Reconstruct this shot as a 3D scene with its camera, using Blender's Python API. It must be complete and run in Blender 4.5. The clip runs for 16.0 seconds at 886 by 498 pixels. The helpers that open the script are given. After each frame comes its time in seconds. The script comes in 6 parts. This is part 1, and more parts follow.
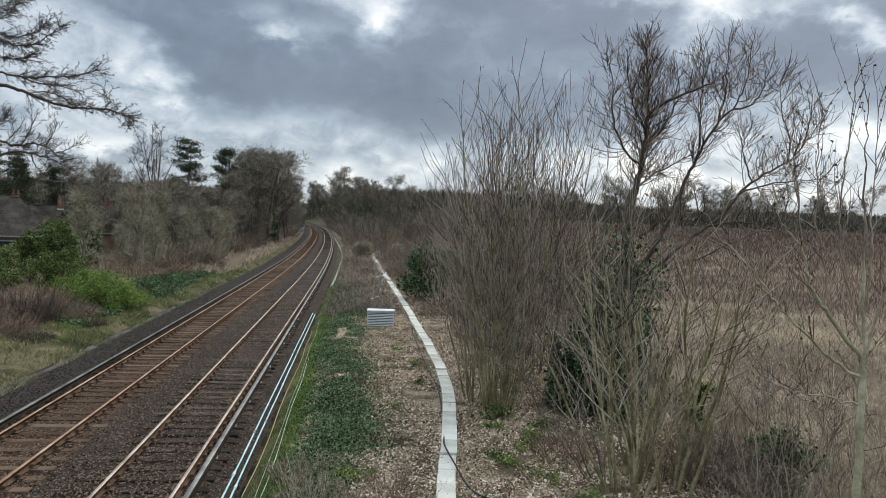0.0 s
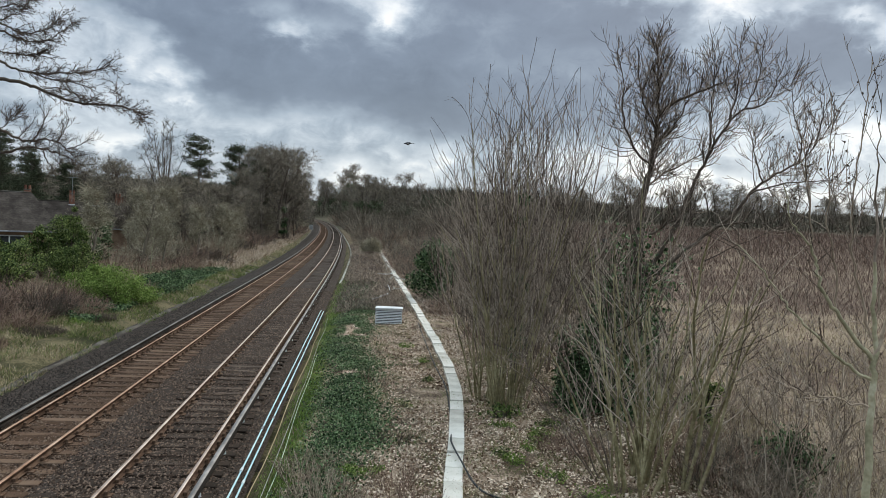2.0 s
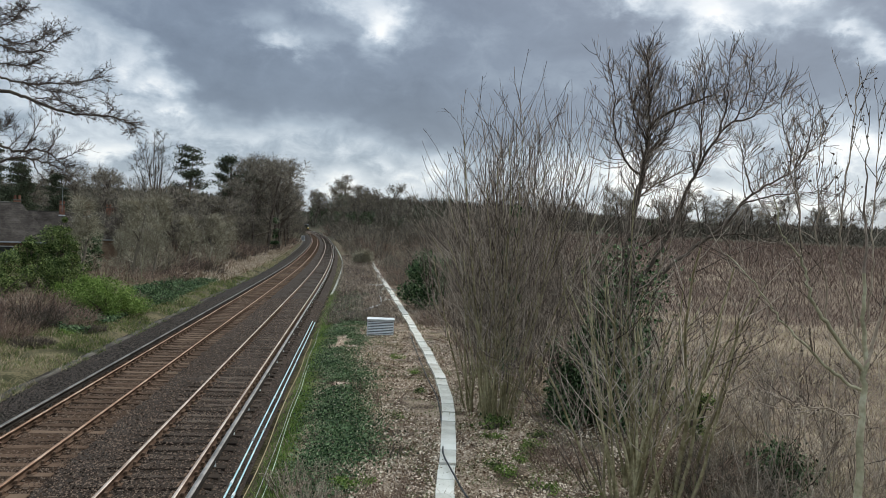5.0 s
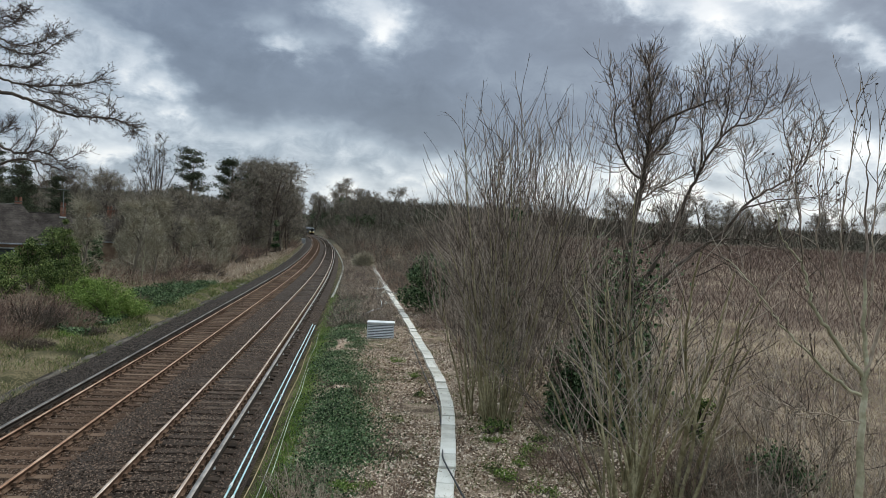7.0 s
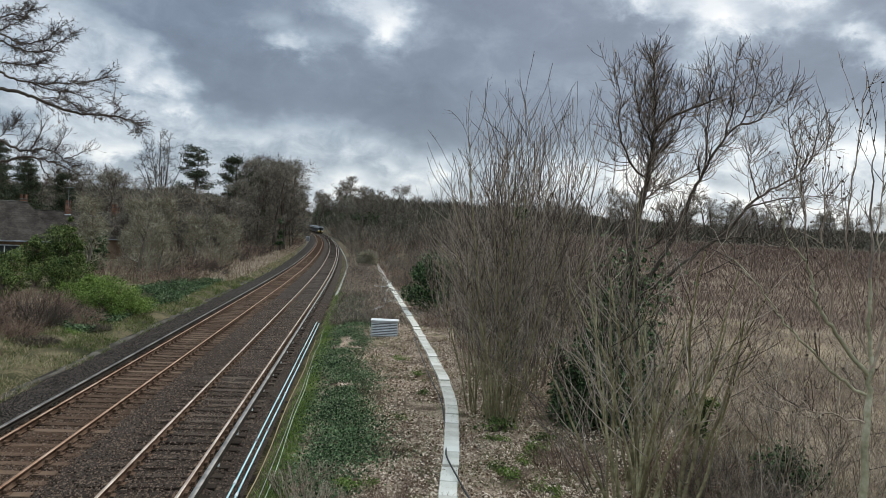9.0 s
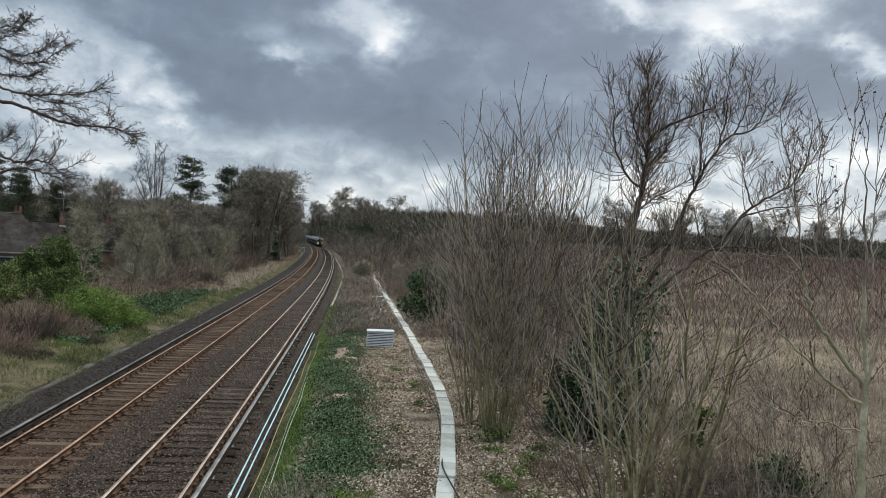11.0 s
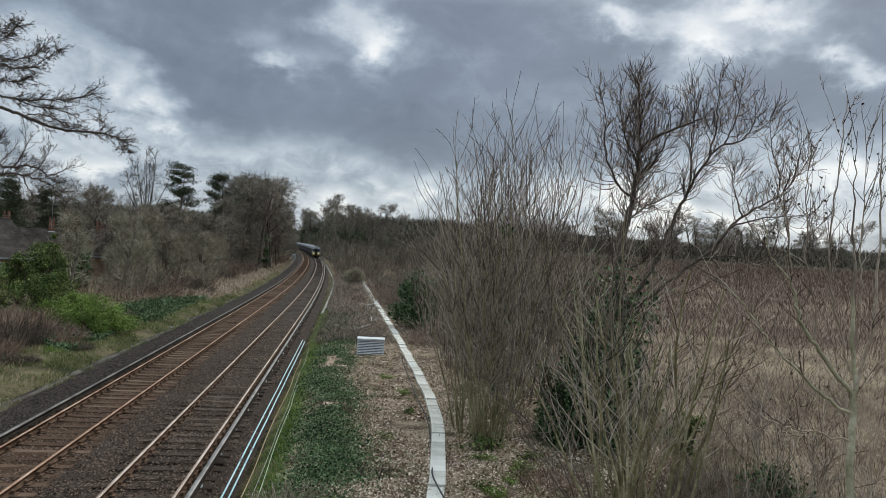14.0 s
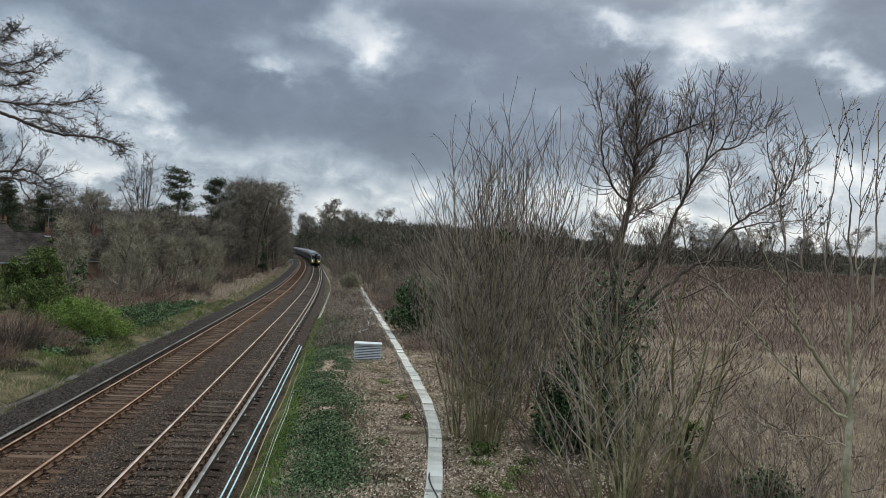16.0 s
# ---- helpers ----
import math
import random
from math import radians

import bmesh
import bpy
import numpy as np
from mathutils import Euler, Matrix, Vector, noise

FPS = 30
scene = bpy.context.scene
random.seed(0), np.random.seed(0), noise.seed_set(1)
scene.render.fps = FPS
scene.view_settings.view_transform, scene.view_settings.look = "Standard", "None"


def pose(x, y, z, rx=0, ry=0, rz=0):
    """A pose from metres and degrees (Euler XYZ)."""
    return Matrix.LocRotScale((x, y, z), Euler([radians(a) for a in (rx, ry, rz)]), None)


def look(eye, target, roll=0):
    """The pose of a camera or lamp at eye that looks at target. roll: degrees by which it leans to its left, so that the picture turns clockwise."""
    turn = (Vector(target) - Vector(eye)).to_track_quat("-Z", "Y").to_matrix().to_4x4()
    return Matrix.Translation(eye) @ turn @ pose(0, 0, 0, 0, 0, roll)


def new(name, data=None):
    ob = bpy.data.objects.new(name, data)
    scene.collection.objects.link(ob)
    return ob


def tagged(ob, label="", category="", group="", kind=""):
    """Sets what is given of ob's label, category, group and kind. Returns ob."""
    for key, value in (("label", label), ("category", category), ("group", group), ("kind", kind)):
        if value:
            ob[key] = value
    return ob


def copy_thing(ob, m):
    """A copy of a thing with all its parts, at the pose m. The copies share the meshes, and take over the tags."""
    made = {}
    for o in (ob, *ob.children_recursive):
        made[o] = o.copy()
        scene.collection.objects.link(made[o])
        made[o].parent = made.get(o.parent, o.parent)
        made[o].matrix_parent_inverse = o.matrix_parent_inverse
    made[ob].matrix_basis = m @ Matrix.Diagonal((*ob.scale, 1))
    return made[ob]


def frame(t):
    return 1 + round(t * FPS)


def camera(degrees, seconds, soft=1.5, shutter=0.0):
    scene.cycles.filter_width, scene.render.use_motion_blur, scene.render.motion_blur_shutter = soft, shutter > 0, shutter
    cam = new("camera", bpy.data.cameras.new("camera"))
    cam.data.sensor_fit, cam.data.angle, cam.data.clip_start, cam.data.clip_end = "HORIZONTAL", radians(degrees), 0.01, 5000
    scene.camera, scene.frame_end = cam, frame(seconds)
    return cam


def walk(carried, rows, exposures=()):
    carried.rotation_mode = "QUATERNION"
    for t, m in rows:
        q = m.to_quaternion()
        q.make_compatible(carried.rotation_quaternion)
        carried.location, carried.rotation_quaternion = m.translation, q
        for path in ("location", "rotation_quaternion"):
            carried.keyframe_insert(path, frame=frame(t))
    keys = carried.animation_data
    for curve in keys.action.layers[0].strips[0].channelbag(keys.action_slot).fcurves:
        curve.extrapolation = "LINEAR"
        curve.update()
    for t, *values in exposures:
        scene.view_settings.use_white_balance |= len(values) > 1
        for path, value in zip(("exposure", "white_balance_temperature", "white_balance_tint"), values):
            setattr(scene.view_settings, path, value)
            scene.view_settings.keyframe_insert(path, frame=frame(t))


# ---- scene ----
LENS = 62.58
PATH = [
    (0, pose(0, 0, 5.55, 87.848, -2.298, -6.714)),
    (0.5, pose(0, 0, 5.55, 87.721, -2.554, -6.607)),
    (1, pose(0, 0, 5.55, 87.720, -2.610, -6.388)),
    (1.5, pose(0, 0, 5.55, 87.716, -2.689, -6.150)),
    (2, pose(0, 0, 5.55, 87.671, -2.704, -6.017)),
    (2.5, pose(0, 0, 5.55, 87.520, -2.619, -6.049)),
    (3, pose(0, 0, 5.55, 87.392, -2.616, -6.183)),
    (3.5, pose(0, 0, 5.55, 87.447, -2.611, -6.255)),
    (4, pose(0, 0, 5.55, 87.910, -2.451, -6.571)),
    (6.5, pose(0, 0, 5.55, 88.792, -3.193, -6.575)),
    (7, pose(0, 0, 5.55, 88.836, -3.016, -6.604)),
    (7.5, pose(0, 0, 5.55, 88.856, -3.071, -6.623)),
    (8, pose(0, 0, 5.55, 88.797, -3.128, -6.535)),
    (8.5, pose(0, 0, 5.55, 88.758, -3.162, -6.429)),
    (9, pose(0, 0, 5.55, 88.679, -3.127, -6.291)),
    (11.5, pose(0, 0, 5.55, 89.755, -2.947, -6.822)),
    (12, pose(0, 0, 5.55, 89.948, -3.101, -7.069)),
    (12.5, pose(0, 0, 5.55, 90.065, -3.287, -7.229)),
    (13, pose(0, 0, 5.55, 90.110, -3.451, -7.205)),
    (13.5, pose(0, 0, 5.55, 90.090, -3.367, -7.161)),
    (14, pose(0, 0, 5.55, 90.156, -3.256, -7.337)),
    (14.5, pose(0, 0, 5.55, 90.281, -3.180, -7.686)),
    (15, pose(0, 0, 5.55, 90.331, -3.097, -7.865)),
    (15.5, pose(0, 0, 5.55, 90.433, -3.146, -7.753)),
    (16, pose(0, 0, 5.55, 90.545, -3.299, -7.565)),
]
cam = camera(LENS, 16.0, soft=0.45)
walk(cam, PATH, exposures=[(0, 0.06), (4, 0.06), (6.5, 0.0), (9, 0.0), (12, -0.08), (16, -0.12)])

# ---- world: broken overcast, with a soft sun behind the cloud ahead ----
world = bpy.data.worlds.new("world")
scene.world = world
world.use_nodes = True


def sky():
    nt = world.node_tree
    nt.nodes.clear()
    N, L = nt.nodes.new, nt.links.new

    def m(op, a, b=None, c=None):
        n = N("ShaderNodeMath")
        n.operation = op
        for i, v in enumerate((a, b, c)):
            if v is None:
                continue
            if isinstance(v, (int, float)):
                n.inputs[i].default_value = v
            else:
                L(v, n.inputs[i])
        return n.outputs[0]

    tc = N("ShaderNodeTexCoord")
    sep = N("ShaderNodeSeparateXYZ")
    L(tc.outputs["Generated"], sep.inputs[0])
    x, y, z = sep.outputs
    # cloud sheet, drawn out sideways towards the horizon
    comb = N("ShaderNodeCombineXYZ")
    L(m("MULTIPLY", x, 5.0), comb.inputs[0])
    L(m("MULTIPLY", y, 5.0), comb.inputs[1])
    L(m("MULTIPLY", z, 8.0), comb.inputs[2])

    def noi(scale, detail, rough, dist, off):
        mp = N("ShaderNodeMapping")
        mp.inputs["Location"].default_value = off
        L(comb.outputs[0], mp.inputs[0])
        n = N("ShaderNodeTexNoise")
        n.inputs["Scale"].default_value = scale
        n.inputs["Detail"].default_value = detail
        n.inputs["Roughness"].default_value = rough
        n.inputs["Distortion"].default_value = dist
        L(mp.outputs[0], n.inputs["Vector"])
        return n.outputs["Fac"]

    big = noi(1.1, 7, 0.55, 0.3, (3.1, 1.7, 0))
    fine = noi(3.8, 9, 0.62, 0.35, (7.3, 2.2, 1))
    wob = noi(2.2, 5, 0.55, 0.0, (1.3, 9.2, 2))
    wob2 = noi(1.7, 4, 0.55, 0.0, (5.3, 2.2, 4))
    az = m("MULTIPLY", m("ARCTAN2", x, y), 57.2958)
    el = m("MULTIPLY", m("ARCSINE", z), 57.2958)
    az = m("ADD", az, m("MULTIPLY_ADD", wob, 9.0, -4.5))
    el = m("ADD", m("ADD", el, m("MULTIPLY_ADD", fine, 3.2, -1.6)), m("MULTIPLY_ADD", wob2, 5.0, -2.5))
    # the edge of the dark cloud deck: its elevation over the azimuth
    edge = N("ShaderNodeValToRGB")
    stops = [(-30, 14.5), (-21.5, 14.2), (-17.5, 12.6), (-14.8, 10.2), (-11.2, 8.0), (-8.7, 7.3), (-2.4, 7.7), (2, 7.4), (6.5, 6.2), (15, 5.8), (19.5, 6.6), (23.5, 8.6), (27.2, 10.2), (31, 8.8), (36.5, 8.8), (42, 9.0)]
    ce = edge.color_ramp
    for k, (a, e) in enumerate(stops):
        el_ = ce.elements[k] if k < 2 else ce.elements.new((a + 40) / 90)
        el_.position, el_.color = (a + 40) / 90, (e / 20, e / 20, e / 20, 1)
    L(m("MULTIPLY_ADD", az, 1 / 90, 40 / 90), edge.inputs[0])
    lift = m("SUBTRACT", el, m("MULTIPLY", edge.outputs[0], 20.0))
    deck = N("ShaderNodeMapRange")
    deck.interpolation_type = "SMOOTHSTEP"
    deck.inputs["From Min"].default_value, deck.inputs["From Max"].default_value = -0.9, 1.7
    L(lift, deck.inputs["Value"])
    deck = deck.outputs[0]
    # thin places and thick places in it: azimuth, elevation, spreads in degrees, brightness
    dark_masses = [(-8.5, 10.2, 4.5, 2.2, -0.08), (3.0, 9.8, 5.5, 1.8, -0.10), (4.8, 13.3, 1.8, 1.6, -0.07), (-13.5, 12.6, 3.0, 1.6, -0.05), (32.6, 12.6, 2.8, 1.7, -0.10), (20, 13.3, 2.5, 1.0, -0.05),
                   (-17.3, 4.1, 2.2, 0.45, -0.14), (9.5, 4.6, 2.5, 0.6, -0.08), (29.5, 6.6, 2.0, 1.0, -0.05), (-9.5, 5.4, 2.2, 0.5, -0.08), (-23.5, 12.0, 3.0, 1.5, -0.06)]
    gaps = [(-6.0, 13.2, 1.3, 0.9, 0.36), (-4.4, 13.9, 2.2, 0.9, 0.14), (1.2, 15.6, 2.3, 1.2, 0.58), (0.2, 13.7, 1.0, 0.8, 0.14), (25.8, 15.2, 2.0, 1.5, 0.44), (28.5, 15.8, 3.0, 0.9, 0.4), (25.0, 12.8, 1.2, 1.0, 0.22), (34.4, 15.2, 1.6, 0.7, 0.42),
            (36.0, 13.6, 1.2, 1.1, 0.46), (-17.3, 10.6, 1.2, 1.0, 0.16), (-15.2, 9.1, 1.3, 0.7, 0.30), (-13.4, 7.9, 1.2, 0.45, 0.26), (2.1, 4.5, 1.0, 0.6, 0.22), (4.8, 5.0, 0.9, 0.6, 0.22), (-1.3, 2.9, 2.2, 0.7, 0.28), (-5.6, 3.2, 1.2, 0.6, 0.25),
            (20.6, 4.9, 1.8, 1.9, 0.50), (24.9, 3.4, 1.6, 0.9, 0.50), (-19.6, 4.9, 1.5, 0.5, 0.22), (16.0, 4.0, 3.0, 1.0, 0.18), (34.5, 3.2, 3.0, 0.9, 0.22), (36.5, 8.3, 1.2, 1.6, 0.22), (22.3, 14.7, 1.0, 0.6, 0.12), (28.5, 3.0, 2.5, 0.8, 0.25), (14.5, 12.4, 4.0, 0.9, 0.05), (35.2, 7.6, 3.0, 2.2, 0.20), (27.0, 8.0, 1.4, 1.2, 0.14), (-1.0, 17.6, 2.4, 1.6, 0.40), (-7.5, 15.4, 2.0, 1.2, 0.16), (20.0, 18.0, 2.2, 1.2, 0.55), (24.6, 17.2, 2.8, 1.3, 0.42), (29.8, 18.0, 3.2, 1.3, 0.60)]
    light = m("ADD", m("MULTIPLY_ADD", big, 0.50, 0.29), m("MULTIPLY_ADD", fine, 0.80, -0.40))
    heavy = m("ADD", m("MULTIPLY_ADD", big, 0.36, 0.06), m("MULTIPLY_ADD", fine, 0.26, -0.13))
    total = m("MULTIPLY_ADD", m("SUBTRACT", heavy, light), deck, light)
    for a, e, sa, se, amt in dark_masses + gaps:
        da = m("DIVIDE", m("SUBTRACT", az, a), sa)
        de = m("DIVIDE", m("SUBTRACT", el, e), se)
        q = m("ADD", m("MULTIPLY", da, da), m("MULTIPLY", de, de))
        total = m("MULTIPLY_ADD", m("EXPONENT", m("MULTIPLY", q, -1.0)), amt, total)
    # an overcast sky is several times brighter overhead than at the horizon
    over = N("ShaderNodeMapRange")
    over.inputs["From Min"].default_value, over.inputs["From Max"].default_value = 0.32, 0.75
    over.inputs["To Min"].default_value, over.inputs["To Max"].default_value = 0.0, ZENITH
    L(z, over.inputs["Value"])
    ramp = N("ShaderNodeValToRGB")
    cr = ramp.color_ramp
    cr.elements[0].position, cr.elements[0].color = 0.05, (0.120, 0.150, 0.200, 1)
    cr.elements[1].position, cr.elements[1].color = 0.90, (0.95, 0.97, 0.97, 1)
    for p, c in ((0.25, (0.190, 0.235, 0.305, 1)), (0.45, (0.350, 0.420, 0.500, 1)), (0.65, (0.60, 0.665, 0.73, 1))):
        cr.elements.new(p).color = c
    L(total, ramp.inputs[0])
    tex = N("ShaderNodeTexSky")
    tex.sky_type, tex.sun_disc = "NISHITA", False
    tex.sun_elevation, tex.sun_rotation = radians(SUN_EL), radians(SUN_AZ)
    blue = N("ShaderNodeMixRGB")
    blue.blend_type, blue.inputs[0].default_value = "ADD", 0.012
    L(ramp.outputs[0], blue.inputs[1])
    L(tex.outputs[0], blue.inputs[2])
    lit = N("ShaderNodeMixRGB")
    lit.blend_type, lit.inputs[0].default_value = "MULTIPLY", 1.0
    gain = N("ShaderNodeCombineXYZ")
    for i, warm in enumerate((1.08, 1.0, 0.80)):
        L(m("MULTIPLY_ADD", over.outputs[0], warm, 1.0), gain.inputs[i])
    L(blue.outputs[0], lit.inputs[1])
    L(gain.outputs[0], lit.inputs[2])
    bg = N("ShaderNodeBackground")
    bg.inputs[1].default_value = SKY
    L(lit.outputs[0], bg.inputs[0])
    out = N("ShaderNodeOutputWorld")
    L(bg.outputs[0], out.inputs[0])


SKY, ZENITH, SUN_EL, SUN_AZ = 0.95, 5.8, 38, 30
sky()
sun = new("sun", bpy.data.lights.new("sun", "SUN"))
sun.data.energy, sun.data.angle, sun.data.color = 2.1, radians(12), (1.0, 0.92, 0.80)
a_, e_ = radians(SUN_AZ), radians(SUN_EL)
sun.matrix_basis = look((60 * math.sin(a_), 60 * math.cos(a_), 80), (60 * math.sin(a_) - math.sin(a_) * math.cos(e_), 60 * math.cos(a_) - math.cos(a_) * math.cos(e_), 80 - math.sin(e_)))


# ---- materials ----
def mat(name, cols, scale=3.0, rough=0.85, bump=0.3, fine=40.0, metal=0.0, vary=0.0, space="Object", spec=0.06, island=0.0, fineamt=0.35, trans=0.0):
    """Two scales of noise over a few base colours, with relief and, where asked, a shade per object or per loose piece."""
    ma = bpy.data.materials.new(name)
    ma.use_nodes = True
    nt = ma.node_tree
    N, L = nt.nodes.new, nt.links.new
    b = nt.nodes["Principled BSDF"]
    tc = N("ShaderNodeTexCoord")
    n1 = N("ShaderNodeTexNoise")
    n1.inputs["Scale"].default_value, n1.inputs["Detail"].default_value, n1.inputs["Roughness"].default_value = scale, 5, 0.6
    n2 = N("ShaderNodeTexNoise")
    n2.inputs["Scale"].default_value, n2.inputs["Detail"].default_value = fine, 4
    for n in (n1, n2):
        L(tc.outputs[space], n.inputs["Vector"])
    mix = N("ShaderNodeMath")
    mix.operation = "MULTIPLY_ADD"
    L(n2.outputs["Fac"], mix.inputs[0])
    mix.inputs[1].default_value = fineamt
    L(n1.outputs["Fac"], mix.inputs[2])
    fac = mix.outputs[0]
    if island or vary:
        add = N("ShaderNodeMath")
        add.operation = "MULTIPLY_ADD"
        src = N("ShaderNodeNewGeometry").outputs["Random Per Island"] if island else N("ShaderNodeObjectInfo").outputs["Random"]
        sub = N("ShaderNodeMath")
        sub.operation = "SUBTRACT"
        L(src, sub.inputs[0])
        sub.inputs[1].default_value = 0.5
        L(sub.outputs[0], add.inputs[0])
        add.inputs[1].default_value = island or vary
        L(fac, add.inputs[2])
        fac = add.outputs[0]
    ramp = N("ShaderNodeValToRGB")
    cr = ramp.color_ramp
    lo, hi = 0.38 + fineamt * 0.4, 0.62 + fineamt * 0.6
    lo, hi = lo - (island + vary) * 0.3, hi + (island + vary) * 0.3
    cr.elements[0].position, cr.elements[0].color = lo, (*cols[0], 1)
    cr.elements[1].position, cr.elements[1].color = hi, (*cols[-1], 1)
    for i, c in enumerate(cols[1:-1], 1):
        cr.elements.new(lo + (hi - lo) * i / (len(cols) - 1)).color = (*c, 1)
    L(fac, ramp.inputs[0])
    L(ramp.outputs[0], b.inputs["Base Color"])
    b.inputs["Roughness"].default_value = rough
    b.inputs["Metallic"].default_value = metal
    b.inputs["Specular IOR Level"].default_value = spec
    if bump:
        bp = N("ShaderNodeBump")
        bp.inputs["Strength"].default_value = bump
        bp.inputs["Distance"].default_value = 0.02
        L(mix.outputs[0], bp.inputs["Height"])
        L(bp.outputs[0], b.inputs["Normal"])
    if trans:
        tl = N("ShaderNodeBsdfTranslucent")
        L(ramp.outputs[0], tl.inputs[0])
        ms = N("ShaderNodeMixShader")
        ms.inputs[0].default_value = trans
        L(b.outputs[0], ms.inputs[1])
        L(tl.outputs[0], ms.inputs[2])
        L(ms.outputs[0], nt.nodes["Material Output"].inputs[0])
    return ma


def glow(name, col, strength):
    ma = bpy.data.materials.new(name)
    ma.use_nodes = True
    b = ma.node_tree.nodes["Principled BSDF"]
    b.inputs["Base Color"].default_value = (*col, 1)
    b.inputs["Emission Color"].default_value = (*col, 1)
    b.inputs["Emission Strength"].default_value = strength
    return ma


M_LITTER = mat("leaf_litter", [(0.040, 0.029, 0.021), (0.135, 0.098, 0.070), (0.31, 0.240, 0.180)], 0.9, 0.95, 0.8, 22, fineamt=0.9)
M_SOIL = mat("scrub_floor", [(0.055, 0.045, 0.028), (0.105, 0.080, 0.055), (0.15, 0.125, 0.075)], 0.5, 0.95, 0.6, 9, fineamt=0.7)
M_TURF = mat("rough_turf", [(0.022, 0.025, 0.011), (0.058, 0.052, 0.027), (0.125, 0.105, 0.062)], 0.5, 0.95, 0.7, 14, fineamt=0.8)
M_FIELD = mat("winter_field", [(0.070, 0.050, 0.038), (0.148, 0.110, 0.082), (0.25, 0.198, 0.142)], 0.12, 0.95, 0.5, 2.5, fineamt=0.7)
M_BALLAST = mat("ballast_stone", [(0.010, 0.008, 0.0065), (0.032, 0.0245, 0.020), (0.095, 0.078, 0.067)], 0.8, 0.9, 0.9, 26, fineamt=1.2)
M_BALLAST_RUST = mat("rust_stained_ballast", [(0.016, 0.010, 0.006), (0.050, 0.030, 0.019), (0.125, 0.080, 0.055)], 0.8, 0.9, 0.9, 26, fineamt=1.2)
M_WOODFLOOR = mat("woodland_floor", [(0.030, 0.028, 0.018), (0.055, 0.048, 0.032), (0.085, 0.075, 0.050)], 0.05, 0.95, 0.3, 0.6, fineamt=0.7)
M_STONES = mat("ballast_stones", [(0.010, 0.0068, 0.0052), (0.056, 0.038, 0.028), (0.135, 0.099, 0.077)], 2.0, 0.9, 0.3, 60, island=1.2)
M_CESSTONES = mat("dark_cess_stones", [(0.006, 0.0048, 0.0042), (0.019, 0.0152, 0.0132), (0.085, 0.069, 0.059)], 2.0, 0.9, 0.3, 60, island=1.2)
M_CESS = mat("dark_cess", [(0.008, 0.0066, 0.0058), (0.021, 0.0175, 0.0155), (0.060, 0.050, 0.044)], 0.8, 0.92, 0.8, 30, fineamt=1.0)
M_RUST = mat("rusty_rail_side", [(0.042, 0.025, 0.016), (0.090, 0.054, 0.036), (0.15, 0.100, 0.070)], 2.0, 0.85, 0.3, 50)
M_RAILTOP = mat("worn_rail_head", [(0.25, 0.19, 0.155), (0.40, 0.33, 0.28), (0.52, 0.45, 0.40)], 1.0, 0.45, 0.05, 30, metal=0.35)
M_RAILRUST = mat("rusty_rail_head", [(0.19, 0.105, 0.065), (0.30, 0.185, 0.125), (0.42, 0.30, 0.225)], 1.0, 0.5, 0.05, 30, metal=0.25)
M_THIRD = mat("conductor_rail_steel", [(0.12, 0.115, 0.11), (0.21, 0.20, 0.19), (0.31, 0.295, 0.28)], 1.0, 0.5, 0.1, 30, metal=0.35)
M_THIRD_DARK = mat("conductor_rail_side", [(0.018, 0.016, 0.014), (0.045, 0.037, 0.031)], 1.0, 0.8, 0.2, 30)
M_SLEEPER = mat("rusty_timber_sleeper", [(0.038, 0.024, 0.016), (0.078, 0.049, 0.033), (0.13, 0.088, 0.062)], 1.5, 0.9, 0.5, 25, vary=0.5)
M_SLEEPER_DARK = mat("dark_timber_sleeper", [(0.018, 0.014, 0.011), (0.045, 0.034, 0.027), (0.095, 0.074, 0.060)], 1.5, 0.9, 0.5, 25, vary=0.5)
M_CONC = mat("pale_concrete", [(0.36, 0.34, 0.30), (0.52, 0.50, 0.45), (0.62, 0.60, 0.555)], 1.2, 0.85, 0.3, 60, vary=0.35)
M_KERB = mat("grey_path_edge", [(0.040, 0.036, 0.031), (0.080, 0.073, 0.063), (0.15, 0.138, 0.118)], 0.6, 0.9, 0.4, 20)
M_WHITE = mat("weathered_white_metal", [(0.42, 0.44, 0.45), (0.55, 0.57, 0.58), (0.63, 0.64, 0.65)], 2.0, 0.55, 0.1, 30)
M_GREYM = mat("grey_metal", [(0.17, 0.18, 0.19), (0.27, 0.28, 0.29)], 2.0, 0.5, 0.1, 30)
M_SLAT_SHADE = mat("slat_gap_shade", [(0.02, 0.02, 0.02), (0.04, 0.04, 0.04)], 2.0, 0.8, 0.0, 30)
M_BLUE = mat("pale_blue_pipe", [(0.30, 0.50, 0.57), (0.52, 0.66, 0.71)], 2.0, 0.4, 0.05, 30, spec=0.4)
M_PALEPIPE = mat("white_pipe", [(0.50, 0.56, 0.58), (0.68, 0.72, 0.73)], 2.0, 0.45, 0.05, 30)
M_GREENPIPE = mat("green_cable", [(0.26, 0.34, 0.22), (0.42, 0.50, 0.36)], 2.0, 0.5, 0.05, 30)
M_GREYPIPE = mat("grey_cable", [(0.22, 0.23, 0.20), (0.36, 0.37, 0.33)], 2.0, 0.5, 0.05, 30)
M_BLACKPIPE = mat("black_cable", [(0.025, 0.025, 0.027), (0.06, 0.06, 0.06)], 2.0, 0.45, 0.05, 30)
M_TR_DARK = mat("black_paint", [(0.01, 0.01, 0.011), (0.025, 0.025, 0.025)], 0.6, 0.4, 0.0, 5)
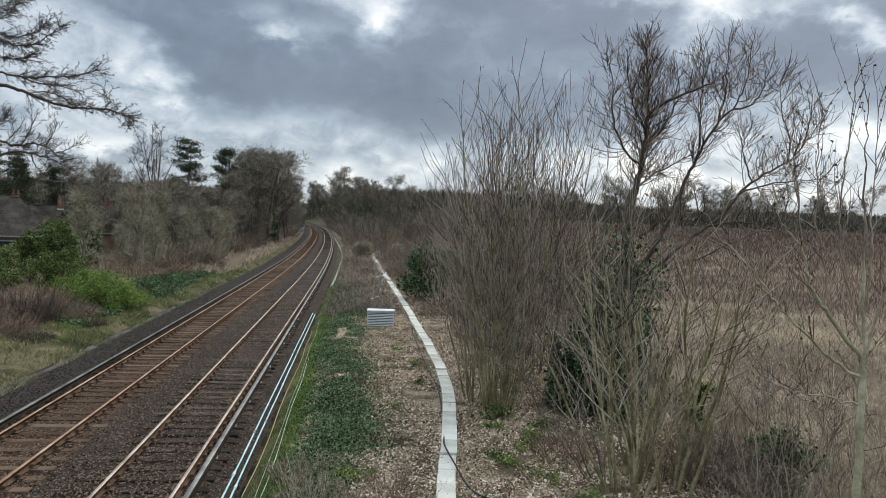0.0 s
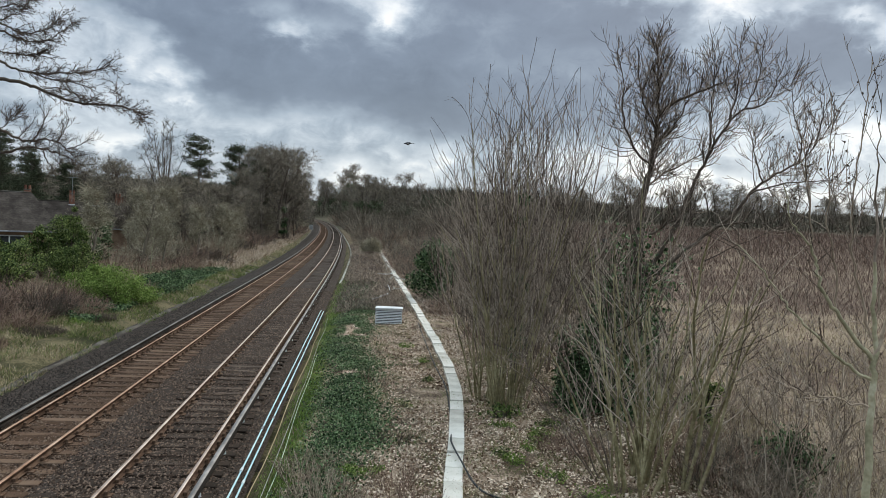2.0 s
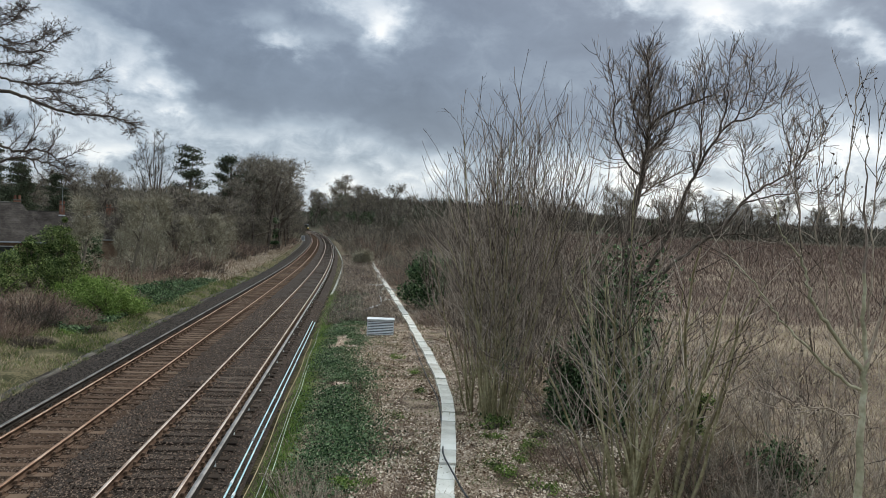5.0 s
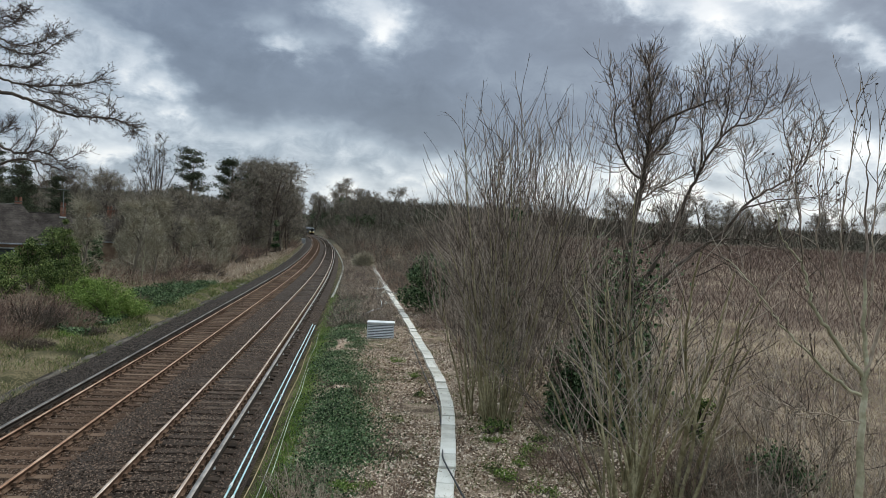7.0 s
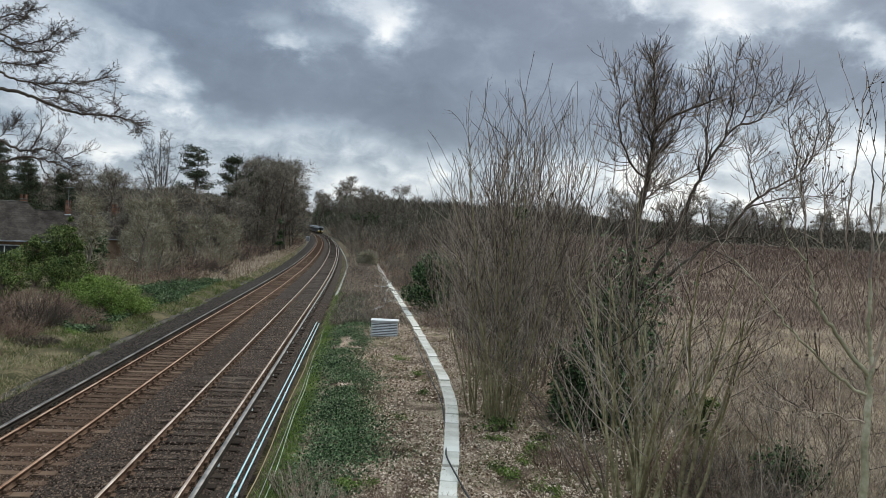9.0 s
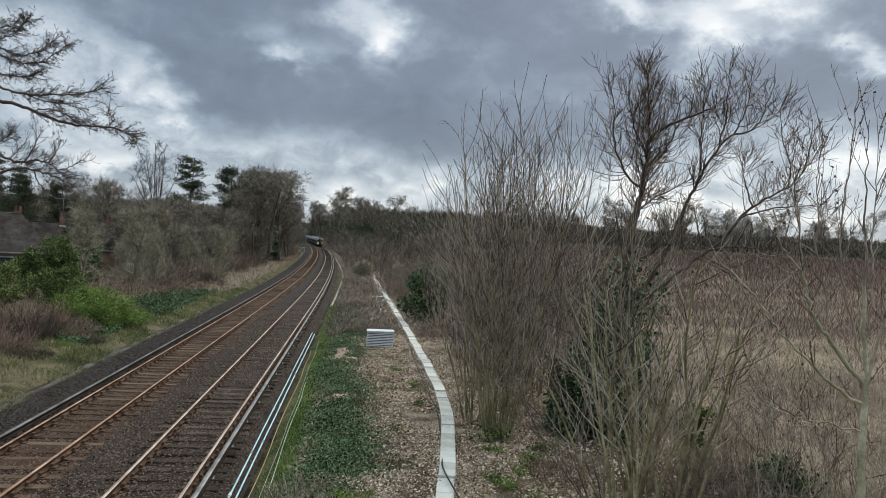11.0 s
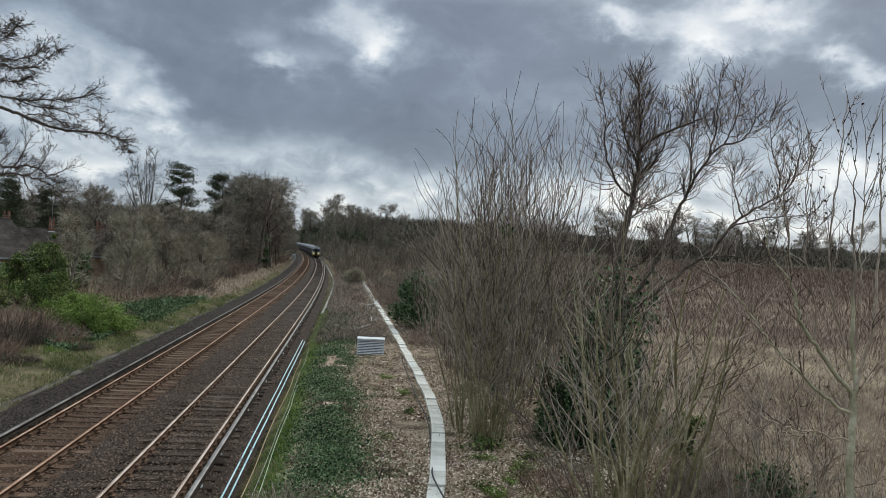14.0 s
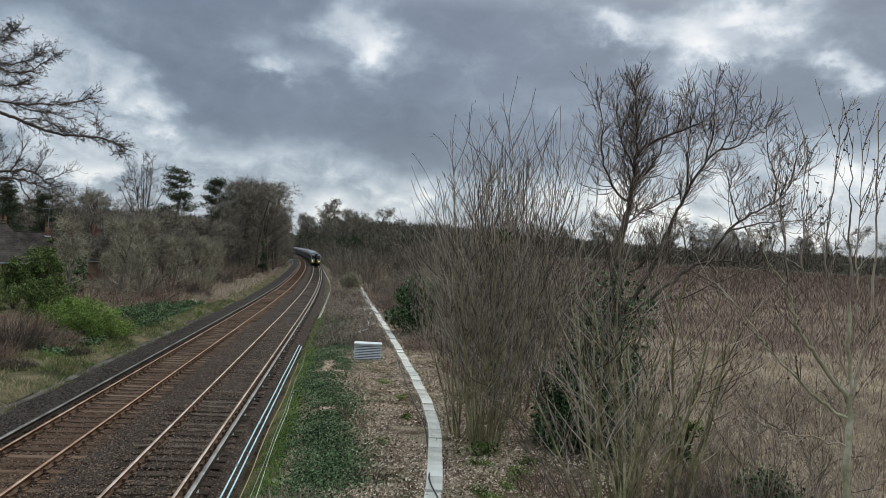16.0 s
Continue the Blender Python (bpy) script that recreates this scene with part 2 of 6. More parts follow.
M_BARK = mat("brown_bark", [(0.085, 0.064, 0.046), (0.25, 0.198, 0.150), (0.50, 0.42, 0.33)], 1.5, 0.9, 0.3, 12, island=0.9)
M_BARKDARK = mat("dark_bark", [(0.040, 0.031, 0.025), (0.085, 0.068, 0.055), (0.15, 0.12, 0.10)], 1.5, 0.9, 0.3, 12, island=0.5)
M_BARKGREEN = mat("olive_bark", [(0.052, 0.044, 0.025), (0.180, 0.155, 0.085), (0.46, 0.41, 0.26)], 1.5, 0.85, 0.3, 12, island=0.9)
M_BARKPALE = mat("pale_bark", [(0.13, 0.122, 0.075), (0.32, 0.298, 0.198), (0.54, 0.51, 0.385)], 2.2, 0.85, 0.6, 22, island=0.3)
M_TWIGFAR = mat("grey_brown_twigs", [(0.058, 0.049, 0.038), (0.156, 0.132, 0.103), (0.33, 0.287, 0.232)], 0.3, 0.95, 0.0, 3, island=0.9)
M_SHOOT = mat("dark_brown_shoots", [(0.036, 0.028, 0.022), (0.130, 0.102, 0.082), (0.37, 0.305, 0.25)], 1.5, 0.9, 0.2, 12, island=0.8)
M_TWIGWOOD = mat("distant_wood_twigs", [(0.040, 0.036, 0.028), (0.085, 0.074, 0.057), (0.145, 0.126, 0.100)], 0.3, 0.95, 0.0, 3, island=0.6)
M_FIELDTWIG = mat("field_stalks", [(0.062, 0.040, 0.033), (0.140, 0.095, 0.077), (0.29, 0.215, 0.175)], 0.3, 0.95, 0.0, 3, island=0.9)
M_SPRAY = mat("fine_brown_shoots", [(0.026, 0.020, 0.016), (0.125, 0.099, 0.078), (0.42, 0.355, 0.29)], 1.5, 0.9, 0.0, 12, island=1.1)
M_TWIGRED = mat("reddish_twigs", [(0.085, 0.052, 0.040), (0.205, 0.140, 0.108), (0.39, 0.290, 0.232)], 0.3, 0.95, 0.0, 3, island=0.8)
M_TWIGOLIVE = mat("olive_grey_twigs", [(0.105, 0.092, 0.064), (0.275, 0.243, 0.175), (0.50, 0.455, 0.345)], 0.3, 0.95, 0.0, 3, island=0.9)
M_TWIGTAN = mat("tan_stalks", [(0.20, 0.15, 0.085), (0.32, 0.25, 0.15), (0.42, 0.35, 0.24)], 0.3, 0.95, 0.0, 3, island=0.5)
M_IVY = mat("ivy_leaf", [(0.010, 0.021, 0.008), (0.048, 0.090, 0.036), (0.160, 0.225, 0.110)], 0.8, 0.6, 0.0, 8, island=1.0, spec=0.12, trans=0.12)
M_LEAF = mat("fresh_green_leaf", [(0.052, 0.090, 0.018), (0.135, 0.205, 0.044), (0.26, 0.345, 0.105)], 0.6, 0.6, 0.0, 6, island=0.9, trans=0.25)
M_LEAFDARK = mat("dark_green_leaf", [(0.016, 0.030, 0.009), (0.072, 0.108, 0.032), (0.24, 0.285, 0.10)], 0.6, 0.55, 0.0, 6, island=0.8, trans=0.2)
M_NEEDLE = mat("conifer_needles", [(0.026, 0.034, 0.020), (0.055, 0.066, 0.040), (0.100, 0.112, 0.068)], 0.3, 0.8, 0.0, 4, island=0.7)
M_GRASS = mat("green_grass", [(0.045, 0.070, 0.018), (0.100, 0.135, 0.038), (0.21, 0.225, 0.095)], 0.5, 0.85, 0.0, 6, island=0.9, trans=0.2)
M_DRY = mat("dry_grass", [(0.20, 0.160, 0.092), (0.36, 0.292, 0.190), (0.50, 0.425, 0.305)], 0.5, 0.9, 0.0, 6, island=0.7, trans=0.2)
M_DEADLEAF = mat("dead_leaves", [(0.10, 0.060, 0.038), (0.33, 0.238, 0.170), (0.74, 0.625, 0.51)], 0.6, 0.9, 0.0, 6, island=1.2, trans=0.1)
M_MOSS = mat("bright_green_grass", [(0.055, 0.105, 0.018), (0.115, 0.200, 0.036), (0.21, 0.30, 0.080)], 0.5, 0.85, 0.0, 6, island=0.9, trans=0.2)
M_COND = mat("dull_conductor_rail", [(0.055, 0.052, 0.050), (0.115, 0.109, 0.104), (0.20, 0.19, 0.18)], 1.0, 0.55, 0.1, 30, metal=0.3)
M_TILE = mat("brown_roof_tile", [(0.036, 0.029, 0.025), (0.075, 0.061, 0.052), (0.13, 0.108, 0.092)], 0.8, 0.9, 0.6, 6, vary=0.2)
M_BRICK = mat("red_brick", [(0.125, 0.060, 0.042), (0.21, 0.105, 0.072), (0.30, 0.165, 0.115)], 1.5, 0.9, 0.3, 14)
M_WALL = mat("brown_brick_wall", [(0.13, 0.085, 0.058), (0.22, 0.15, 0.105), (0.30, 0.22, 0.16)], 0.8, 0.9, 0.3, 14)
M_GLASS = mat("window_glass", [(0.02, 0.025, 0.03), (0.05, 0.055, 0.06)], 1.0, 0.08, 0.0, 5, spec=0.8)


# ---- geometry helpers ----
def mesh_of(name, V, Fq, mats, smooth=False, idx=None):
    """A mesh from an array of vertices and one of faces, all of the same number of corners."""
    V, Fq = np.asarray(V, np.float32), np.asarray(Fq, np.int32)
    me = bpy.data.meshes.new(name)
    k = Fq.shape[1]
    me.vertices.add(len(V))
    me.vertices.foreach_set("co", V.ravel())
    me.loops.add(Fq.size)
    me.loops.foreach_set("vertex_index", Fq.ravel())
    me.polygons.add(len(Fq))
    me.polygons.foreach_set("loop_start", np.arange(0, Fq.size, k, dtype=np.int32))
    if idx is not None:
        me.polygons.foreach_set("material_index", np.asarray(idx, np.int32))
    if smooth:
        me.polygons.foreach_set("use_smooth", np.ones(len(Fq), bool))
    for q in (mats if isinstance(mats, (list, tuple)) else [mats]):
        me.materials.append(q)
    me.update(calc_edges=True)
    me.validate()
    return me


def bm_mesh(name, bm, material, smooth=False):
    me = bpy.data.meshes.new(name)
    if smooth:
        for f in bm.faces:
            f.smooth = True
    bm.to_mesh(me)
    bm.free()
    for q in (material if isinstance(material, (list, tuple)) else [material]):
        me.materials.append(q)
    return me


def part(name, data, material=None, parent=None, label="", smooth=False):
    """Links a bmesh or a mesh as one object under a thing or a part."""
    if isinstance(data, bmesh.types.BMesh):
        data = bm_mesh(name, data, material, smooth)
    ob = new(name, data)
    if parent:
        ob.parent = parent
    if label:
        ob["label"] = label
    return ob


def thing(name, m, label, category, group="", kind=""):
    ob = new(name)
    ob.matrix_basis = m
    return tagged(ob, label, category, group, kind)


def box(bm, x0, x1, y0, y1, z0, z1, bevel=0.0):
    g = bmesh.ops.create_cube(bm, size=1, matrix=Matrix.Translation(((x0 + x1) / 2, (y0 + y1) / 2, (z0 + z1) / 2)) @ Matrix.Diagonal((x1 - x0, y1 - y0, z1 - z0, 1)))
    if bevel:
        es = list({e for v in g["verts"] for e in v.link_edges})
        bmesh.ops.bevel(bm, geom=es, offset=bevel, segments=1, affect="EDGES")
    return bm


def new_box(*a, **k):
    return box(bmesh.new(), *a, **k)


def tubes(paths, sides=4):
    """Tapered tubes along polylines: (points, radii). Vertices and quads."""
    Vs, Fs, base = [], [], 0
    ang = np.arange(sides) * 2 * np.pi / sides
    ca, sa = np.cos(ang), np.sin(ang)
    for P, R in paths:
        P = np.asarray(P, float)
        n = len(P)
        T = np.empty_like(P)
        T[1:-1] = P[2:] - P[:-2]
        T[0], T[-1] = P[1] - P[0], P[-1] - P[-2]
        T /= np.linalg.norm(T, axis=1, keepdims=True) + 1e-9
        ref = np.array([0.0, 0.0, 1.0]) if abs(T[0, 2]) < 0.8 else np.array([1.0, 0.0, 0.0])
        U = np.cross(T, ref)
        U /= np.linalg.norm(U, axis=1, keepdims=True) + 1e-9
        W = np.cross(T, U)
        R = np.asarray(R, float)[:, None, None]
        ring = P[:, None, :] + R * (ca[None, :, None] * U[:, None, :] + sa[None, :, None] * W[:, None, :])
        Vs.append(ring.reshape(-1, 3))
        i = np.arange(n - 1)[:, None] * sides
        j = np.arange(sides)[None, :]
        jn = (j + 1) % sides
        Fs.append(np.stack([i + j, i + jn, i + sides + jn, i + sides + j], -1).reshape(-1, 4) + base)
        base += n * sides
    return np.concatenate(Vs), np.concatenate(Fs)


def leaf_quads(C, size, rng, flat=0.0, aspect=1.6, droop=0.0):
    """Small folded leaves at the places C. Each is one pointed quad, turned at random."""
    C = np.asarray(C, float)
    n = len(C)
    d = rng.normal(size=(n, 3))
    d[:, 2] *= 1 - flat
    d[:, 2] -= droop
    d /= np.linalg.norm(d, axis=1, keepdims=True)
    e = rng.normal(size=(n, 3))
    e[:, 2] *= 1 - flat
    e -= (e * d).sum(1, keepdims=True) * d
    e /= np.linalg.norm(e, axis=1, keepdims=True)
    nn = np.cross(d, e)
    s = size * rng.uniform(0.6, 1.4, (n, 1))
    V = np.stack([C, C + d * s * 0.5 + e * s * 0.5 / aspect + nn * s * 0.08, C + d * s, C + d * s * 0.5 - e * s * 0.5 / aspect + nn * s * 0.08], 1).reshape(-1, 3)
    return V, np.arange(4 * n).reshape(-1, 4)


def blades(C, h, w, rng, lean=0.35):
    """Grass blades: a narrow kite from each place C."""
    C = np.asarray(C, float)
    n = len(C)
    a = rng.uniform(0, 2 * np.pi, n)
    side = np.stack([np.cos(a), np.sin(a), np.zeros(n)], 1) * w * rng.uniform(0.6, 1.3, (n, 1))
    hh = h * rng.uniform(0.5, 1.3, (n, 1))
    tip = rng.normal(size=(n, 3)) * lean * hh
    tip[:, 2] = hh[:, 0]
    mid = tip * 0.5
    mid[:, 2] = hh[:, 0] * 0.6
    V = np.stack([C - side * 0.5, C + mid + side * 0.0 - side * 0.4, C + tip, C + mid + side * 0.5], 1).reshape(-1, 3)
    return V, np.arange(4 * n).reshape(-1, 4)


def merge(*vf):
    Vs, Fs, b = [], [], 0
    for V, Fq in vf:
        Vs.append(V)
        Fs.append(np.asarray(Fq) + b)
        b += len(V)
    return np.concatenate(Vs), np.concatenate(Fs)


def unit(v):
    v = np.asarray(v, float)
    return v / (np.linalg.norm(v) + 1e-9)


# ---- the lie of the land ----
def bend(y):
    """How far the line has curved to the left at y."""
    return np.maximum(0, np.asarray(y, float) - 55) ** 2 / 5600


def rise(y):
    """Height of the rails: level at first, then climbing slightly."""
    return np.maximum(0, np.asarray(y, float) - 100) * 0.006


def smooth(a, b, v):
    t = np.clip((np.asarray(v, float) - a) / (b - a), 0, 1)
    return t * t * (3 - 2 * t)


def ground_z(x, y):
    x, y = np.asarray(x, float), np.asarray(y, float)
    u = x + bend(np.minimum(y, 700))
    z = rise(np.minimum(y, 500)) - 0.62
    z = z + 0.32 * smooth(-11.2, -12.2, u) + 0.5 * smooth(-13, -20, u)
    z = z + 0.30 * smooth(-2.3, -1.9, u) + 0.32 * smooth(-1.9, -0.2, u)
    far = np.hypot(x, y)
    z = z + 0.024 * np.maximum(0, far - 45) * smooth(14, 60, u) * (1 - smooth(450, 900, far))
    z = z + 14 * smooth(330, 650, far) * smooth(9, 34, np.abs(u + 6)) * (1 - 0.45 * smooth(50, 260, x))
    z = z + 5 * smooth(-30, -90, u) * smooth(90, 220, y)
    z = z + 0.05 * np.sin(x * 1.7 + 0.6 * np.sin(y * 0.9)) * np.sin(y * 1.3) * (smooth(-0.5, 1.0, u) + smooth(-12.5, -14, u))
    return z


def lines(stops):
    out = []
    for a, b, n in stops:
        out += list(np.linspace(a, b, n, endpoint=False))
    return np.array(out + [stops[-1][1]])


def build_ground():
    xs = lines([(-2500, -300, 12), (-300, -60, 24), (-60, -22, 24), (-22, -10, 24), (-10, -3, 8), (-3, 8, 44), (8, 30, 44), (30, 120, 30), (120, 600, 24), (600, 2500, 10)])
    ys = lines([(-400, 0, 10), (0, 10, 8), (10, 50, 120), (50, 130, 90), (130, 420, 80), (420, 900, 24), (900, 4000, 16)])
    X, Y = np.meshgrid(xs, ys)
    # columns follow the curve of the line
    Xw = X - bend(np.clip(Y, 0, 600)) * np.clip(1 - np.abs(X) / 600, 0, 1)
    Z = ground_z(Xw, Y)
    V = np.stack([Xw, Y, Z], -1).reshape(-1, 3)
    nx, ny = len(xs), len(ys)
    i = np.arange(ny - 1)[:, None] * nx + np.arange(nx - 1)[None, :]
    Fq = np.stack([i, i + 1, i + nx + 1, i + nx], -1).reshape(-1, 4)
    c = V[Fq].mean(1)
    rng = np.random.default_rng(4)
    u = c[:, 0] + bend(np.minimum(c[:, 1], 600)) + rng.normal(size=len(c)) * 0.12
    idx = np.full(len(c), 1)
    idx[(u > -2.2) & (u < 6.5) & (c[:, 1] < 130)] = 0
    idx[(u < -11.5) & (u > -19) & (c[:, 1] < 200)] = 2
    idx[(u > -2.5) & (u < -1.3) & (c[:, 1] < 130)] = 2
    idx[(u > 12) & (c[:, 1] > 8)] = 3
    idx[(u > -11.5) & (u <= -2.5)] = 4
    d = np.hypot(c[:, 0], c[:, 1])
    idx[(d > 240) | ((u < -30) & (c[:, 1] > 115))] = 5
    ob = new("ground", mesh_of("ground", V, Fq, [M_LITTER, M_SOIL, M_TURF, M_FIELD, M_CESS, M_WOODFLOOR], True, idx))
    tagged(ob, "rough ground with leaf litter, turf and a brown winter field", "ground", kind="structure")


build_ground()

# ---- the railway ----
YS = lines([(-60, 60, 60), (60, 420, 120), (420, 700, 20)])


def swept(profile, ys, closed=True, lift=0.0):
    """A profile of (u, z) carried along the line."""
    prof = np.asarray(profile, float)
    n = len(prof)
    b, r = bend(ys), rise(ys)
    V = np.stack([prof[None, :, 0] - b[:, None], np.repeat(ys[:, None], n, 1), prof[None, :, 1] + r[:, None] + lift], -1).reshape(-1, 3)
    i = np.arange(len(ys) - 1)[:, None] * n
    j = np.arange(n if closed else n - 1)[None, :]
    jn = (j + 1) % n
    Fq = np.stack([i + j, i + n + j, i + n + jn, i + jn], -1).reshape(-1, 4)
    return V, Fq, np.broadcast_to(j, (len(ys) - 1, j.shape[1])).ravel()


def build_ballast():
    ys = lines([(-60, 4, 40), (4, 60, 240), (60, 200, 200), (200, 700, 120)])
    us = np.array([-11.1, -10.7, -10.3, -9.95, -9.5, -9.0, -8.4, -7.65, -6.9, -6.4, -5.9, -5.4, -4.9, -4.15, -3.4, -3.0, -2.75, -2.5, -2.3])
    zs = np.array([-0.62, -0.55, -0.42, -0.24, -0.2, -0.2, -0.19, -0.19, -0.19, -0.19, -0.17, -0.172, -0.172, -0.172, -0.172, -0.19, -0.25, -0.36, -0.48])
    V, Fq, j = swept(np.stack([us, zs], 1), ys, False)
    uc = ((us[1:] + us[:-1]) / 2)[j]
    idx = np.where(uc < -9.2, 2, np.where((uc > -8.8) & (uc < -6.4), 1, 0))
    rng = np.random.default_rng(8)
    V[:, 2] += rng.normal(size=len(V)) * 0.012 - 0.045 * ((V[:, 1] < 26) & (V[:, 0] > -5.6) & (V[:, 0] < -3.2))
    ob = new("ballast_bed", mesh_of("ballast_bed", V, Fq, [M_BALLAST, M_BALLAST_RUST, M_CESS], True, idx))
    tagged(ob, "brown stone ballast bed under two railway tracks", "ballast", kind="structure")
    # loose stones near enough to be told apart
    n = 100000
    y = 11 + 45 * rng.uniform(0, 1, n) ** 1.8
    u = rng.uniform(-11.15, -2.35, n)
    z = np.interp(u, us, zs) + 0.008
    s = rng.uniform(0.012, 0.034, n)
    C = np.stack([u, y, z], 1)
    oct_ = np.array([(1, 0, 0), (-1, 0, 0), (0, 1, 0), (0, -1, 0), (0, 0, 0.8)], float)
    J = 1 + rng.uniform(-0.35, 0.35, (n, 5, 3))
    a = rng.uniform(0, 6.28, n)
    rot = np.stack([np.stack([np.cos(a), -np.sin(a)], -1), np.stack([np.sin(a), np.cos(a)], -1)], 1)
    P = oct_[None] * J * s[:, None, None]
    P[:, :, :2] = np.einsum("nij,nkj->nki", rot, P[:, :, :2])
    V = (C[:, None] + P).reshape(-1, 3)
    tri = np.array([(0, 2, 4), (2, 1, 4), (1, 3, 4), (3, 0, 4)])
    Fq = (np.arange(n)[:, None, None] * 5 + tri[None]).reshape(-1, 3)
    left = np.repeat(u < -9.15, 4)
    for sel, ma, lab in ((~left, M_STONES, "loose brown ballast stones between the rails"), (left, M_CESSTONES, "loose dark stones along the far cess")):
        keep, inv = np.unique(Fq[sel], return_inverse=True)
        ob = part("ballast_stones", mesh_of("ballast_stones", V[keep], inv.reshape(-1, 3), ma))
        tagged(ob, lab, "ballast", kind="stuff")


build_ballast()

RAIL = [(-0.036, 0), (0.036, 0), (0.036, -0.035), (0.010, -0.045), (0.010, -0.125), (0.07, -0.140), (0.07, -0.155), (-0.07, -0.155), (-0.07, -0.140), (-0.010, -0.125), (-0.010, -0.045), (-0.036, -0.035)]
COND = [(-0.055, 0.085), (0.055, 0.085), (0.05, 0.045), (0.018, 0.02), (0.018, -0.04), (0.055, -0.06), (-0.055, -0.06), (-0.018, -0.04), (-0.018, 0.02), (-0.05, 0.045)]


def rail(name, u, prof, mats, parent, label):
    V, Fq, j = swept([(u + a, b) for a, b in prof], YS)
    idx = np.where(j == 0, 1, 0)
    return part(name, mesh_of(name, V, Fq, mats, False, idx), parent=parent, label=label)


def sleeper_mesh(name, material):
    bm = new_box(-1.3, 1.3, -0.125, 0.125, -0.30, -0.165, 0.012)
    return bm_mesh(name, bm, material)


def chair_mesh():
    bm = bmesh.new()
    box(bm, -0.19, 0.19, -0.09, 0.09, -0.168, -0.135, 0.008)
    box(bm, -0.12, -0.045, -0.06, 0.06, -0.136, -0.06, 0.01)
    box(bm, 0.045, 0.12, -0.06, 0.06, -0.136, -0.06, 0.01)
    return bm_mesh("rail_chair", bm, M_RUST)


def pot_mesh(material):
    bm = bmesh.new()
    bmesh.ops.create_cone(bm, cap_ends=True, segments=8, radius1=0.055, radius2=0.04, depth=0.12, matrix=Matrix.Translation((0, 0, -0.11)))
    return bm_mesh("insulator", bm, material)


def track(centre, label, sleeper, cond_side, seed, head):
    t = thing("railway_track", pose(0, 0, 0), label, "railway track", "running lines")
    for s in (-0.7525, 0.7525):
        rail("running_rail", centre + s, RAIL, [M_RUST, head], t, "rust-sided steel running rail")
    cu = centre + cond_side * (0.7525 + 0.33)
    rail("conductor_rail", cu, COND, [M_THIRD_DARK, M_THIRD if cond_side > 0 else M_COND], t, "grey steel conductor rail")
    rng = np.random.default_rng(seed)
    sm, ch, po = sleeper_mesh("sleeper", sleeper), chair_mesh(), pot_mesh(M_PALEPIPE if cond_side > 0 else M_KERB)
    far_v, far_f = [], []
    y, k = -12.0, 0
    while y < 330:
        x, z = centre - float(bend(y)), float(rise(y))
        a = math.atan2(-(max(0, y - 55)) / 2800, 1)
        j = rng.normal(size=3)
        if k < 215:
            o = part("sleeper", sm, parent=t)
            o.matrix_basis = Matrix.Translation((x + 0.03 * j[0], y + 0.015 * j[1], z + 0.006 * j[2])) @ Matrix.Rotation(-a + 0.008 * j[1], 4, "Z")
            if 25 < k < 95:
                for s in (-0.7525, 0.7525):
                    o = part("rail_chair", ch, parent=t)
                    o.matrix_basis = Matrix.Translation((x + s, y, z))
            if k % 4 == 1 and 25 < k < 150:
                o = part("insulator", po, parent=t, label="ceramic insulator")
                o.matrix_basis = Matrix.Translation((cu - float(bend(y)), y, z))
        else:
            c = np.array([(dx, dy, dz) for dz in (-0.3, -0.165) for dx, dy in ((-1.3, -0.12), (1.3, -0.12), (1.3, 0.12), (-1.3, 0.12))]) + (x, y, z)
            far_v.append(c)
            far_f.append(np.array([(4, 5, 6, 7), (0, 1, 5, 4)]) + 8 * len(far_f))
        y += 0.65
        k += 1
    o = part("sleeper_run", mesh_of("sleeper_run", np.concatenate(far_v), np.concatenate(far_f), sleeper), parent=t)
    o["kind"] = "stuff"
    return t


track(-7.65, "rust-brown railway track on timber sleepers with conductor rail", M_SLEEPER, -1, 3, M_RAILRUST)
track(-4.15, "railway track on dark timber sleepers with bright conductor rail", M_SLEEPER_DARK, 1, 5, M_RAILTOP)


def build_kerb():
    V, Fq, _ = swept([(-11.40, -0.52), (-11.20, -0.54), (-11.16, -0.68), (-11.46, -0.68)], lines([(-60, 5, 20), (5, 60, 60), (60, 260, 80)]))
    rng = np.random.default_rng(2)
    V += rng.normal(size=V.shape) * 0.03
    o = part("path_edge", mesh_of("path_edge", V, Fq, M_KERB))
    tagged(o, "worn grey stone edging along the dark cess", "kerb", kind="structure")


build_kerb()


def cable(name, pts, r, material, label, category="cable", parent=None, sides=6, steps=8):
    """A cable or pipe through a few points, smoothed."""
    P = np.asarray(pts, float)
    n = len(P)
    out = []
    for i in range(n - 1):
        p0, p1, p2, p3 = P[max(i - 1, 0)], P[i], P[i + 1], P[min(i + 2, n - 1)]
        for t in np.arange(steps) / steps:
            out.append(0.5 * (2 * p1 + (p2 - p0) * t + (2 * p0 - 5 * p1 + 4 * p2 - p3) * t * t + (3 * p1 - p0 - 3 * p2 + p3) * t ** 3))
    out.append(P[-1])
    V, Fq = tubes([(np.array(out), np.full(len(out), r))], sides)
    o = part(name, mesh_of(name, V, Fq, material, True), parent=parent)
    if not parent:
        tagged(o, label, category)
    return o


# ---- cable trough, of separate slabs ----
TROUGH = np.array([(1.55, 11.0), (1.95, 14.3), (2.4, 17.3), (2.8, 20.3), (3.1, 22.9), (3.3, 26.4), (3.35, 32.4), (3.3, 42.9), (3.18, 54), (3.05, 64.3), (2.75, 86), (2.4, 112)])


